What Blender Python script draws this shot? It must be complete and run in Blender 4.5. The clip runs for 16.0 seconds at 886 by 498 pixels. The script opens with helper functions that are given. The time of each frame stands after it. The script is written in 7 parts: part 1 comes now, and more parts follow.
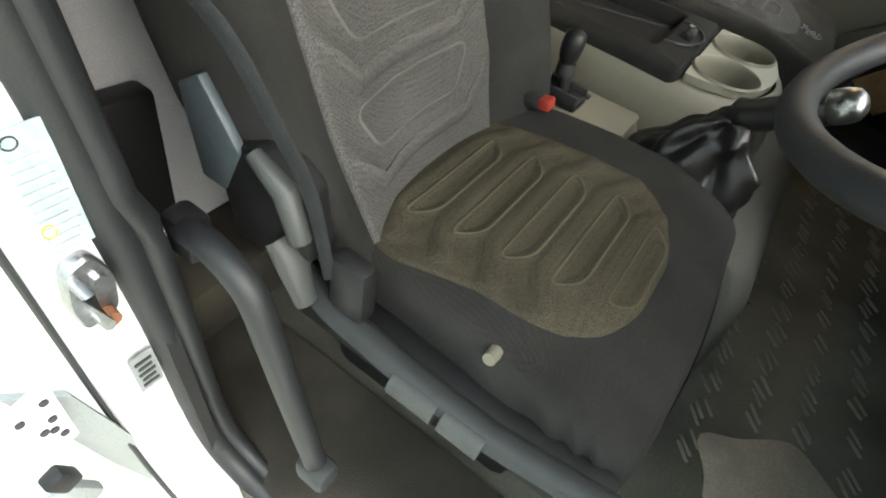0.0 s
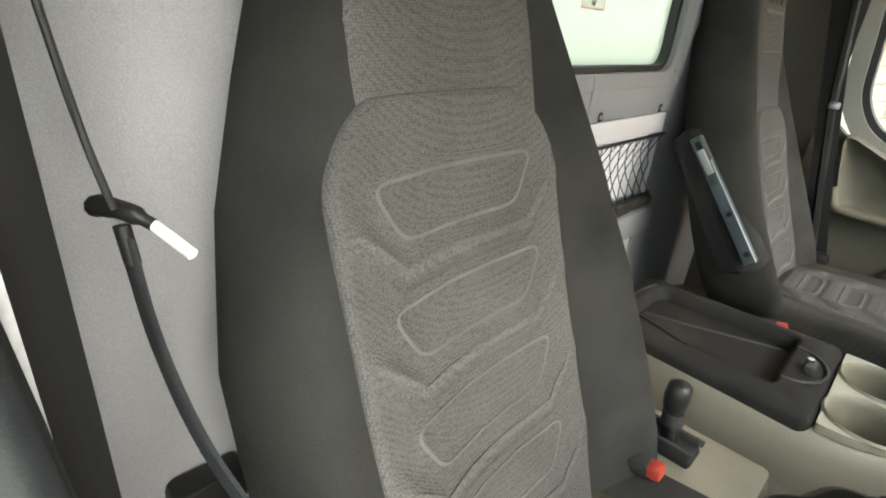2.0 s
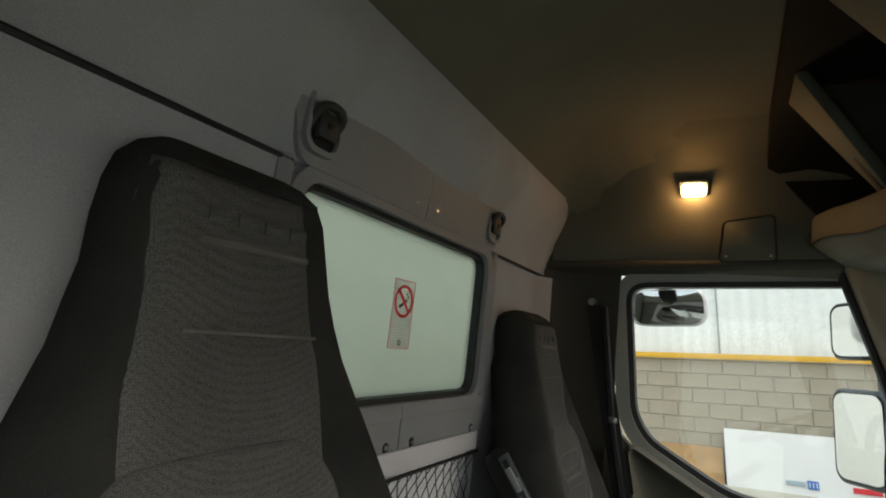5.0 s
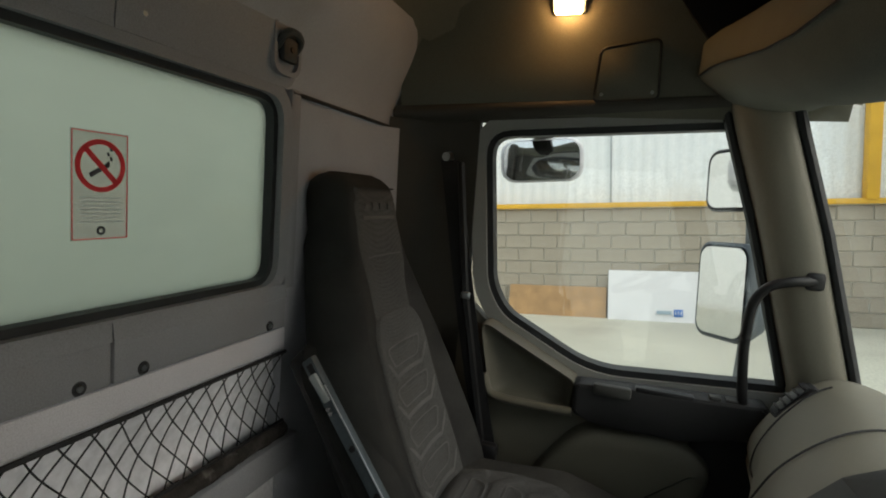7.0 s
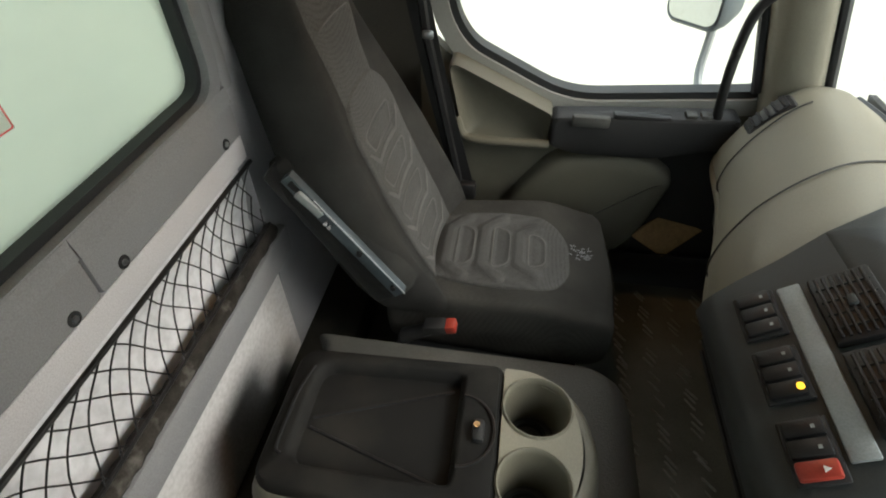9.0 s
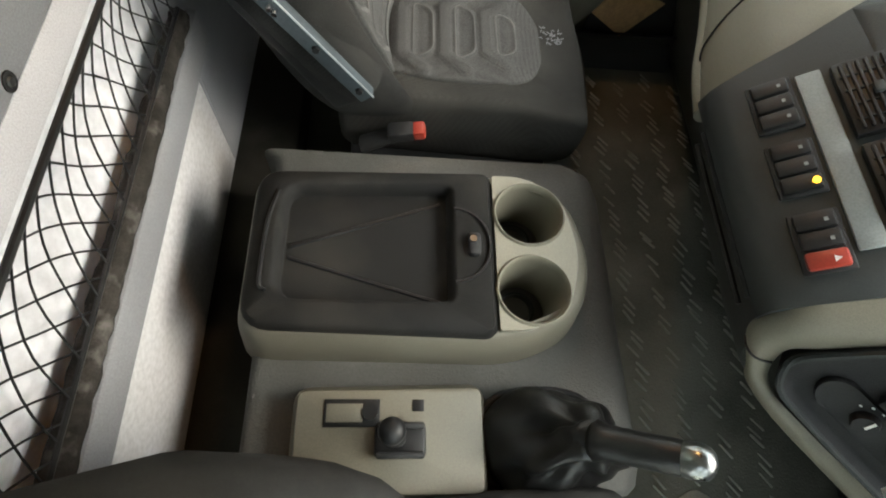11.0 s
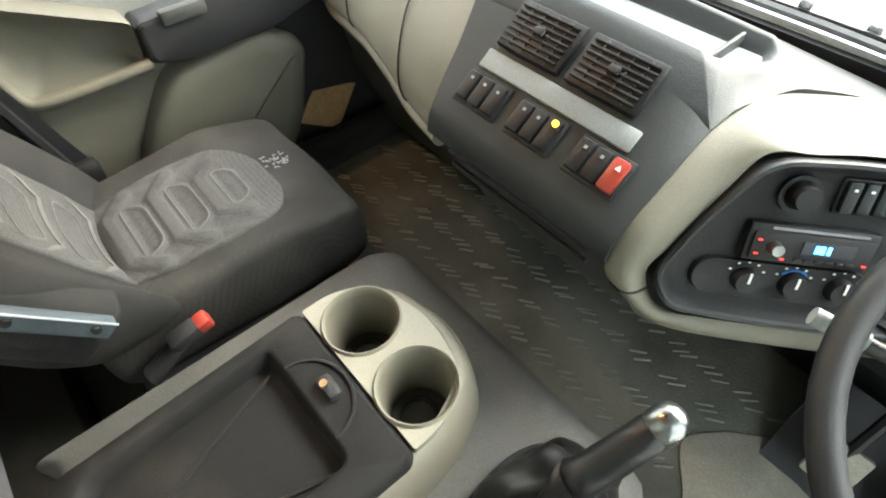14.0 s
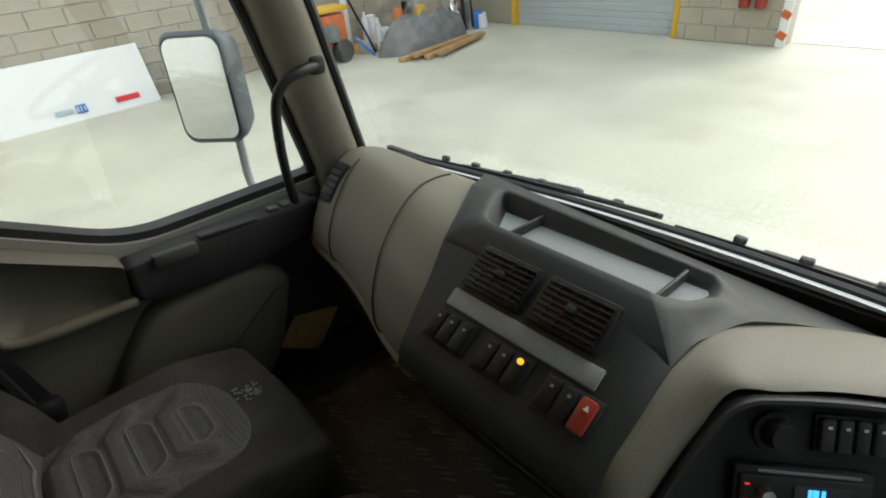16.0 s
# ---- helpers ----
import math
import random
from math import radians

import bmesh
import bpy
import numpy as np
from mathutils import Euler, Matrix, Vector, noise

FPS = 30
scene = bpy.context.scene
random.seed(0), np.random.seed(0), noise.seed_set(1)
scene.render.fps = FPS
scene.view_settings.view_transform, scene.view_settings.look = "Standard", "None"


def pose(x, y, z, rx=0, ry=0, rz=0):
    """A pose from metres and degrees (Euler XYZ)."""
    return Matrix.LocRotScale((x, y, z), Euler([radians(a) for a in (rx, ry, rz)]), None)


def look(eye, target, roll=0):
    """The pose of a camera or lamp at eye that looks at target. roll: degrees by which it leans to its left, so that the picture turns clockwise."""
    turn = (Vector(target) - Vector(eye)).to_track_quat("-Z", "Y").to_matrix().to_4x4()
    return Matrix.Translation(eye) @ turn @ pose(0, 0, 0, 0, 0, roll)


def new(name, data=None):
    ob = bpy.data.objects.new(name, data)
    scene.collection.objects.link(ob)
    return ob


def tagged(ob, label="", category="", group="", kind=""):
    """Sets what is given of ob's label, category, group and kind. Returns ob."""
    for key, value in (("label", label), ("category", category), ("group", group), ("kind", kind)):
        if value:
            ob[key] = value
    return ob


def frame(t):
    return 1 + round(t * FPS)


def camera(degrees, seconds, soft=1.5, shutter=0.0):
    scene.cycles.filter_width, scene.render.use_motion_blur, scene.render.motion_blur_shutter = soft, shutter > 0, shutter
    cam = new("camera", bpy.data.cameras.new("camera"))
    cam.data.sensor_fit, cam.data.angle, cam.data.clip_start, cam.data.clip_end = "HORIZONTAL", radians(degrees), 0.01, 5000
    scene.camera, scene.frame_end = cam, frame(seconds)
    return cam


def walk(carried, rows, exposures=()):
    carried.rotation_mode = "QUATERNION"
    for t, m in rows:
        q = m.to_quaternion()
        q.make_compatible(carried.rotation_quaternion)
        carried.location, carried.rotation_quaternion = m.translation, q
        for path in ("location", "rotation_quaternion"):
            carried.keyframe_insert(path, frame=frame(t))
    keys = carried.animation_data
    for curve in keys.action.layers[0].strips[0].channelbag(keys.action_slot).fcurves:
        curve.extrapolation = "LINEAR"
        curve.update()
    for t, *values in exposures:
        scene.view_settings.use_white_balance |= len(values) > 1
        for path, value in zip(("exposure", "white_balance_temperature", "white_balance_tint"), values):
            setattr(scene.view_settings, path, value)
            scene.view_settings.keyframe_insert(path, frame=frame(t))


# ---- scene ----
# ---- camera and its walk ----
cam = camera(81.4, 16.0, soft=1.9)
PATH = [
    (0, (0.790, 0.302, 1.238), (0.110, 1.475, -0.093), 7.2),
    (0.5, (0.777, 0.342, 1.316), (-0.004, 1.507, -0.110), 9.5),
    (1, (0.727, 0.350, 1.320), (-0.199, 1.572, 0.198), 3.4),
    (1.5, (0.712, 0.401, 1.345), (-0.440, 1.635, 0.474), -0.2),
    (2, (0.707, 0.395, 1.381), (-0.522, 1.674, 0.700), 0.9),
    (2.5, (0.716, 0.388, 1.410), (-0.538, 1.760, 1.017), 0.7),
    (3, (0.747, 0.381, 1.431), (-0.520, 1.790, 1.287), 0.2),
    (3.5, (0.743, 0.367, 1.445), (-0.486, 1.811, 1.572), 2.0),
    (6, (0.842, 0.437, 1.450), (0.211, 2.185, 1.847), 2.4),
    (6.5, (0.826, 0.561, 1.472), (0.291, 2.382, 1.372), 0.7),
    (7, (0.869, 0.795, 1.486), (0.239, 2.583, 1.348), -0.8),
    (7.5, (0.785, 0.911, 1.568), (0.226, 2.567, 0.824), 0.8),
    (8, (0.696, 0.999, 1.626), (0.239, 2.627, 0.759), -1.7),
    (8.5, (0.663, 0.926, 1.673), (0.319, 2.487, 0.646), -2.4),
    (9, (0.726, 0.941, 1.671), (0.387, 2.317, 0.406), -7.7),
    (9.5, (0.674, 0.957, 1.651), (0.428, 2.186, 0.223), -7.5),
    (10, (0.620, 0.983, 1.637), (0.505, 2.011, 0.043), -3.5),
    (10.2, (0.612, 0.997, 1.642), (0.517, 1.899, -0.027), -3.0),
    (12.3, (0.537, 1.042, 1.565), (0.842, 1.726, -0.181), 3.3),
    (12.5, (0.583, 1.049, 1.580), (0.830, 1.740, -0.172), -5.5),
    (13, (0.617, 1.042, 1.544), (1.018, 1.869, -0.119), -9.9),
    (13.5, (0.626, 1.034, 1.504), (1.171, 1.919, -0.087), -9.4),
    (14, (0.633, 1.040, 1.534), (1.266, 1.949, -0.010), -7.9),
    (14.5, (0.655, 1.014, 1.514), (1.339, 2.082, 0.099), -9.5),
    (15, (0.632, 1.046, 1.556), (1.449, 2.099, 0.202), -7.0),
    (15.5, (0.625, 1.054, 1.587), (1.522, 2.177, 0.344), -6.4),
    (16, (0.681, 1.040, 1.570), (1.705, 2.271, 0.546), -6.1),
]
LIGHTNESS = [(0.0, 2.5), (0.5, 1.25), (1.0, 2.75), (1.5, 3.1), (2.2, 3.0), (3.0, 2.4), (3.7, 1.95), (5.8, 0.9), (6.5, 0.95), (7.2, 0.95), (8.0, 1.45), (8.5, 1.45), (9.0, 2.2), (10.0, 2.85), (12.3, 3.4), (13.0, 3.75), (14.5, 3.95), (15.0, 3.15), (15.5, 1.8), (16.0, 1.25)]
walk(cam, [(t, look(eye, target, roll)) for t, eye, target, roll in PATH], LIGHTNESS)

# ---- world and sun ----
world = bpy.data.worlds.new("hall_daylight")
scene.world = world
world.use_nodes = True
wn = world.node_tree.nodes
sky = wn.new("ShaderNodeTexSky")
sky.sky_type = "NISHITA"
sky.sun_disc = False
sky.sun_elevation, sky.sun_rotation = radians(32), radians(101)
sky.air_density, sky.dust_density, sky.ozone_density = 1.0, 4.0, 0.6
haze = wn.new("ShaderNodeMix")
haze.data_type, haze.blend_type = "RGBA", "MIX"
haze.inputs[0].default_value = 0.72
haze.inputs[7].default_value = (5.1, 5.75, 5.65, 1)
world.node_tree.links.new(sky.outputs[0], haze.inputs[6])
world.node_tree.links.new(haze.outputs[2], wn["Background"].inputs[0])
wn["Background"].inputs[1].default_value = 0.15
sun = new("sun", bpy.data.lights.new("sun", "SUN"))
sun.data.energy, sun.data.angle, sun.data.color = 0.6, radians(40), (0.93, 1.0, 0.94)
sun.matrix_world = look((0, 0, 0), (-0.80, 0.16, -0.50))

# ---- drawing tools: lengths below are in drawing units of U metres ----
U = 1.3
ORG = {}
LEAN = Matrix.Rotation(radians(5.2), 3, "Y")  # the cab stands nose down on its springs
STAND = [LEAN]
DRAW = [Vector((1, 1, 1)), Vector((0, 0, 0)), Vector((0, 0, 0))]


def sketch(size=(1, 1, 1), old=(0, 0, 0), now=(0, 0, 0)):
    """Size and place at which the next parts are drawn: the point old of the sketch comes to now."""
    DRAW[:] = Vector(size), Vector(old), Vector(now)


def drawn(p):
    return DRAW[2] + (Vector(p) - DRAW[1]) * DRAW[0]


def thing(name, loc, label, category, group="", kind=""):
    ob = new(name)
    ob.empty_display_size = 0.1
    o = drawn(loc)
    ob.location = STAND[0] @ (o * U)
    ob.rotation_euler = STAND[0].to_euler()
    ORG[ob.name] = o
    return tagged(ob, label, category, group, kind)


def to_mesh(name, bm, material, origin, smooth=40):
    bmesh.ops.recalc_face_normals(bm, faces=bm.faces[:])
    bmesh.ops.translate(bm, verts=bm.verts[:], vec=-Vector(origin))
    bmesh.ops.scale(bm, verts=bm.verts[:], vec=(U, U, U))
    lim = radians(smooth)
    for f in bm.faces:
        f.smooth = smooth > 0
    for e in bm.edges:
        if len(e.link_faces) == 2 and e.calc_face_angle(0) > lim:
            e.smooth = False
    me = bpy.data.meshes.new(name)
    bm.to_mesh(me)
    bm.free()
    for m in material if isinstance(material, (list, tuple)) else [material]:
        me.materials.append(m)
    return me


def part(name, bm, material, parent, label="", smooth=40):
    o = ORG[parent.name]
    for v in bm.verts:
        v.co = drawn(v.co)
    ob = new(name, to_mesh(name, bm, material, o, smooth))
    ob.parent = parent
    ORG[ob.name] = o
    return tagged(ob, label)


def solo(name, bm, material, label, category="", kind="", group="", smooth=40):
    for v in bm.verts:
        v.co = drawn(v.co)
    vs = [v.co for v in bm.verts]
    lo = [min(v[i] for v in vs) for i in range(3)]
    hi = [max(v[i] for v in vs) for i in range(3)]
    o = Vector(((lo[0] + hi[0]) / 2, (lo[1] + hi[1]) / 2, lo[2]))
    ob = new(name, to_mesh(name, bm, material, o, smooth))
    ob.location = STAND[0] @ (o * U)
    ob.rotation_euler = STAND[0].to_euler()
    ORG[ob.name] = o
    return tagged(ob, label, category, group, kind)


def rbox(c, s, r=0.004, seg=2, rot=None):
    bm = bmesh.new()
    bmesh.ops.create_cube(bm, size=1)
    bmesh.ops.scale(bm, verts=bm.verts[:], vec=s)
    r = min(r, min(s) * 0.48)
    if r > 0:
        bmesh.ops.bevel(bm, geom=bm.edges[:], offset=r, segments=seg, profile=0.5, affect="EDGES")
    if rot:
        bmesh.ops.rotate(bm, verts=bm.verts[:], matrix=Euler([radians(a) for a in rot]).to_matrix())
    bmesh.ops.translate(bm, verts=bm.verts[:], vec=c)
    return bm


def loft(rings, closed=True, caps=True):
    bm = bmesh.new()
    vs = [[bm.verts.new(p) for p in ring] for ring in rings]
    n = len(rings[0])
    for a, b in zip(vs, vs[1:]):
        for i in range(n if closed else n - 1):
            j = (i + 1) % n
            bm.faces.new((a[i], a[j], b[j], b[i]))
    if caps and closed:
        bm.faces.new(vs[0][::-1])
        bm.faces.new(vs[-1])
    bmesh.ops.remove_doubles(bm, verts=bm.verts[:], dist=1e-5)
    return bm


def slab(grid, depth):
    """A sheet through rows of points, with a thickness given as a vector."""
    d = Vector(depth)
    bm = bmesh.new()
    a = [[bm.verts.new(p) for p in row] for row in grid]
    b = [[bm.verts.new(Vector(p) + d) for p in row] for row in grid]
    nr, nc = len(a), len(a[0])
    for i in range(nr - 1):
        for j in range(nc - 1):
            bm.faces.new((a[i][j], a[i][j + 1], a[i + 1][j + 1], a[i + 1][j]))
            bm.faces.new((b[i][j], b[i + 1][j], b[i + 1][j + 1], b[i][j + 1]))
    for i in range(nr - 1):
        bm.faces.new((a[i][0], a[i + 1][0], b[i + 1][0], b[i][0]))
        bm.faces.new((a[i][-1], b[i][-1], b[i + 1][-1], a[i + 1][-1]))
    for j in range(nc - 1):
        bm.faces.new((a[0][j], b[0][j], b[0][j + 1], a[0][j + 1]))
        bm.faces.new((a[-1][j], a[-1][j + 1], b[-1][j + 1], b[-1][j]))
    return bm


def smooth_path(points, steps=8, closed=False):
    """Points along a soft curve through the given ones."""
    p = [Vector(q) for q in points]
    n = len(p)
    out = []
    for i in range(n if closed else n - 1):
        a, b = p[i], p[(i + 1) % n]
        z = p[i - 1] if closed or i else a * 2 - b
        c = p[(i + 2) % n] if closed or i < n - 2 else b * 2 - a
        for k in range(steps):
            t = k / steps
            out.append(0.5 * (2 * a + (b - z) * t + (2 * z - 5 * a + 4 * b - c) * t * t + (3 * a - z - 3 * b + c) * t ** 3))
    if not closed:
        out.append(p[-1])
    return out


def tube(path, r, n=8, closed=False, flat=1.0, up=(0, 0, 1)):
    p = [Vector(q) for q in path]
    rings = []
    for i, q in enumerate(p):
        a = p[i - 1] if i or closed else q
        b = p[(i + 1) % len(p)] if i < len(p) - 1 or closed else q
        d = (b - a).normalized()
        s = d.cross(Vector(up))
        s = s.normalized() if s.length > 1e-4 else d.orthogonal().normalized()
        w = s.cross(d)
        rr = r[i] if isinstance(r, (list, tuple)) else r
        rings.append([q + rr * (math.cos(2 * math.pi * k / n) * s + flat * math.sin(2 * math.pi * k / n) * w) for k in range(n)])
    if closed:
        return loft(rings + [rings[0]], True, False)
    return loft(rings)


def cyl(a, b, r0, r1=None, n=20):
    return tube([a, b], [r0, r0 if r1 is None else r1], n, up=(0.31, 0.17, 0.9))


def plate(points, depth, r=0.0):
    """A flat polygon given thickness along a vector."""
    bm = bmesh.new()
    f = bm.faces.new([bm.verts.new(p) for p in points])
    got = bmesh.ops.extrude_face_region(bm, geom=[f])
    bmesh.ops.translate(bm, verts=[v for v in got["geom"] if isinstance(v, bmesh.types.BMVert)], vec=depth)
    if r:
        bmesh.ops.bevel(bm, geom=bm.edges[:], offset=r, segments=2, profile=0.5, affect="EDGES")
    return bm


def rrect(w, h, r, n=5):
    """A rounded rectangle about the origin, as pairs."""
    out = []
    for cx, cy, a0 in ((w / 2 - r, h / 2 - r, 0), (-w / 2 + r, h / 2 - r, 90), (-w / 2 + r, -h / 2 + r, 180), (w / 2 - r, -h / 2 + r, 270)):
        for k in range(n + 1):
            a = radians(a0 + 90 * k / n)
            out.append((cx + r * math.cos(a), cy + r * math.sin(a)))
    return out


def rounded(points, r, n=5):
    """A polygon of pairs with its corners rounded."""
    out = []
    m = len(points)
    for i in range(m):
        a, b, c = (Vector(points[(i + k) % m]) for k in (-1, 0, 1))
        rr = r[i] if isinstance(r, (list, tuple)) else r
        d0, d1 = (a - b), (c - b)
        k = min(rr, d0.length * 0.45, d1.length * 0.45)
        p0, p1 = b + d0.normalized() * k, b + d1.normalized() * k
        for j in range(n + 1):
            t = j / n
            out.append(tuple((1 - t) ** 2 * p0 + 2 * t * (1 - t) * b + t * t * p1))
    return out


def band(outer, inner, axis, a0, a1):
    """A frame between two outlines of equally many pairs, from a0 to a1 along an axis."""
    def at(q, v):
        return (v, q[0], q[1]) if axis == "x" else (q[0], v, q[1]) if axis == "y" else (q[0], q[1], v)
    ro, ri = outer, inner
    return loft([[at(q, a0) for q in ro], [at(q, a1) for q in ro], [at(q, a1) for q in ri], [at(q, a0) for q in ri], [at(q, a0) for q in ro]], True, False)


def grow(points, d):
    """An outline moved outwards by d."""
    n = len(points)
    area = sum(points[i - 1][0] * points[i][1] - points[i][0] * points[i - 1][1] for i in range(n))
    s = 1 if area > 0 else -1
    out = []
    for i in range(n):
        a, b, c = Vector(points[i - 1]), Vector(points[i]), Vector(points[(i + 1) % n])
        t = (c - a).normalized() if (c - a).length > 1e-7 else Vector((1, 0))
        out.append((b.x + s * d * t.y, b.y - s * d * t.x))
    return out


# ---- materials ----
def mat(name, color, rough=0.6, metal=0.0, vary=0.15, scale=6.0, grain=200.0, bump=0.15, stain=None, stain_at=(0.5, 0.7), stain_scale=4.0, coat=0.0, weave=0.0, spec=0.5, sheen=0.0):
    m = bpy.data.materials.new(name)
    m.use_nodes = True
    nt = m.node_tree
    b = nt.nodes["Principled BSDF"]
    b.inputs["Roughness"].default_value = rough
    b.inputs["Metallic"].default_value = metal
    b.inputs["Specular IOR Level"].default_value = spec
    b.inputs["Coat Weight"].default_value = coat
    b.inputs["Sheen Weight"].default_value = sheen
    tc = nt.nodes.new("ShaderNodeTexCoord")
    def tex(s, detail=5.0):
        n = nt.nodes.new("ShaderNodeTexNoise")
        n.inputs["Scale"].default_value = s
        n.inputs["Detail"].default_value = detail
        nt.links.new(tc.outputs["Object"], n.inputs["Vector"])
        return n
    def mix(fac, a, c, kind="MIX"):
        n = nt.nodes.new("ShaderNodeMix")
        n.data_type, n.blend_type = "RGBA", kind
        if isinstance(fac, float):
            n.inputs[0].default_value = fac
        else:
            nt.links.new(fac, n.inputs[0])
        for k, v in ((6, a), (7, c)):
            if isinstance(v, tuple):
                n.inputs[k].default_value = (*v, 1)
            else:
                nt.links.new(v, n.inputs[k])
        return n.outputs[2]
    def ramp(out, lo, hi):
        n = nt.nodes.new("ShaderNodeMapRange")
        n.inputs[1].default_value, n.inputs[2].default_value = lo, hi
        n.clamp = True
        nt.links.new(out, n.inputs[0])
        return n.outputs[0]
    big, fine = tex(scale), tex(grain, 3.0)
    dark, light = tuple(c * (1 - vary) for c in color), tuple(min(c * (1 + vary), 1) for c in color)
    col = mix(ramp(big.outputs[0], 0.3, 0.7), dark, light)
    col = mix(ramp(fine.outputs[0], 0.35, 0.65), mix(0.18, col, (0.0, 0.0, 0.0)), col)
    if stain:
        blot = tex(stain_scale, 6.0)
        col = mix(ramp(blot.outputs[0], *stain_at), col, stain)
    nt.links.new(col, b.inputs["Base Color"])
    rr = nt.nodes.new("ShaderNodeMapRange")
    rr.inputs[3].default_value, rr.inputs[4].default_value = max(rough - 0.1, 0.02), min(rough + 0.1, 1)
    nt.links.new(big.outputs[0], rr.inputs[0])
    nt.links.new(rr.outputs[0], b.inputs["Roughness"])
    bp = nt.nodes.new("ShaderNodeBump")
    bp.inputs["Strength"].default_value = bump
    bp.inputs["Distance"].default_value = 0.002
    if weave:
        knit = nt.nodes.new("ShaderNodeTexVoronoi")
        knit.inputs["Scale"].default_value = weave * 3.2
        knit.inputs["Randomness"].default_value = 0.45
        nt.links.new(tc.outputs["Object"], knit.inputs["Vector"])
        nt.links.new(knit.outputs["Distance"], bp.inputs["Height"])
        bp.inputs["Distance"].default_value = 0.0022
        holes = ramp(knit.outputs["Distance"], 0.25, 0.75)
        nt.links.new(mix(holes, col, mix(0.45, col, (0.0, 0.0, 0.0))), b.inputs["Base Color"])
    else:
        nt.links.new(fine.outputs[0], bp.inputs["Height"])
    nt.links.new(bp.outputs[0], b.inputs["Normal"])
    return m


def glow(name, color, strength):
    m = bpy.data.materials.new(name)
    m.use_nodes = True
    b = m.node_tree.nodes["Principled BSDF"]
    b.inputs["Base Color"].default_value = (*color, 1)
    b.inputs["Emission Color"].default_value = (*color, 1)
    b.inputs["Emission Strength"].default_value = strength
    return m


def glass(name, rough=0.0, color=(1, 1, 1), shine=0.05):
    m = bpy.data.materials.new(name)
    m.use_nodes = True
    nt = m.node_tree
    nt.nodes.remove(nt.nodes["Principled BSDF"])
    out = nt.nodes["Material Output"]
    tr, gl, mx = (nt.nodes.new("ShaderNode" + k) for k in ("BsdfTransparent", "BsdfGlossy", "MixShader"))
    tr.inputs[0].default_value = (*color, 1)
    gl.inputs["Roughness"].default_value = rough
    mx.inputs[0].default_value = shine
    nt.links.new(tr.outputs[0], mx.inputs[1])
    nt.links.new(gl.outputs[0], mx.inputs[2])
    nt.links.new(mx.outputs[0], out.inputs[0])
    return m


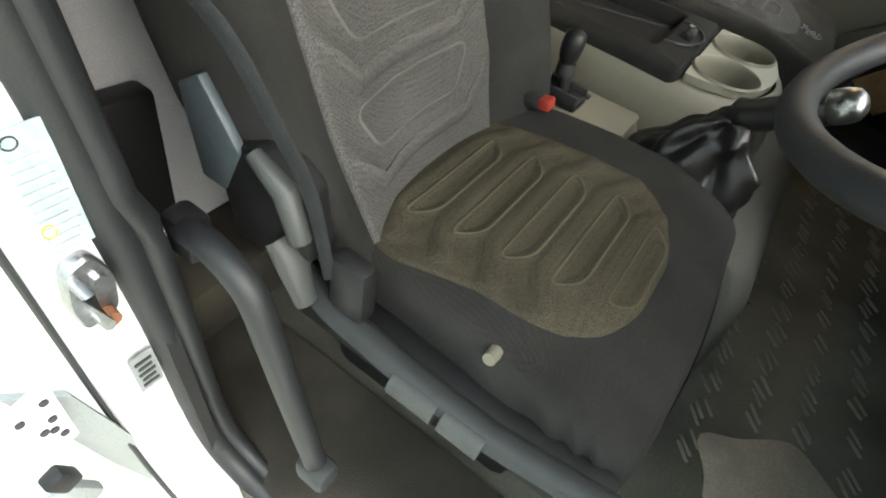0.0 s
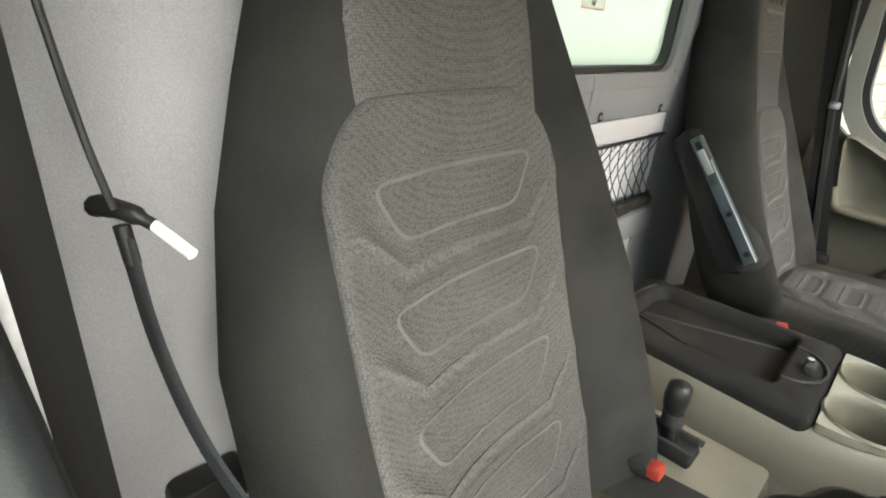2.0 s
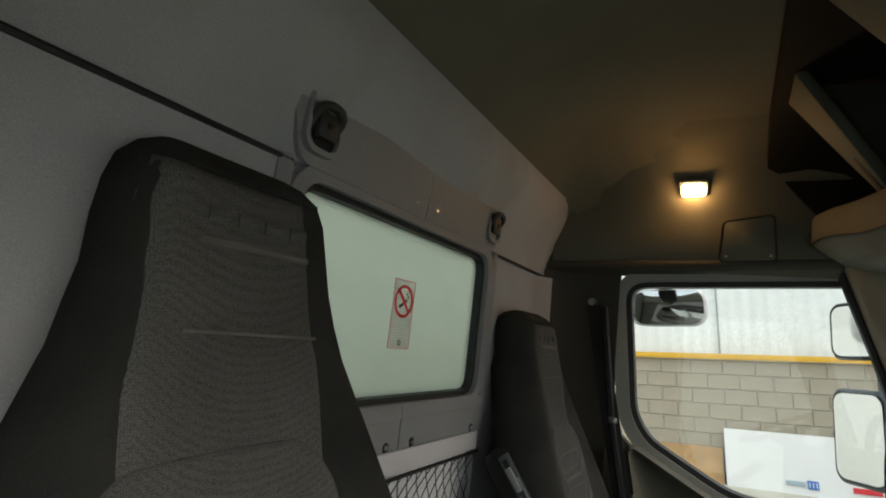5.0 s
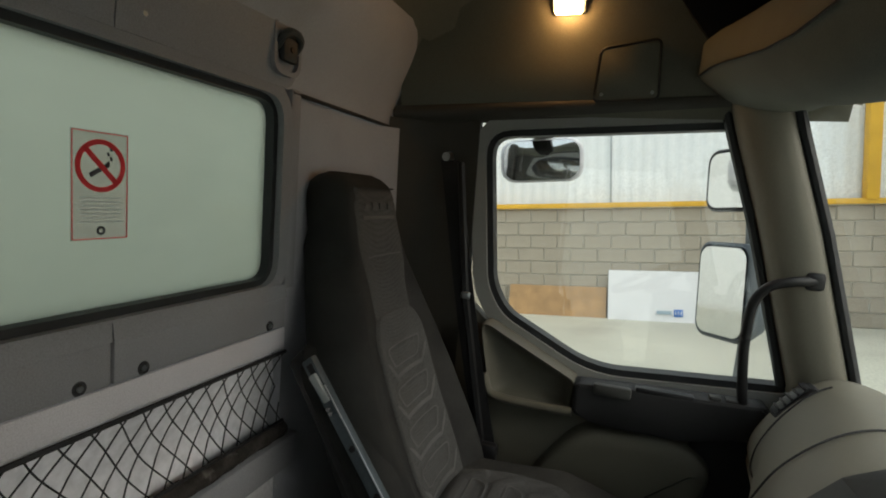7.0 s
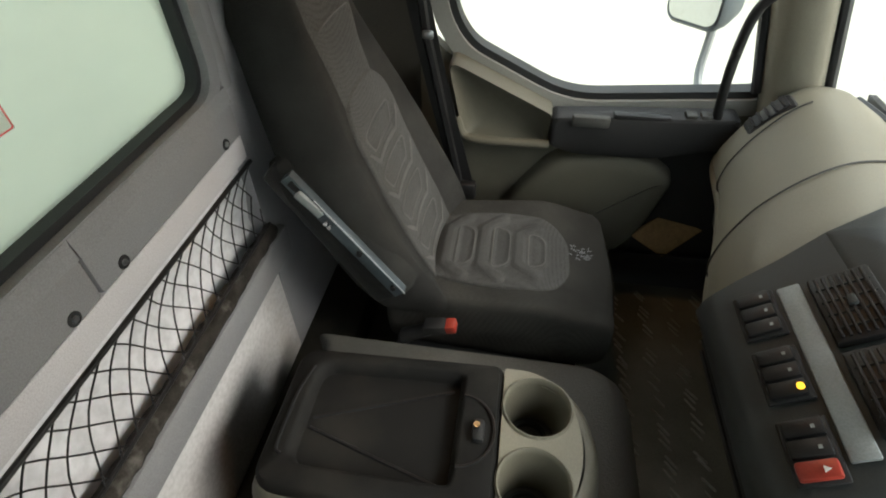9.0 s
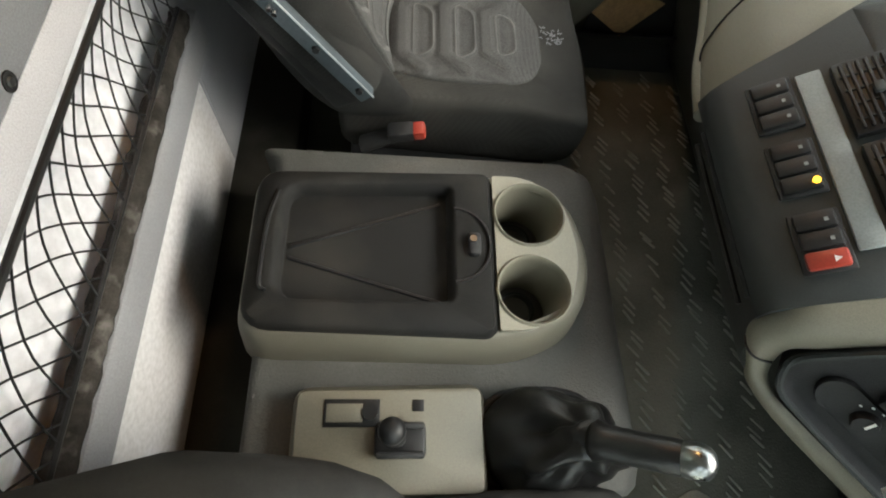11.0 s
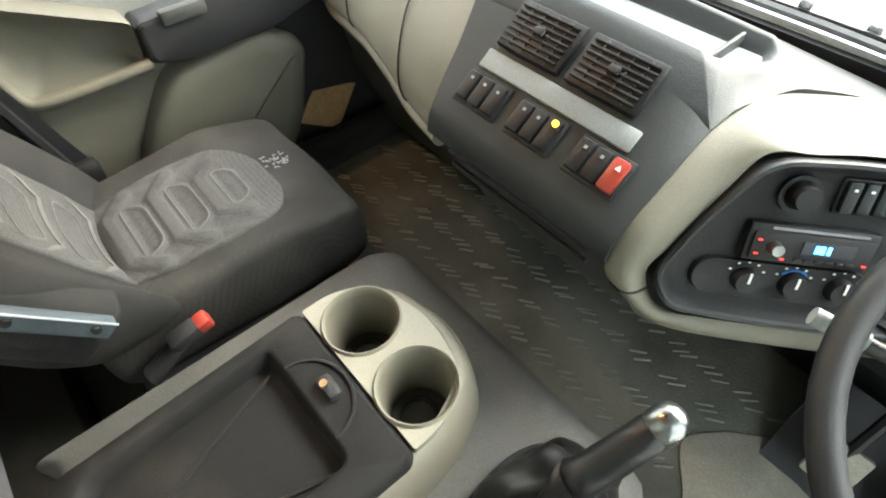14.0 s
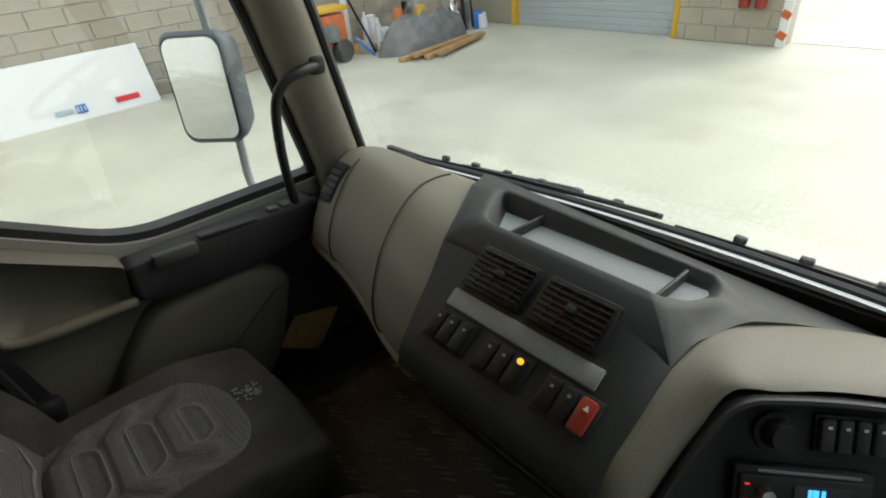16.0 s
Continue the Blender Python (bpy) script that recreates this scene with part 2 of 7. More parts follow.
M = dict(
    fabric_dark=mat("fabric_dark", (0.058, 0.0572, 0.0558), 0.95, vary=0.3, scale=9, grain=800, bump=0.9, stain=(0.072, 0.068, 0.061), stain_at=(0.50, 0.85), stain_scale=6, weave=420, spec=0.1),
    fabric_dusty=mat("fabric_dusty", (0.074, 0.072, 0.067), 0.95, vary=0.25, scale=7, grain=800, bump=0.8, stain=(0.105, 0.10, 0.09), stain_at=(0.50, 0.85), stain_scale=6, weave=420, spec=0.1),
    fabric_mid=mat("fabric_mid", (0.112, 0.108, 0.103), 0.95, vary=0.18, scale=6, grain=700, bump=0.7, weave=130, stain=(0.062, 0.055, 0.042), stain_at=(0.55, 0.9), spec=0.1),
    # lighter copy of fabric_mid: worn pile, plus the light raised ribs catch
    fabric_ridge=mat("fabric_ridge", (0.136, 0.131, 0.124), 0.95, vary=0.15, scale=6, grain=700, bump=0.7, weave=130, spec=0.1),
    fabric_worn=mat("fabric_worn", (0.082, 0.072, 0.052), 0.95, vary=0.2, scale=5, grain=700, bump=0.7, weave=130, stain=(0.05, 0.045, 0.03), stain_at=(0.45, 0.75), spec=0.1),
    fabric_grey=mat("fabric_grey", (0.090, 0.089, 0.087), 0.95, vary=0.15, scale=5, grain=700, bump=0.5, weave=130, stain=(0.078, 0.074, 0.066), stain_at=(0.5, 0.85), spec=0.1),
    welt_grey=mat("welt_grey", (0.105, 0.104, 0.10), 0.95, vary=0.15, scale=20, grain=900, bump=0.4, spec=0.1),
    lever=mat("lever_grey", (0.040, 0.044, 0.043), 0.55, vary=0.12, scale=10, grain=400, bump=0.2),
    welt=mat("welt", (0.125, 0.121, 0.112), 0.95, vary=0.15, scale=20, grain=900, bump=0.4, spec=0.1),
    welt_worn=mat("welt_worn", (0.088, 0.078, 0.054), 0.95, vary=0.15, scale=20, grain=900, bump=0.4, spec=0.1),
    trim_fabric=mat("trim_fabric", (0.348, 0.347, 0.368), 0.95, vary=0.10, scale=3, grain=600, bump=0.4, stain=(0.24, 0.225, 0.215), stain_at=(0.55, 0.9), spec=0.1),
    trim_grey=mat("trim_grey", (0.22, 0.22, 0.235), 0.6, vary=0.06, scale=4, grain=500, bump=0.25),
    trim_dark=mat("trim_dark", (0.021, 0.021, 0.022), 0.6, vary=0.2, scale=5, grain=500, bump=0.3, spec=0.25),
    black=mat("black_plastic", (0.012, 0.012, 0.013), 0.45, vary=0.25, scale=8, grain=400, bump=0.2, spec=0.3),
    rubber=mat("rubber", (0.011, 0.0125, 0.0145), 0.55, vary=0.12, scale=10, grain=500, bump=0.15),
    beige=mat("beige_plastic", (0.166, 0.155, 0.118), 0.58, vary=0.06, scale=3, grain=600, bump=0.2, stain=(0.155, 0.145, 0.112), stain_at=(0.55, 0.95)),
    beige_light=mat("beige_light", (0.225, 0.213, 0.172), 0.45, vary=0.06, scale=3, grain=600, bump=0.15),
    dash=mat("dash_plastic", (0.028, 0.032, 0.0325), 0.55, vary=0.12, scale=4, grain=600, bump=0.25, spec=0.32),
    dash_mid=mat("dash_mid", (0.05, 0.051, 0.048), 0.55, vary=0.12, scale=4, grain=600, bump=0.3, spec=0.25),
    # darker copy of beige: shade from an unbuilt driver put into the colour
    shaded_beige=mat("shaded_beige", (0.145, 0.135, 0.105), 0.5, vary=0.08, scale=4, grain=600, bump=0.2, stain=(0.11, 0.10, 0.08), stain_at=(0.5, 0.9)),
    dash_pale=mat("dash_pale", (0.24, 0.26, 0.265), 0.55, vary=0.1, scale=6, grain=400, bump=0.2),
    lid=mat("lid_plastic", (0.0095, 0.0092, 0.009), 0.75, vary=0.2, scale=6, grain=500, bump=0.3, stain=(0.030, 0.027, 0.023), stain_at=(0.45, 0.78), stain_scale=7, spec=0.22),
    pillar_dark=mat("pillar_plastic", (0.050, 0.047, 0.040), 0.7, vary=0.12, scale=5, grain=400, bump=0.3, spec=0.3),
    tunnel=mat("tunnel_vinyl", (0.088, 0.086, 0.079), 0.7, vary=0.12, scale=5, grain=260, bump=0.5, stain=(0.055, 0.052, 0.043), stain_at=(0.5, 0.85), spec=0.35),
    mat_rubber=mat("mat_rubber", (0.072, 0.073, 0.059), 0.7, vary=0.35, scale=5, grain=200, bump=0.5, stain=(0.17, 0.165, 0.14), stain_at=(0.45, 0.85), spec=0.2),
    rail_felt=mat("frayed_rail", (0.035, 0.031, 0.028), 0.95, vary=0.45, scale=40, grain=300, bump=0.9, stain=(0.16, 0.15, 0.14), stain_at=(0.58, 0.8), stain_scale=28, spec=0.1),
    belt_web=mat("belt_webbing", (0.017, 0.019, 0.021), 0.75, vary=0.2, scale=30, grain=500, bump=0.4, spec=0.2),
    carpet=mat("carpet", (0.036, 0.034, 0.029), 1.0, vary=0.3, scale=6, grain=500, bump=0.8, stain=(0.09, 0.08, 0.065), stain_at=(0.5, 0.9), spec=0.05),
    white_paint=mat("white_paint", (0.72, 0.73, 0.76), 0.35, vary=0.03, scale=3, grain=100, bump=0.03, stain=(0.55, 0.54, 0.52), stain_at=(0.6, 0.95), coat=0.3),
    wall_paint=mat("worn_white_wall", (0.56, 0.55, 0.56), 0.6, vary=0.05, scale=3, grain=100, bump=0.08, stain=(0.33, 0.30, 0.27), stain_at=(0.52, 0.8), stain_scale=5),
    foil=mat("insulation", (0.74, 0.74, 0.78), 0.7, vary=0.12, scale=9, grain=60, bump=0.5),
    strip=mat("pale_lip", (0.52, 0.51, 0.54), 0.7, vary=0.05, scale=8, grain=500, bump=0.2),
    steel=mat("steel", (0.45, 0.46, 0.48), 0.35, 1.0, vary=0.12, scale=8, grain=200, bump=0.08),
    knob_metal=mat("worn_chrome", (0.30, 0.31, 0.31), 0.3, 1.0, vary=0.3, scale=40, grain=200, bump=0.1),
    frame_grey=mat("frame_grey", (0.25, 0.25, 0.238), 0.55, vary=0.06, scale=4, grain=500, bump=0.15),
    # near-black, stands in for the shade inside the overhead shelf
    shelf_dark=mat("shelf_shade", (0.010, 0.010, 0.009), 0.9, vary=0.2, scale=5, grain=500, bump=0.3, spec=0.15),
    overhead=mat("overhead_plastic", (0.115, 0.121, 0.101), 0.7, vary=0.2, scale=5, grain=500, bump=0.3, spec=0.2),
    chrome=mat("chrome", (0.75, 0.76, 0.78), 0.15, 1.0, vary=0.05, scale=8, grain=200, bump=0.03),
    blue_steel=mat("blue_steel", (0.065, 0.082, 0.095), 0.5, 0.2, vary=0.2, scale=10, grain=200, bump=0.1),
    headliner=mat("headliner", (0.132, 0.130, 0.104), 0.95, vary=0.08, scale=3, grain=500, bump=0.3, spec=0.1),
    leather=mat("boot_leather", (0.009, 0.009, 0.009), 0.36, vary=0.2, scale=12, grain=260, bump=0.25, spec=0.4),
    red=mat("red_plastic", (0.30, 0.035, 0.022), 0.4, vary=0.05, bump=0.03),
    card=mat("brown_plate", (0.33, 0.20, 0.09), 0.7, vary=0.15, scale=14, grain=120, bump=0.2, stain=(0.16, 0.10, 0.05), stain_at=(0.5, 0.85), stain_scale=18),
    paper=mat("paper", (0.8, 0.79, 0.78), 0.6, vary=0.02, bump=0.02),
    sign_red=mat("sign_red", (0.65, 0.02, 0.03), 0.5, vary=0.03, bump=0.02),
    ink=mat("ink", (0.03, 0.03, 0.035), 0.6, vary=0.05, bump=0.02),
    mirror=mat("mirror_glass", (0.62, 0.64, 0.64), 0.03, 1.0, vary=0.0, bump=0.0),
    concrete=mat("concrete_floor", (0.565, 0.55, 0.455), 0.55, vary=0.12, scale=0.7, grain=30, bump=0.1, stain=(0.36, 0.33, 0.28), stain_at=(0.55, 0.85), stain_scale=0.9),
    block=mat("block", (0.40, 0.35, 0.275), 0.9, vary=0.12, scale=2, grain=60, bump=0.3),
    mortar=mat("mortar", (0.54, 0.51, 0.44), 0.95, vary=0.1, scale=3, grain=60, bump=0.3),
    cladding=mat("cladding", (0.82, 0.84, 0.83), 0.5, vary=0.03, scale=1, grain=40, bump=0.03),
    yellow_rail=mat("yellow_rail", (0.75, 0.42, 0.03), 0.5, vary=0.08, scale=3, bump=0.05),
    board_wood=mat("board_wood", (0.42, 0.25, 0.11), 0.7, vary=0.2, scale=5, grain=80, bump=0.2),
    orange=mat("orange_paint", (0.62, 0.13, 0.02), 0.5, vary=0.15, scale=6, bump=0.1),
    blue=mat("blue_plastic", (0.03, 0.16, 0.5), 0.4, vary=0.1, scale=5, bump=0.05),
    shutter=mat("shutter", (0.40, 0.43, 0.44), 0.5, vary=0.05, scale=2, bump=0.05),
    tarp=mat("tarp", (0.16, 0.16, 0.16), 0.8, vary=0.25, scale=6, grain=60, bump=0.4),
    # darker copy of beige: the shade on the door is in its colour
    shaded_trim=mat("shaded_trim", (0.112, 0.105, 0.082), 0.55, vary=0.1, scale=3, grain=600, bump=0.25, stain=(0.085, 0.078, 0.06), stain_at=(0.55, 0.9), spec=0.25),
    heel=mat("worn_heel_pad", (0.27, 0.25, 0.205), 0.75, vary=0.15, scale=9, grain=200, bump=0.4, stain=(0.16, 0.145, 0.12), stain_at=(0.48, 0.7), stain_scale=7),
    tread=mat("worn_tread", (0.155, 0.15, 0.125), 0.5, vary=0.3, scale=8, grain=200, bump=0.3, spec=0.3),
    # paler than the hall's concrete: the sun's brightness is put into the colour
    yard=mat("sunlit_yard", (0.78, 0.76, 0.72), 0.8, vary=0.06, scale=0.6, grain=30, bump=0.1),
    amber=mat("amber_lens", (0.75, 0.25, 0.02), 0.25, vary=0.05, bump=0.02),
    tyre=mat("tyre", (0.02, 0.02, 0.02), 0.85, vary=0.2, bump=0.3),
)
M["glass"] = glass("window_glass")
M["rear_glass"] = glass("rear_window_glass", 0.02, (0.82, 0.9, 0.86))
nt = M["rear_glass"].node_tree
film, blend = nt.nodes.new("ShaderNodeBsdfTranslucent"), nt.nodes.new("ShaderNodeMixShader")
film.inputs[0].default_value = (0.575, 0.60, 0.525, 1)
smear = nt.nodes.new("ShaderNodeTexNoise")
smear.inputs["Scale"].default_value = 3.0
spread = nt.nodes.new("ShaderNodeMapRange")
spread.inputs[3].default_value, spread.inputs[4].default_value = 0.72, 0.92
nt.links.new(smear.outputs[0], spread.inputs[0])
nt.links.new(spread.outputs[0], blend.inputs[0])
mixed = nt.nodes["Material Output"].inputs[0].links[0].from_socket
nt.links.new(mixed, blend.inputs[1])
nt.links.new(film.outputs[0], blend.inputs[2])
nt.links.new(blend.outputs[0], nt.nodes["Material Output"].inputs[0])
M["sign_film"] = bpy.data.materials.new("sign_film")
M["sign_film"].use_nodes = True
nt = M["sign_film"].node_tree
film, blend = nt.nodes.new("ShaderNodeBsdfTransparent"), nt.nodes.new("ShaderNodeMixShader")
film.inputs[0].default_value = (1.0, 0.97, 0.97, 1)
nt.nodes["Principled BSDF"].inputs["Base Color"].default_value = (0.8, 0.79, 0.78, 1)
blend.inputs[0].default_value = 0.72
nt.links.new(nt.nodes["Principled BSDF"].outputs[0], blend.inputs[1])
nt.links.new(film.outputs[0], blend.inputs[2])
nt.links.new(blend.outputs[0], nt.nodes["Material Output"].inputs[0])
M["lamp_glow"] = glow("lamp_glow", (1.0, 0.52, 0.18), 42.0)
M["led_blue"] = glow("led_blue", (0.05, 0.35, 1.0), 0.8)
M["led_red"] = glow("led_red", (0.8, 0.03, 0.02), 0.25)
M["led_amber"] = glow("led_amber", (1.0, 0.5, 0.03), 0.45)

# ---- the cab: floor, walls, ceiling ----
FLOOR = 0.42
DOOR_Y, OPEN_Y, MID = 1.68, 0.315, 0.995
floor = solo("floor", slab([[(x, y, FLOOR) for y in (0.30, 0.7, 1.2, 1.69)] for x in (0.04, 0.3, 0.6, 0.9, 1.12)], (0, 0, -0.03)), M["mat_rubber"],
             "worn dark rubber cab floor mat with dirt", "floor", "structure")
solo("floor_rear", rbox((0.11, MID, FLOOR + 0.045), (0.11, 1.34, 0.09), 0.012), M["carpet"], "dark carpeted step along the rear wall", "floor step", "structure")

# rear wall: painted lower sheet, insulation behind the net, felt trim at both sides
solo("wall_rear", slab([[(0.064, y, z) for y in (0.66, 0.8, 1.0, 1.2, 1.33)] for z in (FLOOR, 0.5, 0.6, 0.745)], (-0.03, 0, 0)), M["wall_paint"],
     "scuffed white painted lower rear cab wall", "wall", "structure")
solo("wall_insulation", slab([[(0.050 + 0.006 * math.sin(9 * y + 45 * z), y, z) for y in np.linspace(0.70, 1.29, 30)] for z in np.linspace(0.74, 0.975, 9)], (-0.01, 0, 0)), M["foil"],
     "pale quilted insulation behind the storage net", "insulation", "structure")


def ease(f):
    f = min(1.0, max(0.0, f))
    return f * f * (3 - 2 * f)


def side_trim(name, y0, y1, label):
    """Felt on the rear wall, rounded forwards at its outer edge y1."""
    s = 1 if y1 > y0 else -1
    rows = []
    for z in np.linspace(0.44, 1.335, 10):
        rows.append([(0.066 + 0.03 * ease((abs(y - y0) - abs(y1 - y0) + 0.07) / 0.07) ** 2 + 0.004 * math.sin(4 * z + 3 * y), y, z) for y in np.linspace(y0, y1, 16)])
    return solo(name, slab(rows, (-0.03, 0, 0)), M["trim_fabric"], label, "wall trim", "structure", smooth=60)


side_trim("wall_trim_1", 1.288, 1.635, "pale grey felt trim on the rear cab wall")
side_trim("wall_trim_2", 0.702, 0.350, "pale grey felt trim behind the driving seat")
solo("wall_trim_3", slab([[(0.066 + 0.055 * ease((z - 1.36) / 0.17), y, z) for y in np.linspace(0.32, 1.66, 20)] for z in np.linspace(1.342, 1.55, 9)], (-0.03, 0, 0)), M["trim_fabric"],
     "pale grey felt upper band of the rear wall", "wall trim", "structure", smooth=60)
for y0, y1 in ((0.350, 0.70), (1.29, 1.635)):
    solo("trim_seam", tube([(0.070, y, 1.338) for y in np.linspace(y0, y1, 10)], 0.0035, 6), M["trim_dark"], "dark seam in the rear felt trim", "seam", "structure")


def headliner():
    rows = []
    for y in np.linspace(0.315, 1.675, 31):
        k = min(1.0, min(y - 0.315, 1.675 - y) / 0.26)
        drop = 0.22 * (1 - math.sqrt(max(0.0, 1 - (1 - k) ** 2.6)))
        row = []
        for x, z in ((0.085, 1.50), (0.10, 1.55), (0.13, 1.605), (0.19, 1.65), (0.28, 1.682), (0.42, 1.70), (0.58, 1.70), (0.72, 1.685), (0.86, 1.63), (0.92, 1.55)):
            row.append((x, y, max(z - drop * min(1.0, 0.3 + (x - 0.08) * 8), 1.40)))
        rows.append(row)
    return slab(rows, (0, 0, 0.04))


solo("ceiling", headliner(), M["headliner"], "soft beige-grey cab roof lining", "ceiling", "structure", smooth=60)

# ---- rear window with its grey surround ----
win = thing("window_1", (0.05, MID, 0.98), "rear cab window in a screwed grey plastic surround", "window", kind="structure")
W_IN = [(y, z) for y, z in rounded([(0.726, 1.050), (1.264, 1.050), (1.264, 1.323), (0.726, 1.323)], 0.036)]
W_OUT = grow(W_IN, 0.026)
part("seal", band(grow(W_IN, 0.006), grow(W_IN, -0.005), "x", 0.036, 0.062), M["rubber"], win, "black rubber window seal")
part("pane", plate([(0.042, y, z) for y, z in W_IN], (0.005, 0, 0)), M["rear_glass"], win, smooth=0).visible_shadow = False
part("inner_frame", band(W_OUT, grow(W_IN, 0.004), "x", 0.050, 0.073), M["trim_grey"], win)
for y0, y1 in ((0.703, MID - 0.001), (MID + 0.001, 1.287)):
    part("lower_panel", rbox((0.064, (y0 + y1) / 2, 1.0), (0.024, y1 - y0, 0.048), 0.004), M["trim_grey"], win)
    part("lower_cove", plate([(0.052, y0, 1.0235), (0.0765, y0, 1.0235), (0.0735, y0, 1.044), (0.052, y0, 1.044)], (0, y1 - y0, 0)), M["trim_grey"], win, smooth=0)
for s in (-1, 1):
    yo, yi = MID + s * 0.325, MID + s * 0.001
    pts = rounded([(yi, 1.340), (yo - s * 0.038, 1.340), (yo - s * 0.022, 1.39), (yo, 1.485), (yo - s * 0.05, 1.497), (yi, 1.470)], [0.001, 0.02, 0.03, 0.03, 0.03, 0.001])
    part("upper_panel", plate([(0.050 + max(0, z - 1.42) * 0.25, y, z) for y, z in pts], (0.024, 0, 0)), M["trim_grey"], win)
    part("side_post", rbox((0.060, MID + s * 0.304, 1.190), (0.026, 0.026, 0.31), 0.006), M["trim_grey"], win)
for y, z, x in ((0.959, 0.985, 0.075), (1.031, 0.985, 0.075), (1.248, 0.985, 0.075), (0.742, 0.985, 0.075), (0.962, 1.431, 0.0755), (1.028, 1.432, 0.0755), (0.964, 1.363, 0.073), (1.028, 1.364, 0.073)):
    screw = part("screw_cup", cyl((x - 0.001, y, z), (x + 0.002, y, z), 0.0085, 0.007, 16), M["trim_dark"], win)
    part("screw", cyl((x + 0.001, y, z), (x + 0.0035, y, z), 0.004, 0.003, 12), M["steel"], screw)
for s in (-1, 1):
    yc, zc = MID + s * 0.262, 1.403
    out = [(y + yc, z + zc) for y, z in rrect(0.062, 0.096, 0.020)]
    inn = [(y + yc, z + zc) for y, z in rrect(0.050, 0.082, 0.016)]
    rim = part("recess_rim", band(out, inn, "x", 0.066, 0.084), M["trim_grey"], win)
    part("recess", plate([(0.072, y, z) for y, z in inn], (0.004, 0, 0)), M["trim_dark"], rim)
    grip_path = smooth_path([(0.074, yc - 0.020, zc - 0.018), (0.090, yc - 0.019, zc + 0.004), (0.092, yc, zc + 0.012), (0.090, yc + 0.019, zc + 0.004), (0.074, yc + 0.020, zc - 0.018)], 5)
    part("coat_hook", tube(grip_path, 0.006, 8), M["dash"], rim)
    part("hook_plate", rbox((0.084, yc, zc - 0.012), (0.012, 0.034, 0.036), 0.006), M["dash"], rim)
    part("hook_screw", cyl((0.089, yc, zc - 0.012), (0.092, yc, zc - 0.012), 0.005, 0.004, 12), M["black"], rim)

# pale lip, storage net and the ledge below it
solo("shelf_lip", rbox((0.068, MID, 0.957), (0.012, 0.59, 0.036), 0.003), M["strip"], "pale flocked strip under the window panel", "trim", "structure")
rnd = random.Random(2)
solo("net_rail", tube([(0.075 + rnd.uniform(-0.001, 0.001), y, 0.808 + rnd.uniform(-0.0012, 0.0012)) for y in np.linspace(0.69, 1.29, 60)], [0.0125 + rnd.uniform(-0.001, 0.001) for _ in range(60)], 10, flat=1.05), M["rail_felt"], "dark frayed edge rail below the storage net", "trim", "structure")
solo("wall_ledge", rbox((0.071, MID, 0.764), (0.026, 0.66, 0.054), 0.006), M["trim_grey"], "grey plastic ledge along the rear wall", "trim", "structure")
net = thing("storage_net", (0.07, MID, 0.82), "black cord storage net stretched below the window", "net")
for z, r in ((0.937, 0.0032), (0.824, 0.0025)):
    part("cord", tube([(0.079, y, z) for y in np.linspace(0.70, 1.285, 12)], r, 8), M["black"], net)
for k in range(25):
    for s in (-1, 1):
        y0 = 0.645 + 0.030 * k
        pts = []
        for i in range(9):
            f = i / 8
            y = y0 + s * 0.075 * (f - 0.5) + 0.0025 * math.sin(5 * k + 6 * f)
            pts.append((0.079 - 0.012 * math.sin(math.pi * f) + s * 0.0008, y, 0.824 + 0.113 * f))
        pts = [p for p in pts if 0.70 <= p[1] <= 1.285]
        if len(pts) > 1:
            part("net_cord", tube(pts, 0.00105, 5), M["black"], net)


# ---- no smoking sign on the rear glass ----
sign = thing("no_smoking_sign", (0.05, 1.002, 1.13), "white no smoking sticker with a red circle on the rear glass", "sign")
SY, SZ = 1.002, 1.182
sketch((1, 0.80, 0.80), (0, SY, SZ), (-0.0025, SY, SZ + 0.0015))
part("sheet", rbox((0.0495, SY, SZ), (0.001, 0.078, 0.140), 0.0), M["sign_film"], sign, smooth=0)


def ring_yz(x, y, z, r0, r1, n=40):
    o = [(y + r0 * math.cos(2 * math.pi * k / n), z + r0 * math.sin(2 * math.pi * k / n)) for k in range(n)]
    i = [(y + r1 * math.cos(2 * math.pi * k / n), z + r1 * math.sin(2 * math.pi * k / n)) for k in range(n)]
    return band(o, i, "x", x, x + 0.0008)


part("red_ring", ring_yz(0.0502, SY, SZ + 0.026, 0.034, 0.0275), M["sign_red"], sign, smooth=0)
part("red_bar", rbox((0.0507, SY, SZ + 0.026), (0.0006, 0.062, 0.007), 0, rot=(-45, 0, 0)), M["sign_red"], sign, smooth=0)
part("cigarette", rbox((0.0505, SY - 0.002, SZ + 0.021), (0.0006, 0.03, 0.006), 0, rot=(30, 0, 0)), M["ink"], sign, smooth=0)
for k in range(4):
    part("smoke", rbox((0.0505, SY + 0.010 + 0.004 * (k % 2), SZ + 0.030 + 0.006 * k), (0.0005, 0.003, 0.005), 0, rot=(20, 0, 0)), M["ink"], sign, smooth=0)
for k in range(7):
    part("text_bar", rbox((0.0503, SY, SZ - 0.015 - 0.0052 * k), (0.0005, 0.058 - 0.005 * (k % 3), 0.0012), 0), M["shutter"], sign, smooth=0)
part("badge", ring_yz(0.0502, SY, SZ - 0.058, 0.006, 0.003, 16), M["ink"], sign, smooth=0)
part("border", band([(SY + y, SZ + z) for y, z in rrect(0.076, 0.138, 0.002)], [(SY + y, SZ + z) for y, z in rrect(0.0735, 0.1355, 0.002)], "x", 0.0501, 0.0506), M["sign_red"], sign, smooth=0)


sketch()


# ---- seats ----
def sup(a, p):
    return math.copysign(abs(a) ** p, a)


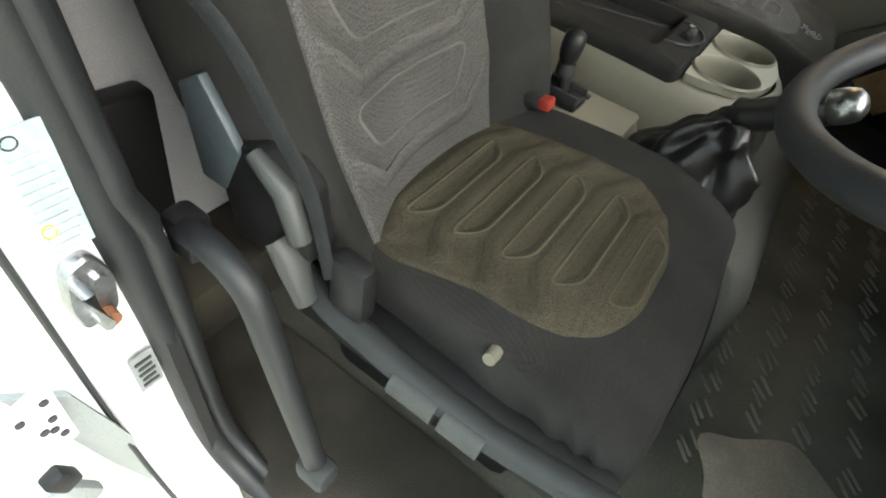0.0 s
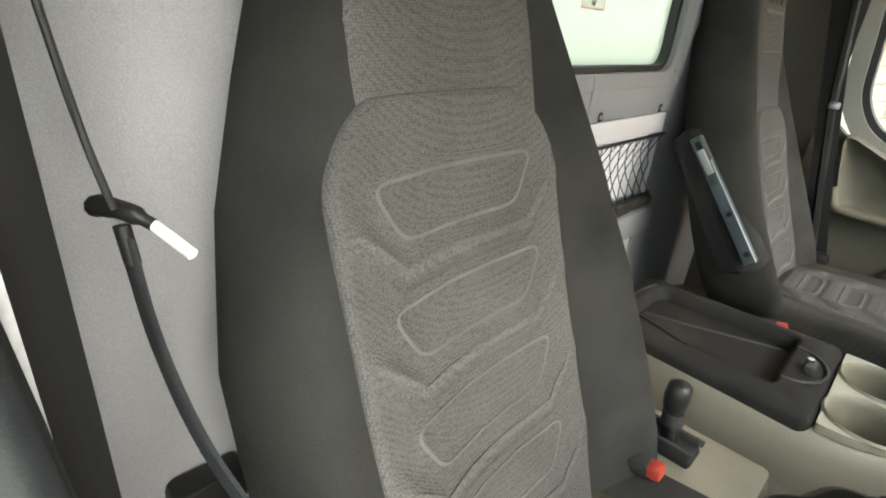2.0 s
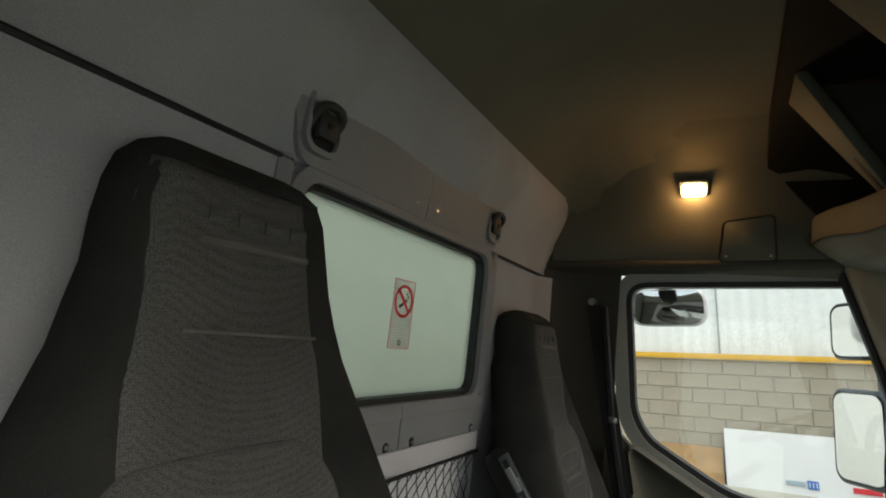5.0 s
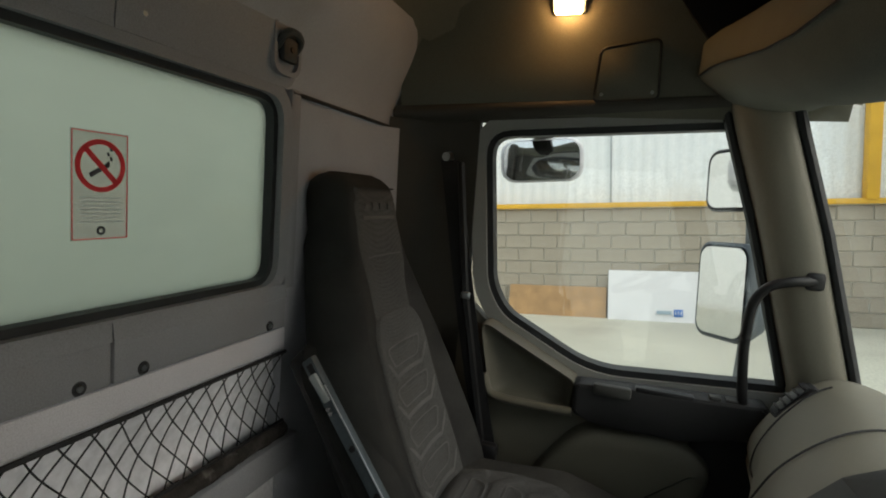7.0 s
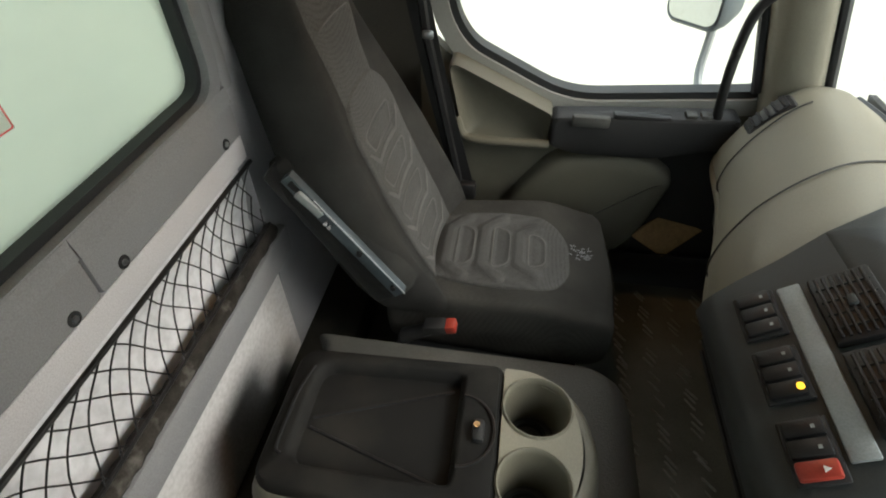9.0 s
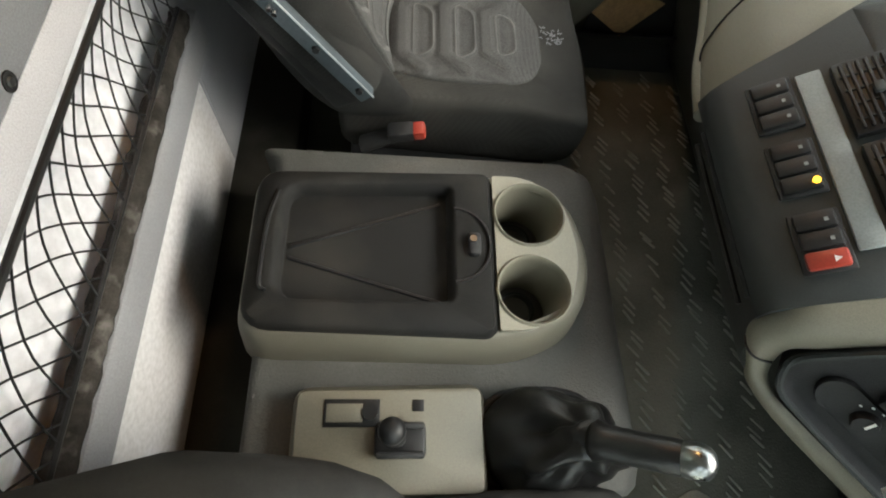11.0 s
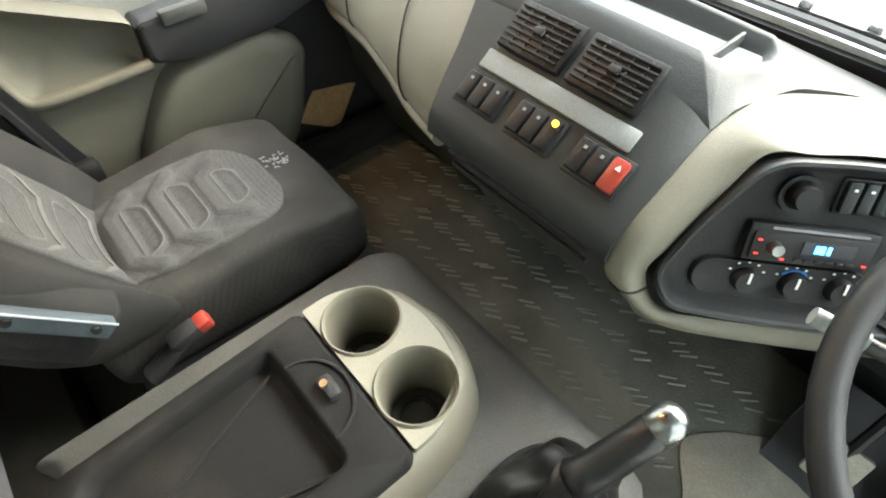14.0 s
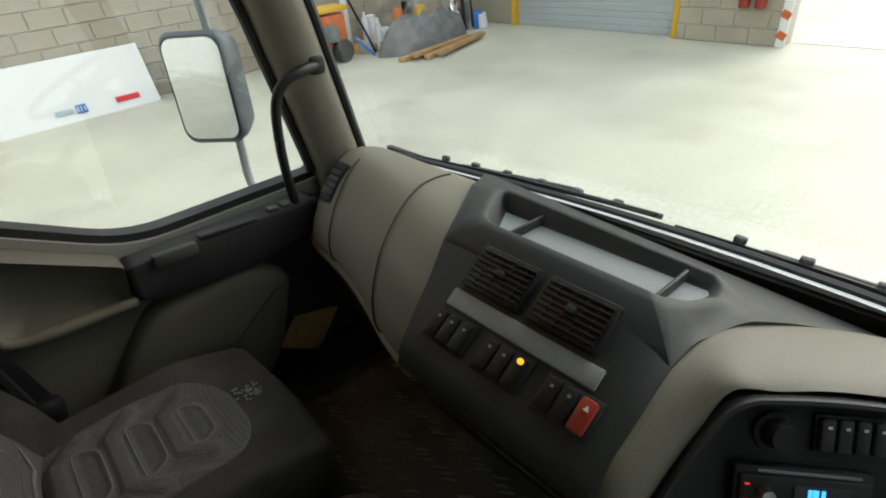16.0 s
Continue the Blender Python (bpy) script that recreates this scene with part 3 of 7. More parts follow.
def relief(points, ridges):
    """Height of soft raised ridges at points of a plane. ridges: (path, height, half width)."""
    p = np.array([q[:2] for q in points], float)
    h = np.zeros(len(p))
    for path, high, wide in ridges:
        q = np.array(path, float)
        a, d = q[:-1], q[1:] - q[:-1]
        t = np.clip(((p[:, None, :] - a) * d).sum(2) / np.maximum((d * d).sum(1), 1e-12), 0, 1)
        near = np.sqrt((((a + t[..., None] * d) - p[:, None, :]) ** 2).sum(2)).min(1)
        h = np.maximum(h, high * np.exp(-(near / wide) ** 4))
    return h


class Seat:
    """A truck seat: cushion and a one-piece back that narrows into the headrest. xb: foot of the back, zc: cushion top."""

    def __init__(self, yc, zc, xb, tall, lean, wide=1.0, bolster=0.07, longer=0.0):
        self.longer = longer
        self.yc, self.zc, self.xb, self.tall, self.lean, self.wide, self.bolster = yc, zc, xb, tall, lean, wide, bolster
        self.worn = False

    def half(self, v):
        pts = [(-0.06, 0.165), (0.0, 0.210), (0.08, 0.236), (0.2, 0.250), (0.35, 0.248), (0.5, 0.222), (0.62, 0.186), (0.72, 0.153), (0.80, 0.137), (0.9, 0.131), (0.96, 0.120), (1.0, 0.085)]
        return float(np.interp(v, [p[0] for p in pts], [p[1] for p in pts])) * self.wide

    def axis(self, v):
        x = self.xb - self.lean * self.tall * v - 0.02 * math.sin(math.pi * min(max(v, 0), 1)) + 0.012 * max(v - 0.75, 0) * 4
        return x, self.zc - 0.03 + self.tall * v

    def front(self, u, v):
        """How far the front stands before the axis, u from -1 to 1 across."""
        bol = self.bolster * max(0.0, min(1.0, 1.15 - v / 0.75)) * (abs(u) ** 2.5) * (1 if abs(u) < 0.86 else max(0, (1 - abs(u)) / 0.14) ** 0.4)
        rim = math.sqrt(max(0.0, 1 - abs(u) ** 12))
        return 0.055 * rim + bol - 0.004 * math.cos(u * 2)

    def on_back(self, y, v, off=0.0):
        u = max(-0.999, min(0.999, y / self.half(v)))
        x, z = self.axis(v)
        return Vector((x + self.front(u, v) + off, self.yc + y, z))

    def back(self):
        rings = []
        vs = [-0.06, -0.03, 0.0, 0.05, 0.1, 0.18, 0.26, 0.35, 0.43, 0.5, 0.56, 0.62, 0.67, 0.72, 0.77, 0.82, 0.88, 0.93, 0.965, 0.985, 0.997]
        n = 30
        for v in vs:
            x, z = self.axis(v)
            end = 1.0 if v < 0.93 else math.sqrt(max(0.02, 1 - ((v - 0.93) / 0.07) ** 2))
            w = self.half(min(v, 0.93)) * (0.55 + 0.45 * end)
            ring = []
            for k in range(n):
                u = math.cos(math.pi * k / (n - 1))
                ring.append((x + self.front(u, v) * end, self.yc + w * u, z))
            for k in range(1, n - 1):
                u = -math.cos(math.pi * k / (n - 1))
                t = 0.092 * math.sqrt(max(0, 1 - u ** 4)) * end * (1.0 if v < 0.8 else 0.85)
                ring.append((x - t, self.yc + w * u, z))
            rings.append(ring)
        return loft(rings)

    def back_panel(self, v0, v1, wfun, off=0.005, nv=26, nu=14, ridges=(), shift=0.0):
        rows = []
        for i in range(nv + 1):
            v = v0 + (v1 - v0) * i / nv
            w = wfun(v)
            ys = [w * (2 * j / nu - 1) + shift for j in range(nu + 1)]
            h = relief([(y, v * self.tall) for y in ys], ridges) * [min(1.0, min(j, nu - j) / (nu * 0.09)) for j in range(nu + 1)]
            rows.append([self.on_back(y, v, off + h[j] - (0.006 if j in (0, nu) or i in (0, nv) else 0)) for j, y in enumerate(ys)])
        return slab(rows, (-0.012, 0, 0))

    def strip_on_back(self, path, r, closed=False):
        return tube([self.on_back(y, v, 0.0075) for y, v in path], r, 10, closed, flat=0.35, up=(1, 0, 0))

    def top(self, x, y):
        """Height of the cushion's top."""
        s = (x - self.xb) / 0.38
        side = 0.030 * min(1, (abs(y) / (0.205 * self.wide)) ** 4) * (0.4 if self.worn and y < 0 else 1)
        return self.zc + 0.012 * math.sin(math.pi * min(max(s, 0), 1)) - 0.012 + side * 0.7 - 0.03 * max(0, s - 0.75) * 2

    def on_cushion(self, x, y, off=0.0):
        return Vector((x, self.yc + y, self.top(x, y) + off))

    def cushion(self):
        out = rounded([(-0.04, -0.19), (0.30, -0.215), (0.402, -0.208), (0.414, -0.09), (0.418, 0), (0.414, 0.09), (0.402, 0.208), (0.30, 0.215), (-0.04, 0.19)], [0.03, 0.05, 0.032, 0.05, 0.05, 0.05, 0.032, 0.05, 0.03], 4)
        out = [(self.xb + x + (self.longer if x > 0.2 else 0), y * self.wide) for x, y in out]
        cx = self.xb + 0.18
        rings = []
        if self.worn:
            more = []
            for a, b in zip(out, out[1:] + out[:1]):
                n = max(1, int(math.dist(a, b) / 0.006))
                more += [(a[0] + (b[0] - a[0]) * i / n, a[1] + (b[1] - a[1]) * i / n) for i in range(n)]
            out = more
        for s, dz in ((0.90, -0.135), (0.96, -0.13), (0.99, -0.115), (0.998, -0.10), (1.0, -0.08), (1.003, -0.065), (1.0, -0.05), (0.998, -0.038), (0.992, -0.028), (0.983, -0.020), (0.972, -0.012), (0.94, -0.003), (0.88, 0.0), (0.75, 0), (0.55, 0), (0.3, 0), (0.08, 0)):
            ring = []
            for x, y in out:
                px, py = cx + (x - cx) * s, y * s
                t = self.top(px, py)
                fold = 0.0
                if self.worn and py < -0.12 and px > self.xb + 0.2:
                    fold = 0.0032 * math.sin(150 * (px + 0.9 * dz) + 3 * math.sin(40 * px)) * min(1, (px - self.xb - 0.2) / 0.08) * min(1, max(0, -dz) / 0.012) * (1 if dz > -0.11 else 0)
                ring.append((px, self.yc + py - fold, (t + dz if dz > -0.03 else self.zc - 0.02 + dz) + fold * 0.7))
            rings.append(ring)
        return loft(rings)

    def cushion_panel(self, off=0.004, ridges=()):
        rows = []
        nx, ny = 84, 56
        for i in range(nx + 1):
            s = i / nx
            if self.worn:
                x = 0.342 * s
                near = -float(np.interp(x, [0.02, 0.12, 0.2, 0.34], [0.170, 0.180, 0.156, 0.148]))
                far = float(np.interp(x, [0.02, 0.12, 0.2, 0.34], [0.108, 0.130, 0.140, 0.145]))
            else:
                x = 0.05 + 0.30 * s
                far = self.wide * float(np.interp(x, [0.05, 0.12, 0.2, 0.34], [0.115, 0.135, 0.142, 0.138]))
                near = -far
            k = 1 if s < 0.68 else math.sqrt(max(0.03, 1 - ((s - 0.68) / 0.325) ** 2.6))
            mid, half_w = (near + far) / 2, (far - near) / 2 * k
            ys = [mid + half_w * (2 * j / ny - 1) for j in range(ny + 1)]
            h = relief([(x, y) for y in ys], ridges)
            rows.append([self.on_cushion(self.xb + x, y, off + h[j] - (0.005 if j in (0, ny) or i in (0, nx) else 0)) for j, y in enumerate(ys)])
        return slab(rows, (0, 0, -0.012))


def lozenge(c, w, h, flip=1):
    """A loop: long on one side, with slanting ends."""
    return rounded([(-w, c + flip * h), (w, c + flip * h), (w * 0.72, c - flip * h), (-w * 0.72, c - flip * h)], 0.018, 4)


def chevron(c, w, rise, flip=1):
    return [(-w, c + flip * rise), (-w * 0.62, c), (w * 0.62, c), (w, c + flip * rise)]


def subdiv(path, n=4, closed=False):
    out = []
    m = len(path)
    for i in range(m if closed else m - 1):
        a, b = Vector(path[i]), Vector(path[(i + 1) % m])
        out += [tuple(a.lerp(b, k / n)) for k in range(n)]
    return out if closed else out + [tuple(path[-1])]


def build_seat(yc, zc, xb, tall, lean, worn, label, size, rise=1.0, bolster=0.07, wide=1.0, longer=0.0):
    s = Seat(yc, zc, xb, tall, lean, wide, bolster, longer)
    s.worn = worn
    sketch((size, size, size), (xb, yc, zc), (xb, yc, zc))
    low_z = zc - (zc - FLOOR) / size
    seat = thing("truck_seat", (xb, yc, low_z), label, "seat", "cab seats")
    cloth, welt_m = (M["fabric_worn"], M["welt_worn"]) if worn else (M["fabric_grey"], M["welt_grey"])
    backing, ridge = (M["fabric_mid"], M["welt"]) if worn else (M["fabric_grey"], M["welt_grey"])
    part("cushion", s.cushion(), M["fabric_dark" if worn else "fabric_dusty"], seat, "dark cloth seat cushion", 60)
    ym, gap, count = (-0.030, 0.056, 5) if worn else (0.0, 0.080, 3)
    hh = 0.014 if worn else 0.019
    first = 0.095 if worn else 0.115
    loops, chevs = [], []
    for k in range(count):
        cx = first + gap * k
        ym += 0.007 if worn else 0.0
        w = (0.098 if worn else 0.082 * wide) * (1 if k < count - 1 else 0.8)
        loops.append([(cx + a, ym + b) for b, a in subdiv(lozenge(0, w, hh, -1), 3, True)])
        loops[-1].append(loops[-1][0])
        chevs.append([(cx - gap * 0.5 + 0.75 * a, ym + b) for b, a in subdiv(chevron(0, w * 1.32, gap * 0.62, 1), 4)])
    bumps = [(q, 0.0030, 0.0060) for q in loops] + [(q, 0.0045 if worn else 0.0062, gap * 0.19) for q in chevs]
    ins = part("cushion_insert", s.cushion_panel(0.003, bumps), cloth, seat, "lighter ribbed cloth centre", 70)
    part("backrest", s.back(), M["fabric_dark"], seat, "dark cloth backrest with side bolsters", 60)
    slim = 1.0 if worn else 0.94
    half_in = 0.150 if worn else 0.138
    shift, upper = (-0.036, [0.126, 0.122, 0.122, 0.119, 0.109, 0.103, 0.090]) if worn else (0.0, [0.112, 0.106, 0.108, 0.122, 0.128, 0.122, 0.098])
    wl = lambda v: slim * wide * (half_in - 0.018 * max(0, 0.15 - v / rise) * 6 if v < 0.47 * rise else half_in * math.sqrt(max(0.30, 1 - ((v / rise - 0.47) / 0.135) ** 2.6)))
    wu = lambda v: slim * wide * float(np.interp(v, [0.4, 0.55, 0.66, 0.72, 0.78, 0.9, 0.96], upper))
    part("back_upper", s.back_panel(0.50 * rise, 0.955, wu, 0.004, shift=shift * 0.6), backing, seat, "grey cloth neck and headrest panel", 60)
    bumps, lines, bands = [], [], []
    for k in range(4):
        c = (0.138 if worn else 0.115) + 0.115 * k
        loop = [(y * wide + shift, v * rise) for y, v in subdiv(lozenge(c, 0.72 * half_in * slim, 0.029), 3, True)]
        chev = [(y * wide + shift, v * rise) for y, v in subdiv(chevron(c - 0.058, 0.94 * half_in * slim, 0.058), 5)]
        bumps.append(([(y, v * tall) for y, v in loop + loop[:1]], 0.0030, 0.0065))
        bumps.append(([(y, v * tall) for y, v in chev], 0.0075 if worn else 0.0050, 0.0125))
        lines.append(loop)
        bands.append(chev)
    low = part("back_insert", s.back_panel(0.02, 0.585 * rise, wl, 0.008, 110, 56, bumps, shift), backing, seat, "grey cloth back panel with raised stitching", 70)
    for loop in lines:
        part("raised_loop", tube([s.on_back(y, v, 0.0112) for y, v in loop], 0.0020, 8, True, flat=0.35, up=(1, 0, 0)), ridge, low)
    for chev in bands:
        rise_at = [min(1.0, max(0.0, (1 - abs(y - shift) / wl(v)) / 0.18)) for y, v in chev]
        part("raised_band", tube([s.on_back(y, v, 0.0060 + (0.0070 if worn else 0.0046) * r) for (y, v), r in zip(chev, rise_at)], [0.003 + 0.0055 * r for r in rise_at], 8, flat=0.3, up=(1, 0, 0)), M["fabric_ridge"] if worn else ridge, low, "", 70)
    part("stitch_line", s.strip_on_back([(y * wide, 0.752) for y in np.linspace(-0.085, 0.085, 12)], 0.0018), ridge, seat)
    for loop in loops:
        part("raised_loop", tube([s.on_cushion(xb + x, y, 0.0062) for x, y in loop[:-1]], 0.0018, 8, True, flat=0.4), welt_m, ins)
    part("seat_base", rbox((xb + 0.17, yc, (low_z + zc - 0.15) / 2), (0.30, 0.30, zc - 0.15 - low_z), 0.02), M["black"], seat)
    part("seat_frame", rbox((xb + 0.18, yc, zc - 0.165), (0.40, 0.385, 0.03), 0.01), M["black"], seat)
    return seat, s


pseat, PS = build_seat(1.412, 0.70, 0.278, 0.69, 0.325, False, "dark grey cloth passenger truck seat with a ribbed lighter centre", 0.80, 1.0, 0.085, 0.88, 0.036)
P_SKETCH = [v.copy() for v in DRAW]
dseat, DS = build_seat(0.604, 0.69, 0.275, 0.775, 0.305, True, "worn dark cloth driving seat with stained ribbed centre", 0.82, 1.06, 0.090)
part("stud", cyl((0.524, 0.408, 0.690), (0.524, 0.394, 0.694), 0.0072, 0.0062, 14), M["beige"], dseat, "small pale stud in the cushion side")
D_SKETCH = [v.copy() for v in DRAW]
rnd = random.Random(3)
for seat_, s_, wd, sk_ in ((pseat, PS, 1.0, P_SKETCH), (dseat, DS, 1.0, D_SKETCH)):
    DRAW[:] = sk_
    for k in range(4):
        y0 = (-0.062 + 0.036 * k) * wd
        part("embossed_bar", tube([s_.on_back(y0, 0.90, 0.005), s_.on_back(y0 + 0.024 * wd, 0.90, 0.005)], 0.009, 8, flat=0.3, up=(1, 0, 0)), M["fabric_mid"], seat_)
    part("embossed_line", tube([s_.on_back(y * wd, 0.866, 0.0045) for y in np.linspace(-0.07, 0.075, 10)], 0.004, 6, flat=0.5, up=(1, 0, 0)), M["welt"], seat_)
    part("top_seam", tube([s_.on_back(y * wd, 0.957, 0.003) for y in np.linspace(-0.09, 0.09, 12)], 0.002, 6), M["fabric_dark"], seat_)
DRAW[:] = P_SKETCH
# worn patch with loose threads on the passenger cushion
for k in range(40):
    x, y = 0.655 + rnd.uniform(-0.022, 0.022), 0.035 + rnd.uniform(-0.02, 0.02)
    a = rnd.uniform(0, 6.28)
    part("worn_thread", tube([PS.on_cushion(x, y, 0.001), PS.on_cushion(x + 0.004 * math.cos(a), y + 0.004 * math.sin(a), 0.0018), PS.on_cushion(x + 0.008 * math.cos(a + 0.5), y + 0.008 * math.sin(a + 0.5), 0.001)], [0.0008, 0.0016, 0.0006], 5), M["trim_grey"], pseat)

# ---- engine tunnel and the storage console on it ----
sketch()
solo("engine_tunnel", loft([[(x + dx, y, z) for x, z in rounded([(0.165, FLOOR), (0.682, FLOOR), (0.668, 0.570), (0.630, 0.632), (0.165, 0.640)], [0.01, 0.01, 0.05, 0.045, 0.02], 5)] for y, dx in ((0.765, -0.02), (0.775, -0.008), (0.80, 0), (1.19, 0), (1.215, -0.006), (1.226, -0.022))]), M["tunnel"],
           "grey grained vinyl cover over the engine tunnel", "engine tunnel", "structure", smooth=60)
sketch((0.95, 0.92, 1.0), (0.18, 1.0335, 0.745), (0.171, 1.040, 0.722))
con = thing("storage_console", (0.36, 1.04, 0.56), "beige console with a dark lidded tray and two cup holders", "console")
CY0, CY1 = 0.922, 1.150
body = [(x, y) for x, y in rounded([(0.175, CY0), (0.51, CY0 - 0.004), (0.588, CY0 + 0.032), (0.610, 1.03), (0.588, CY1 - 0.028), (0.51, CY1 + 0.004), (0.175, CY1)], [0.03, 0.05, 0.05, 0.06, 0.05, 0.05, 0.03], 5)]
rings = []
for g, z in ((0.020, 0.64), (0.017, 0.66), (0.014, 0.68), (0.008, 0.712), (0.0, 0.728), (-0.006, 0.7335), (-0.013, 0.7345)):
    rings.append([(x, y, z) for x, y in grow(body, g)])
part("body", loft(rings, True, False), M["shaded_beige"], con, "beige plastic console body, darkened as if shaded")


def with_holes(outer, holes, z0, z1):
    """A flat plate with round holes, as a mesh."""
    bm = bmesh.new()
    def ring(pts, z):
        return [bm.verts.new((x, y, z)) for x, y in pts]
    for z in (z0, z1):
        edges = []
        for pts in [outer] + holes:
            vs = ring(pts, z)
            edges += [bm.edges.new((vs[i], vs[(i + 1) % len(vs)])) for i in range(len(vs))]
        bmesh.ops.triangle_fill(bm, use_beauty=True, use_dissolve=False, edges=edges)
    for pts in [outer] + holes:
        a, b = ring(pts, z0), ring(pts, z1)
        for i in range(len(a)):
            j = (i + 1) % len(a)
            bm.faces.new((a[i], a[j], b[j], b[i]))
    bmesh.ops.remove_doubles(bm, verts=bm.verts[:], dist=1e-5)
    return bm


CUPS = ((0.528, 1.087), (0.526, 0.978))
CR = 0.0455
circ = [[(cx + CR * math.cos(2 * math.pi * k / 36), cy + CR * math.sin(2 * math.pi * k / 36)) for k in range(36)] for cx, cy in CUPS]
front_plate = rounded([(0.481, CY0 + 0.002), (0.52, CY0 + 0.003), (0.572, CY0 + 0.033), (0.592, 1.03), (0.572, CY1 - 0.028), (0.52, CY1 - 0.004), (0.481, CY1 - 0.004)], [0.004, 0.03, 0.04, 0.06, 0.04, 0.03, 0.004], 5)
part("cup_plate", with_holes(front_plate, circ, 0.7345, 0.745), M["beige_light"], con, "pale beige cup holder plate")
for (cx, cy), c in zip(CUPS, circ):
    prof = [(CR + 0.0035, 0.7455), (CR + 0.001, 0.7485), (CR - 0.0015, 0.746), (CR - 0.002, 0.735), (CR - 0.006, 0.69), (CR - 0.008, 0.655), (0.02, 0.652), (0.002, 0.652)]
    rg = [[(cx + r * math.cos(2 * math.pi * k / 32), cy + r * math.sin(2 * math.pi * k / 32), z) for k in range(32)] for r, z in prof]
    cup = part("cup_well", loft(rg, True, False), M["beige"], con, "deep cup well", 60)
    rg = [[(cx - 0.004 + r * math.cos(2 * math.pi * k / 28), cy + r * math.sin(2 * math.pi * k / 28), z) for k in range(28)] for r, z in ((0.026, 0.654), (0.026, 0.668), (0.023, 0.668), (0.022, 0.656), (0.002, 0.656))]
    part("cup_insert", loft(rg, True, False), M["dash"], cup, "dark ribbed rubber insert")
# the dark lid with its sunken tray
lid_o = rounded([(0.180, CY0 + 0.006), (0.476, CY0 - 0.002), (0.476, CY1 - 0.002), (0.180, CY1 - 0.012)], [0.03, 0.012, 0.012, 0.03], 5)
lid_i = rounded([(0.212, CY0 + 0.036), (0.425, CY0 + 0.036), (0.425, CY1 - 0.026), (0.212, CY1 - 0.034)], [0.03, 0.012, 0.012, 0.03], 5)
lr = []
for pts, z in ((grow(lid_o, 0.002), 0.712), (grow(lid_o, 0.0035), 0.74), (grow(lid_o, -0.003), 0.749), (grow(lid_i, 0.006), 0.752), (lid_i, 0.749), (grow(lid_i, -0.005), 0.730), (grow(lid_i, -0.010), 0.728)):
    lr.append([(x, y, z) for x, y in pts])
lid = part("lid", loft(lr, True, False), M["lid"], con, "dark plastic lid with a sunken tray", 50)
part("tray_floor", plate([(x, y, 0.7275) for x, y in grow(lid_i, -0.006)], (0, 0, 0.002)), M["lid"], lid)
for y0, y1 in ((1.035, 1.105), (1.02, 0.962)):
    part("tray_groove", tube([(0.222, y0, 0.7298), (0.412, y1, 0.7298)], 0.0028, 6), M["black"], lid)
part("groove_rim", tube(smooth_path([(0.205, CY0 + 0.045, 0.7525), (0.197, 0.98, 0.7525), (0.198, 1.06, 0.7525), (0.207, CY1 - 0.045, 0.7525)], 6), 0.0025, 6), M["black"], lid)
arc = [(0.428 + 0.045 * math.sin(math.pi * k / 14), 1.036 + 0.052 * math.cos(math.pi * k / 14), 0.7515) for k in range(15)]
part("latch_seam", tube(arc, 0.0022, 6), M["black"], lid)
latch = part("latch", rbox((0.452, 1.034, 0.755), (0.016, 0.032, 0.014), 0.005), M["trim_dark"], lid, "dark latch with a metal lock")
part("lock", cyl((0.449, 1.038, 0.760), (0.449, 1.038, 0.765), 0.0050, 0.0045, 16), M["knob_metal"], latch)

sketch()


# parking brake plate beside the driving seat
sel = thing("parking_brake", (0.335, 0.826, 0.640), "beige plate with a short black parking brake lever", "parking brake")
selo = rounded([(0.232, 0.772), (0.440, 0.772), (0.440, 0.884), (0.232, 0.880)], 0.010, 4)
part("pedestal", loft([[(x, y, z) for x, y in grow(selo, g)] for g, z in ((0.010, 0.636), (0.005, 0.655), (0.0, 0.664))]), M["shaded_beige"], sel)
part("plate", plate([(x, y, 0.664) for x, y in selo], (0, 0, 0.010), 0.002), M["shaded_beige"], sel)
for c, w in (((0.293, 0.856, 0.6745), (0.062, 0.030, 0.002)), ((0.367, 0.864, 0.6745), (0.013, 0.013, 0.002))):
    part("slot", rbox(c, w, 0.001), M["black"], sel)
part("tray", rbox((0.285, 0.856, 0.6752), (0.040, 0.020, 0.002), 0.0008), M["shaded_beige"], sel)
part("coin", cyl((0.313, 0.857, 0.675), (0.313, 0.857, 0.678), 0.009, 0.009, 16), M["black"], sel)
part("base", rbox((0.347, 0.826, 0.680), (0.056, 0.036, 0.014), 0.005), M["black"], sel)
for k in (-1, 1):
    part("side_guard", rbox((0.347, 0.826 + k * 0.015, 0.688), (0.052, 0.007, 0.016), 0.003), M["trim_dark"], sel)
part("stem", tube(smooth_path([(0.346, 0.826, 0.680), (0.342, 0.829, 0.705), (0.338, 0.831, 0.722)], 5), 0.008, 10), M["black"], sel)
part("collar", cyl((0.340, 0.830, 0.706), (0.338, 0.831, 0.720), 0.0125, 0.011, 16), M["trim_dark"], sel)
part("knob", loft([[(0.337 + r * math.cos(2 * math.pi * k / 16), 0.831 + r * math.sin(2 * math.pi * k / 16), z) for k in range(16)] for r, z in ((0.009, 0.720), (0.0125, 0.728), (0.014, 0.742), (0.0125, 0.756), (0.005, 0.761))]), M["black"], sel, "", 60)
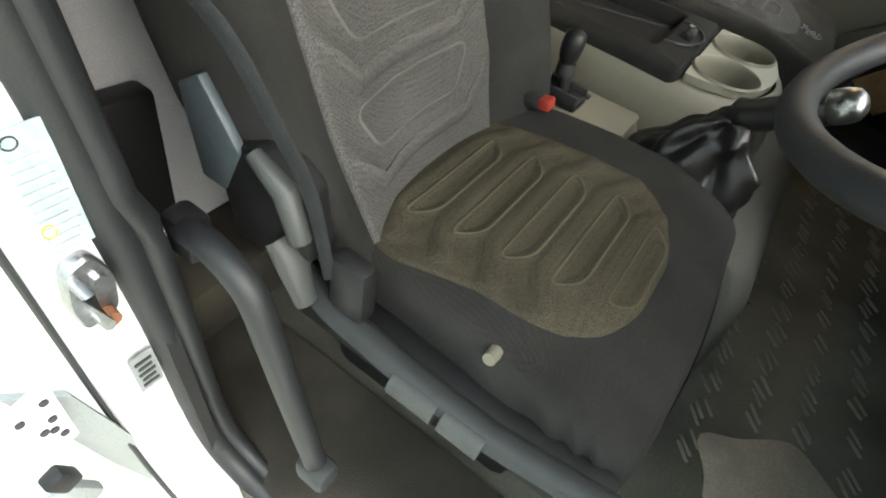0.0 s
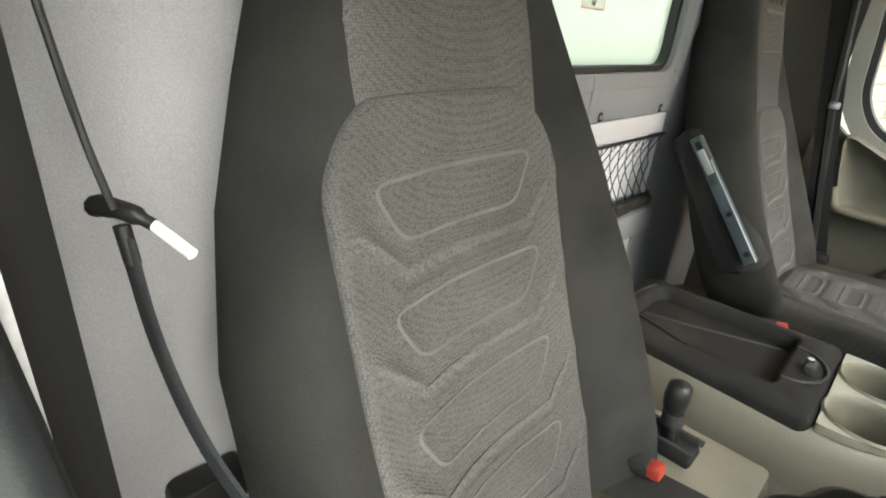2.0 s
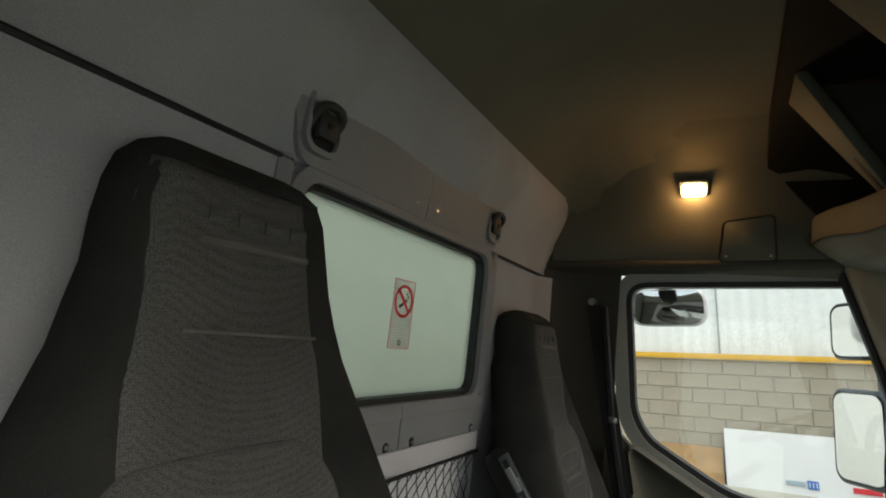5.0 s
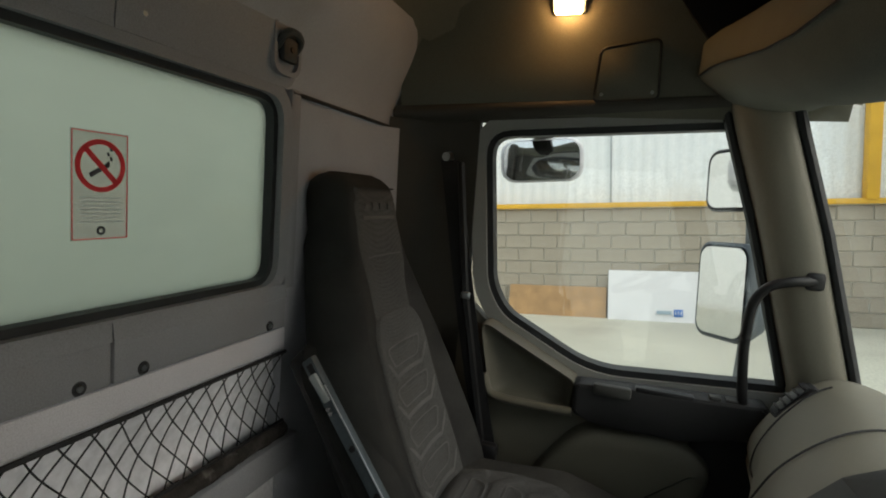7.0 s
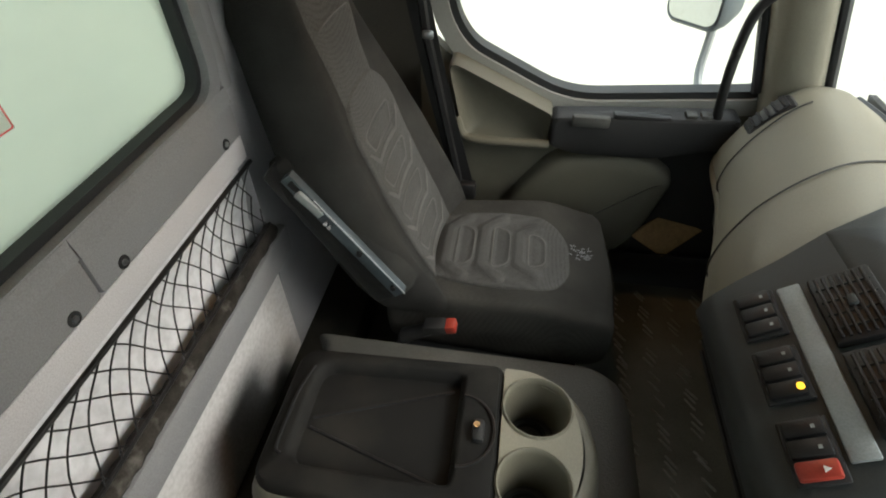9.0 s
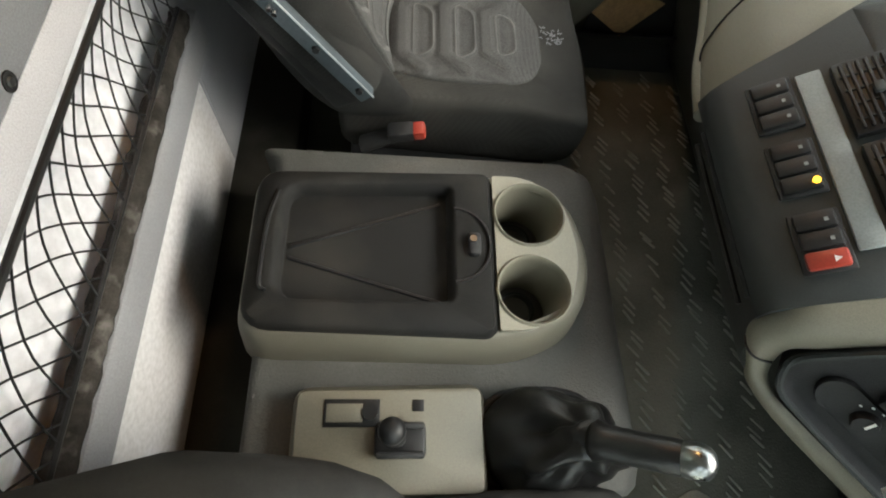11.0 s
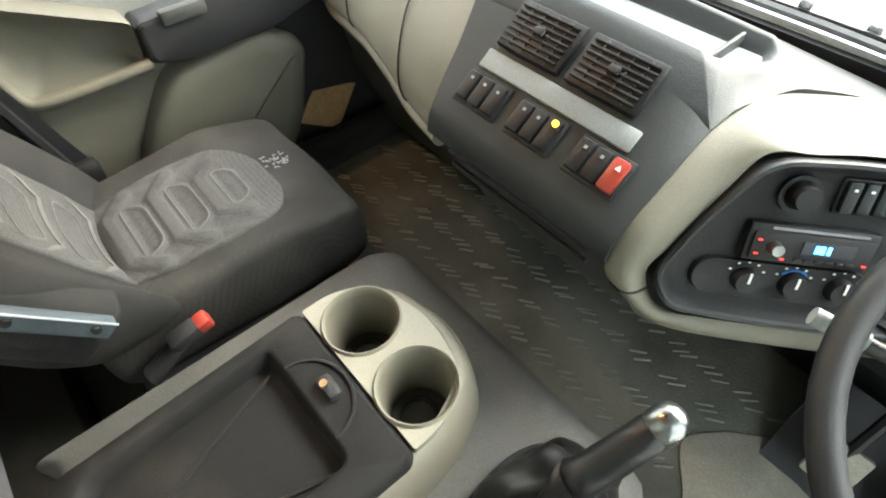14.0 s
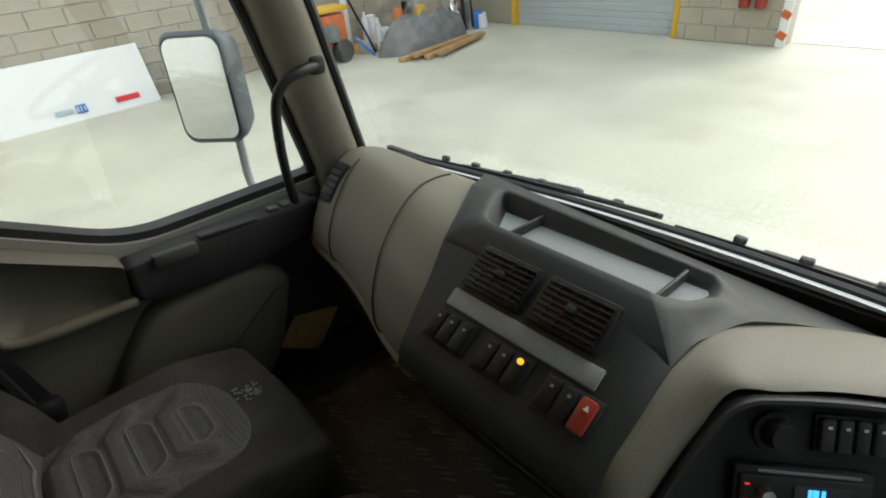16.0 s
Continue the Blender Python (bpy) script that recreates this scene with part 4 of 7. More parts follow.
# gear stick
gear = thing("gear_stick", (0.518, 0.826, 0.638), "black gear stick with a leather boot and chrome cap", "gear stick")
GB, GK = Vector((0.540, 0.820, 0.752)), Vector((0.612, 0.797, 0.812))
rings = []
n = 60
for i, f in enumerate(np.linspace(0, 1, 20)):
    c = Vector((0.516, 0.827, 0.640)).lerp(GB, f ** 0.75)
    rx, ry = (float(np.interp(f, [0, 0.12, 0.3, 0.6, 0.85, 1.0], v)) for v in ((0.074, 0.076, 0.062, 0.040, 0.026, 0.0195), (0.056, 0.058, 0.048, 0.034, 0.024, 0.019)))
    ring = []
    for a in [2 * math.pi * k / n for k in range(n)]:
        wave = math.sin(3 * a + 4 * f + 0.6) + 0.7 * math.sin(5 * a - 6 * f) + 0.4 * math.sin(9 * a + 9 * f)
        fold = 0.0085 * wave * 4 * f * (1 - f) * (1 if f < 0.9 else 0.3)
        sag = 0.007 * math.sin(2 * a + 1.2 + 5 * f) * 4 * f * (1 - f)
        ring.append((c.x + (rx + fold) * sup(math.cos(a), 0.75), c.y + (ry + fold) * sup(math.sin(a), 0.75), c.z + sag))
    rings.append(ring)
part("boot", loft(rings), M["leather"], gear, "creased black leather boot", 80)
part("boot_ring", tube([(0.516 + 0.077 * sup(math.cos(2 * math.pi * k / 32), 0.75), 0.827 + 0.059 * sup(math.sin(2 * math.pi * k / 32), 0.75), 0.643) for k in range(32)], 0.0045, 8, True), M["black"], gear)
part("shaft", tube([GB.lerp(GK, -0.2), GB.lerp(GK, 0.3)], [0.013, 0.014], 16), M["black"], gear)
part("grip", tube([GB.lerp(GK, f) for f in (-0.06, 0.0, 0.10, 0.5, 0.80, 0.84)], [0.016, 0.0205, 0.0175, 0.0165, 0.0165, 0.015], 20), M["leather"], gear, "", 60)
part("cap", tube([GB.lerp(GK, f) for f in (0.82, 0.87, 0.97, 1.05, 1.10, 1.12)], [0.0152, 0.0168, 0.0165, 0.0145, 0.009, 0.002], 20), M["knob_metal"], gear, "worn chrome cap", 60)

# ---- dashboard ----
dash = thing("dashboard", (0.85, 1.0, 0.6), "grey and beige truck dashboard with vents, switches and a top tray", "dashboard")


def profile(y, pts, n=6):
    return [(p.x, y, p.z) for p in smooth_path([(x, 0, z) for x, z in pts], n)]


PX = [(1.01, 0.92), (0.965, 0.944), (0.912, 0.950), (0.872, 0.932), (0.838, 0.895), (0.814, 0.858), (0.802, 0.828), (0.802, 0.800), (0.826, 0.778)]


def trim_profile(y, k=1.0, back=0.0, n=6):
    """Section of the glove box side, which swings towards the seats near the middle of the cab."""
    dx = float(np.interp(y, [1.19, 1.22, 1.30, 1.38, 1.48, 1.575], [-0.092, -0.088, -0.068, -0.040, -0.012, 0.0]))
    pts = []
    for x, z in PX:
        px = x + dx * min(1.0, max(0.0, (1.01 - x) / 0.17))
        pts.append((1.01 - (1.01 - px) * k + back, 0.78 + (z - 0.78) * (0.5 + 0.5 * k)))
    return profile(y, pts, n)


def yl(x):
    return float(np.interp(x, [0.69, 0.715, 0.757, 0.844, 0.90, 0.959, 1.03], [1.186, 1.196, 1.209, 1.247, 1.28, 1.321, 1.38]))


part("passenger_trim", slab([[(x, max(yy, min(yl(x), 1.30) - 0.012), z) for x, yy, z in trim_profile(y, k, b)] for y, k, b in ((1.648, 0.35, 0.03), (1.632, 0.72, 0.012), (1.612, 0.93, 0.003), (1.585, 1, 0), (1.53, 1, 0), (1.48, 1, 0), (1.43, 1, 0), (1.38, 1, 0), (1.34, 1, 0), (1.30, 1, 0), (1.26, 1, 0), (1.22, 1, 0), (1.19, 1, 0))], (0.02, 0, -0.012)), M["beige"], dash, "beige glove box side of the dashboard", 60)
for y0, y1, a, b in ((1.385, 1.285, 5, 44), (1.545, 1.500, 14, 44)):
    path = []
    for i in range(a, b):
        x, y, z = trim_profile(y0 + (y1 - y0) * (i - a) / (b - a))[i]
        path.append((x - 0.0025, y, z + 0.002))
    part("seam", tube(path, 0.0014, 6), M["trim_dark"], dash)
part("lower_lip", tube(smooth_path([(0.826, 1.625, 0.790), (0.812, 1.585, 0.786), (0.800, 1.48, 0.780), (0.776, 1.38, 0.774), (0.745, 1.29, 0.776), (0.716, 1.20, 0.795)], 6), 0.011, 10), M["beige"], dash)
# corner demister vent
sketch((1, 1, 1), (0.842, 1.556, 0.899), (0.853, 1.568, 0.908))
vent = part("side_vent", rbox((0.842, 1.556, 0.899), (0.080, 0.042, 0.016), 0.008, rot=(0, -49, 0)), M["trim_dark"], dash)
part("vent_mouth", rbox((0.8355, 1.556, 0.904), (0.066, 0.032, 0.004), 0.005, rot=(0, -51.7, 0)), M["black"], vent)
for k in range(5):
    part("louvre", rbox((0.8190 + 0.0078 * k, 1.556, 0.8855 + 0.0099 * k), (0.004, 0.030, 0.007), 0.001, rot=(0, -28, 0)), M["trim_dark"], vent)


sketch()


def cpt(x, y, off=0.0):
    """A point of the sloping centre panel."""
    n = Vector((-0.6, 0, 0.8))
    return Vector((x, y, 0.884 + (x - 0.722) * 0.75)) + n * off


def yr(x):
    return float(np.interp(x, [0.69, 0.74, 0.80, 0.85, 0.905, 0.965, 1.04], [0.926, 0.924, 0.925, 0.921, 0.908, 0.873, 0.80]))


def tz(x, y=1.0):
    """Height of the dark middle of the dashboard: slope, top, and the shoulder that rolls off to the driving side."""
    a, b = 0.884 + (x - 0.722) * 0.75, 0.966 - 0.28 * max(0, x - 0.92)
    z = -math.log(math.exp(-120 * a) + math.exp(-120 * b)) / 120
    return z - 0.036 * ease((0.985 - y) / 0.075) * ease((x - 0.73) / 0.15) - 0.004 * ease((0.945 - y) / 0.02) - 0.05 * max(0, y - 1.2)


rows = []
for x in (0.684, 0.687, 0.695, 0.72, 0.735, 0.75, 0.765, 0.78, 0.79, 0.80):
    flat = 0 if x > 0.69 else (0.832 if x < 0.686 else 0.852)
    ys = [yl(x) + (0.965 - yl(x)) * k / 6 for k in range(6)] + [0.965 + (yr(x) - 0.965) * k / 8 for k in range(9)]
    rows.append([(x, y, flat or tz(x, y)) for y in ys])
part("centre_panel", slab(rows, (0.005, 0, -0.007)), M["dash"], dash, "dark grey sloping switch panel", 50)
# tray on top
tr_o = rounded([(0.80, 0.925), (0.85, 0.921), (0.905, 0.908), (0.965, 0.873), (1.04, 0.80), (1.045, 1.385), (0.95, 1.314), (0.80, yl(0.80))], [0.001, 0.02, 0.02, 0.02, 0.01, 0.02, 0.03, 0.001], 4)
tr_i = rounded([(0.845, 0.968), (0.872, 0.950), (0.905, 0.940), (0.93, 0.935), (0.945, 0.945), (0.945, 1.258), (0.90, 1.232), (0.845, 1.197)], [0.008, 0.01, 0.01, 0.01, 0.01, 0.02, 0.02, 0.018], 4)
rings = [[(x, y, tz(x, y) - 0.010) for x, y in tr_o]]
rim = grow(tr_i, 0.006)
for f in (0, 0.2, 0.4, 0.6, 0.8, 1.0):
    rings.append([(a + (c - a) * f, b + (d - b) * f, tz(a + (c - a) * f, b + (d - b) * f) + 0.003 * f) for (a, b), (c, d) in zip(tr_o, rim)])
rings += [[(x, y, tz(x, y) - 0.001) for x, y in tr_i], [(x, y, 0.934) for x, y in grow(tr_i, -0.007)], [(x, y, 0.930) for x, y in grow(tr_i, -0.012)]]
part("top_surface", loft(rings, True, False), M["dash"], dash, "grey dashboard top", 50)
part("tray_floor", plate([(x, y, 0.928) for x, y in grow(tr_i, -0.006)], (0, 0, 0.003)), M["dash_pale"], dash, "pale grey tray floor")
for y in (1.178, 0.978):
    part("divider", rbox((0.900, y, 0.938), (0.080, 0.005, 0.014), 0.002), M["dash"], dash)


def on_panel(x0, x1, ya, yb, h, off=0.0, r=0.003):
    """A small block lying on the centre panel."""
    c = (cpt(x0, ya) + cpt(x1, yb)) / 2 + Vector((-0.6, 0, 0.8)) * (off + h / 2)
    return rbox(c, ((x1 - x0) / 0.8, abs(yb - ya), h), r, rot=(0, -36.9, 0))


for ya, yb in ((1.160, 1.075), (1.066, 0.981)):
    fr = part("vent_frame", on_panel(0.768, 0.812, ya, yb, 0.010), M["black"], dash)
    for k in range(7):
        x = 0.7725 + 0.0054 * k
        part("slat", on_panel(x, x + 0.0024, ya - 0.005, yb + 0.005, 0.004, 0.009, 0.001), M["black"], fr)
    for k in range(4):
        y = ya - 0.018 - 0.0165 * k
        part("fin", on_panel(0.771, 0.809, y, y - 0.002, 0.003, 0.009, 0.0005), M["dash"], fr)
    part("vent_knob", on_panel(0.787, 0.794, (ya + yb) / 2 + 0.006, (ya + yb) / 2 - 0.006, 0.006, 0.011, 0.002), M["dash"], fr)
# pale grey that also carries the strip's gloss as colour
part("pale_bar", on_panel(0.745, 0.763, 1.164, 0.966, 0.005, 0, 0.002), M["dash_pale"], dash, "pale grey finger shelf, lightened for its gloss")
for y0, lamps in ((1.172, 0), (1.0955, 1), (1.0165, 2)):
    fr = part("switch_frame", on_panel(0.709, 0.742, y0 - 0.004, y0 - 0.066, 0.004), M["trim_dark"], dash)
    for k in range(3):
        y = y0 - 0.007 - 0.0193 * k
        hz = lamps == 2 and k == 2
        sw = part("rocker", on_panel(0.712, 0.739, y, y - 0.0172, 0.008, 0.002, 0.003), M["red"] if hz else M["black"], fr, "red hazard light switch" if hz else "")
        if hz:
            c = cpt(0.731, y - 0.010, 0.0106)
            d = Vector((0.8, 0, 0.6))
            part("triangle", plate([c + d * 0.0035, c + Vector((0, 0.003, 0)) - d * 0.002, c + Vector((0, -0.003, 0)) - d * 0.002], Vector((-0.6, 0, 0.8)) * 0.0006), M["paper"], sw, smooth=0)
        elif lamps == 1 and k == 2:
            part("warning_light", cyl(cpt(0.735, y - 0.010, 0.008), cpt(0.735, y - 0.010, 0.0125), 0.0036, 0.0032, 14), M["led_amber"], sw, "lit amber lamp")
        elif k < 3:
            part("symbol", on_panel(0.731, 0.7335, y - 0.008, y - 0.0115, 0.0006, 0.0102, 0), M["dash_pale"], sw, smooth=0)
# below the switches: dark underside down to the floor
def lower_rows(stations):
    out = []
    for y, s, top in stations:
        out.append([(0.735 + s, y, top), (0.742 + s, y, min(0.81, top - 0.006)), (0.765 + s, y, min(0.765, top - 0.012)), (0.79 + s * 0.8, y, min(0.70, top - 0.02)), (0.83 + s * 0.5, y, 0.62), (0.88 + s * 0.3, y, 0.55), (0.93, y, 0.48), (0.97, y, FLOOR)])
    return out


part("lower_panel", slab(lower_rows(((1.65, 0.085, 0.782), (1.5, 0.07, 0.78), (1.38, 0.045, 0.775), (1.28, 0.01, 0.778), (1.20, -0.025, 0.80), (1.15, -0.043, 0.835), (1.0, -0.045, 0.835), (0.925, -0.038, 0.835))), (0.02, 0, 0)), M["dash_mid"], dash, "grey lower dashboard panel", 50)
for z, x, r in ((0.822, 0.690, 0.004), (0.800, 0.694, 0.003)):
    part("ledge_line", tube([(x, y, z) for y in (1.15, 1.05, 0.95)], r, 6), M["black"], dash)
# black beside the grey lower_panel: the deep footwell's shade painted on
part("column_panel", slab([[(x, y, z) for x, z in ((0.86, 0.78), (0.90, 0.70), (0.96, 0.62), (1.03, 0.55), (1.06, 0.48), (1.07, FLOOR))] for y in (0.922, 0.8, 0.6, 0.45, 0.33)], (0.012, 0, 0)), M["trim_dark"], dash, "panel below the steering column, black for the footwell's shade", 50)

solo("footwell_side_2", slab([[(x, 0.335, z) for x in (0.72, 0.85, 1.0, 1.11)] for z in (FLOOR - 0.02, 0.5, 0.65, 0.86)], (0, -0.02, 0)), M["trim_dark"], "dark kick panel ahead of the open doorway", "side panel", "structure")
solo("bulkhead", slab([[(float(np.interp(z, [0.4, 0.7, 0.91], [1.11, 1.10, 1.05])), y, z) for y in (0.31, 0.6, 1.0, 1.4, 1.68)] for z in (FLOOR - 0.02, 0.5, 0.6, 0.7, 0.8, 0.905)], (0.012, 0, 0)), M["trim_dark"], "dark front bulkhead of the footwell", "bulkhead", "structure")

# driver's side: beige ridge, instrument panel
PC, PK = Vector((0.8104, 0.8712, 0.9098)), 0.76
NC = Vector((-0.6596, -0.6171, 0.4291)).normalized()
PU = Vector((0.58, -0.80, 0.0))
PU = (PU - NC * PU.dot(NC)).normalized()
PV = NC.cross(PU).normalized()


def ipt(u, v, off=0.0):
    """A point of the instrument panel, u to its right, v up, from its upper left corner."""
    return PC + PU * (u * PK) + PV * (v * PK) + NC * off


CL = rounded([(-0.004, 0.011), (0.101, 0.018), (0.370, 0.004), (0.370, -0.197), (0.056, -0.197), (-0.067, -0.190), (-0.094, -0.146), (-0.056, -0.067)], [0.03, 0.05, 0.03, 0.03, 0.04, 0.03, 0.03, 0.03], 5)
part("instrument_panel", loft([[ipt(u, v, -0.03) for u, v in grow(CL, 0.004)], [ipt(u, v, 0.010) for u, v in grow(CL, 0.004)], [ipt(u, v, 0.013) for u, v in grow(CL, -0.002)], [ipt(u, v, 0.004) for u, v in grow(CL, -0.010)], [ipt(u, v, 0.001) for u, v in grow(CL, -0.016)]], True, True), M["trim_dark"], dash, "dark instrument panel", 50)
part("panel_bezel", tube([ipt(u, v, 0.012) for u, v in grow(CL, -0.001)], 0.0035, 6, True), M["dash"], dash)
edge_in = smooth_path([ipt(u, v, 0.006) for u, v in ((0.370, 0.013), (0.224, 0.022), (0.112, 0.027), (0.045, 0.022), (-0.007, 0.018), (-0.038, -0.029), (-0.063, -0.073), (-0.083, -0.112), (-0.101, -0.148), (-0.074, -0.196), (0.000, -0.204), (0.112, -0.206), (0.347, -0.208))], 5)
edge_out = smooth_path([(1.03, 0.55, 0.905), (1.03, 0.76, 0.905), *[(x, yr(x) + 0.003, tz(x, yr(x)) - 0.003) for x in (0.965, 0.905, 0.85, 0.80, 0.745, 0.705)], (0.690, 0.926, 0.815), tuple(ipt(-0.112, -0.196, -0.006)), tuple(ipt(-0.074, -0.230, -0.010)), tuple(ipt(0.045, -0.242, -0.010)), tuple(ipt(0.347, -0.244, -0.010))], 5)
rows = []
for k, (a, b) in enumerate(zip(edge_in, edge_out)):
    f = k / (len(edge_in) - 1)
    top = max(0.0, 1 - f / 0.45)
    low = max(0.0, (f - 0.75) / 0.25)
    mid = a.lerp(b, 0.5) + Vector((-0.022, -0.012, 0.004)) * (1 - top) * (1 - low) + Vector((-0.02, -0.016, 0.026)) * top + Vector((-0.010, -0.006, -0.010)) * low
    rows.append([a * (1 - t) ** 2 + 2 * mid * t * (1 - t) + b * t * t for t in (0, 0.08, 0.2, 0.35, 0.5, 0.65, 0.8, 0.92, 1.0)])
part("trim_seam", tube([p + Vector((-0.0012, -0.0008, 0.0004)) for p in rows[int(0.70 * len(rows))]], 0.0012, 6), M["trim_dark"], dash)
part("driver_trim", slab(rows, (0.012, 0.004, -0.012)), M["beige"], dash, "beige surround of the instrument panel", 60)


def ibox(u, v, w, h, d, r=0.003, off=0.0):
    bm = rbox((0, 0, 0), (w * PK, h * PK, d), r)
    m = Matrix((PU, PV, NC)).transposed().to_4x4()
    m.translation = ipt(u, v, off + d / 2)
    bmesh.ops.transform(bm, matrix=m, verts=bm.verts[:])
    return bm


def idisc(u, v, r, d, off=0.0, r1=None, n=24):
    return cyl(ipt(u, v, off), ipt(u, v, off + d), r * PK, (r if r1 is None else r1) * PK, n)


# upper row: round light switch and a bank of rockers
lsw = part("light_switch", idisc(0.045, -0.026, 0.024, 0.006), M["trim_dark"], dash)
part("light_knob", idisc(0.045, -0.026, 0.018, 0.014, 0.006, 0.014), M["black"], lsw)
bank = part("switch_frame", ibox(0.125, -0.022, 0.078, 0.045, 0.005), M["trim_dark"], dash)
for k in range(4):
    rk = part("rocker", ibox(0.097 + 0.0187 * k, -0.022, 0.016, 0.039, 0.008, 0.003, 0.003), M["dash"], bank)
    part("symbol", ibox(0.097 + 0.0187 * k, -0.012, 0.004, 0.003, 0.0006, 0, 0.0112), M["paper"], rk, smooth=0)
# heater controls
cap = rrect(0.215, 0.050, 0.0245)
heat = part("heater_panel", loft([[ipt(0.060 + u * s, -0.140 + v * s, o) for u, v in cap] for s, o in ((1.0, 0.0), (1.0, 0.006), (0.98, 0.0075), (0.93, 0.0065))]), M["trim_dark"], dash, "", 50)
for u, r in ((0.018, 0.0165), (0.075, 0.0165), (0.132, 0.0165)):
    if r:
        d = part("dial", idisc(u, -0.140, r, 0.010, 0.006, r * 0.85), M["trim_dark"], heat)
        part("pointer", ibox(u, -0.133, 0.003, 0.014, 0.001, 0, 0.0165), M["paper"], d, smooth=0)
        for k in range(5):
            a = radians(30 + 30 * k)
            part("symbol", ibox(u + 0.0235 * math.cos(a), -0.140 + 0.0235 * math.sin(a), 0.0032, 0.0026, 0.0006, 0, 0.0062), M["paper"], heat, smooth=0)
part("cold_mark", tube([ipt(0.075 + 0.0195 * math.cos(radians(a)), -0.140 + 0.0195 * math.sin(radians(a)), 0.007) for a in range(40, 150, 10)], 0.0012, 5), M["blue"], heat)
part("open_pocket", ibox(0.10, -0.224, 0.22, 0.018, 0.008, 0.002, -0.006), M["black"], dash)

# radio
radio = thing("car_radio", ipt(0.07, -0.11), "black car radio with a lit blue display in the dashboard", "radio")
part("housing", ibox(0.075, -0.086, 0.150, 0.050, 0.012, 0.003), M["black"], radio)
part("face", ibox(0.075, -0.088, 0.140, 0.036, 0.004, 0.002, 0.012), M["trim_dark"], radio)
part("display", ibox(0.092, -0.085, 0.060, 0.016, 0.001, 0, 0.0165), M["ink"], radio, smooth=0)
for u, w in ((0.078, 0.004), (0.084, 0.006), (0.092, 0.004)):
    part("digit", ibox(u, -0.085, w, 0.010, 0.0006, 0, 0.0178), M["led_blue"], radio, smooth=0)
part("volume_knob", idisc(0.030, -0.088, 0.0085, 0.010, 0.016, 0.007), M["knob_metal"], radio, "chrome volume knob")
for u, v in ((0.012, -0.080), (0.012, -0.098), (0.044, -0.102), (0.138, -0.100)):
    part("button_light", ibox(u, v, 0.0050, 0.0020, 0.0008, 0, 0.0165), M["led_red"], radio, smooth=0)
for k in range(6):
    part("button", ibox(0.062 + 0.012 * k, -0.101, 0.010, 0.005, 0.002, 0.001, 0.016), M["black"], radio)
part("disc_slot", ibox(0.08, -0.066, 0.11, 0.003, 0.001, 0, 0.0121), M["trim_grey"], radio, smooth=0)

# speedometer edge and column stalk
gauge = thing("gauge", ipt(0.243, -0.13), "round speedometer with a pale bezel", "gauge")
part("bezel", tube([ipt(0.243 + 0.053 * math.cos(2 * math.pi * k / 36), -0.080 + 0.053 * math.sin(2 * math.pi * k / 36), 0.008) for k in range(36)], 0.004, 8, True), M["steel"], gauge)
part("dial_face", idisc(0.243, -0.080, 0.053, 0.004, 0.001), M["black"], gauge)
for k in range(16):
    a = radians(-40 + 17 * k)
    part("tick", ibox(0.243 + 0.045 * math.cos(a), -0.080 + 0.045 * math.sin(a), 0.003, 0.003, 0.0006, 0, 0.0052), M["paper"], gauge, smooth=0)
part("red_lamp", ibox(0.205, -0.105, 0.008, 0.006, 0.0008, 0, 0.0052), M["led_red"], gauge, smooth=0)
part("needle", ibox(0.228, -0.085, 0.035, 0.002, 0.001, 0, 0.006), M["amber"], gauge, smooth=0)

wheel = thing("steering_wheel", (0.80, 0.60, 0.70), "black steering wheel with thick padded rim", "steering wheel")
WC, WR = Vector((0.702, 0.594, 0.945)), 0.166
WN = Vector((-0.45, 0.0, 0.89)).normalized()
WA = Vector((0, 1, 0))
WA = (WA - WN * WA.dot(WN)).normalized()
WB = WN.cross(WA)


def wpt(a, r, off=0.0):
    return WC + WA * (r * math.cos(radians(a))) + WB * (r * math.sin(radians(a))) + WN * off


part("rim", tube([wpt(a, WR) for a in range(0, 360, 6)], 0.0105, 14, True, up=tuple(WN)), M["rubber"], wheel, "grained black rim", 70)
for a in (0, 180, 235, 305):
    part("spoke", tube([wpt(a, 0.035, -0.028), wpt(a, 0.085, -0.020), wpt(a, WR - 0.006, -0.002)], [0.020, 0.015, 0.011], 10, flat=0.5), M["dash"], wheel)
part("hub", loft([[wpt(10 * k, r, o) for k in range(36)] for r, o in ((0.045, -0.055), (0.060, -0.040), (0.062, -0.024), (0.052, -0.014), (0.015, -0.009))]), M["dash"], wheel, "", 60)
part("column", cyl(WC - WN * 0.04, WC - WN * 0.27, 0.034, 0.042, 20), M["black"], wheel)
part("stalk", tube([(0.735, 0.62, 0.895), (0.712, 0.69, 0.902), (0.696, 0.742, 0.909)], [0.005, 0.005, 0.006], 10), M["black"], wheel)
part("stalk_tip", tube([(0.696, 0.743, 0.909), (0.688, 0.776, 0.913)], [0.0080, 0.0068], 12), M["dash_pale"], wheel, "pale grey stalk end")

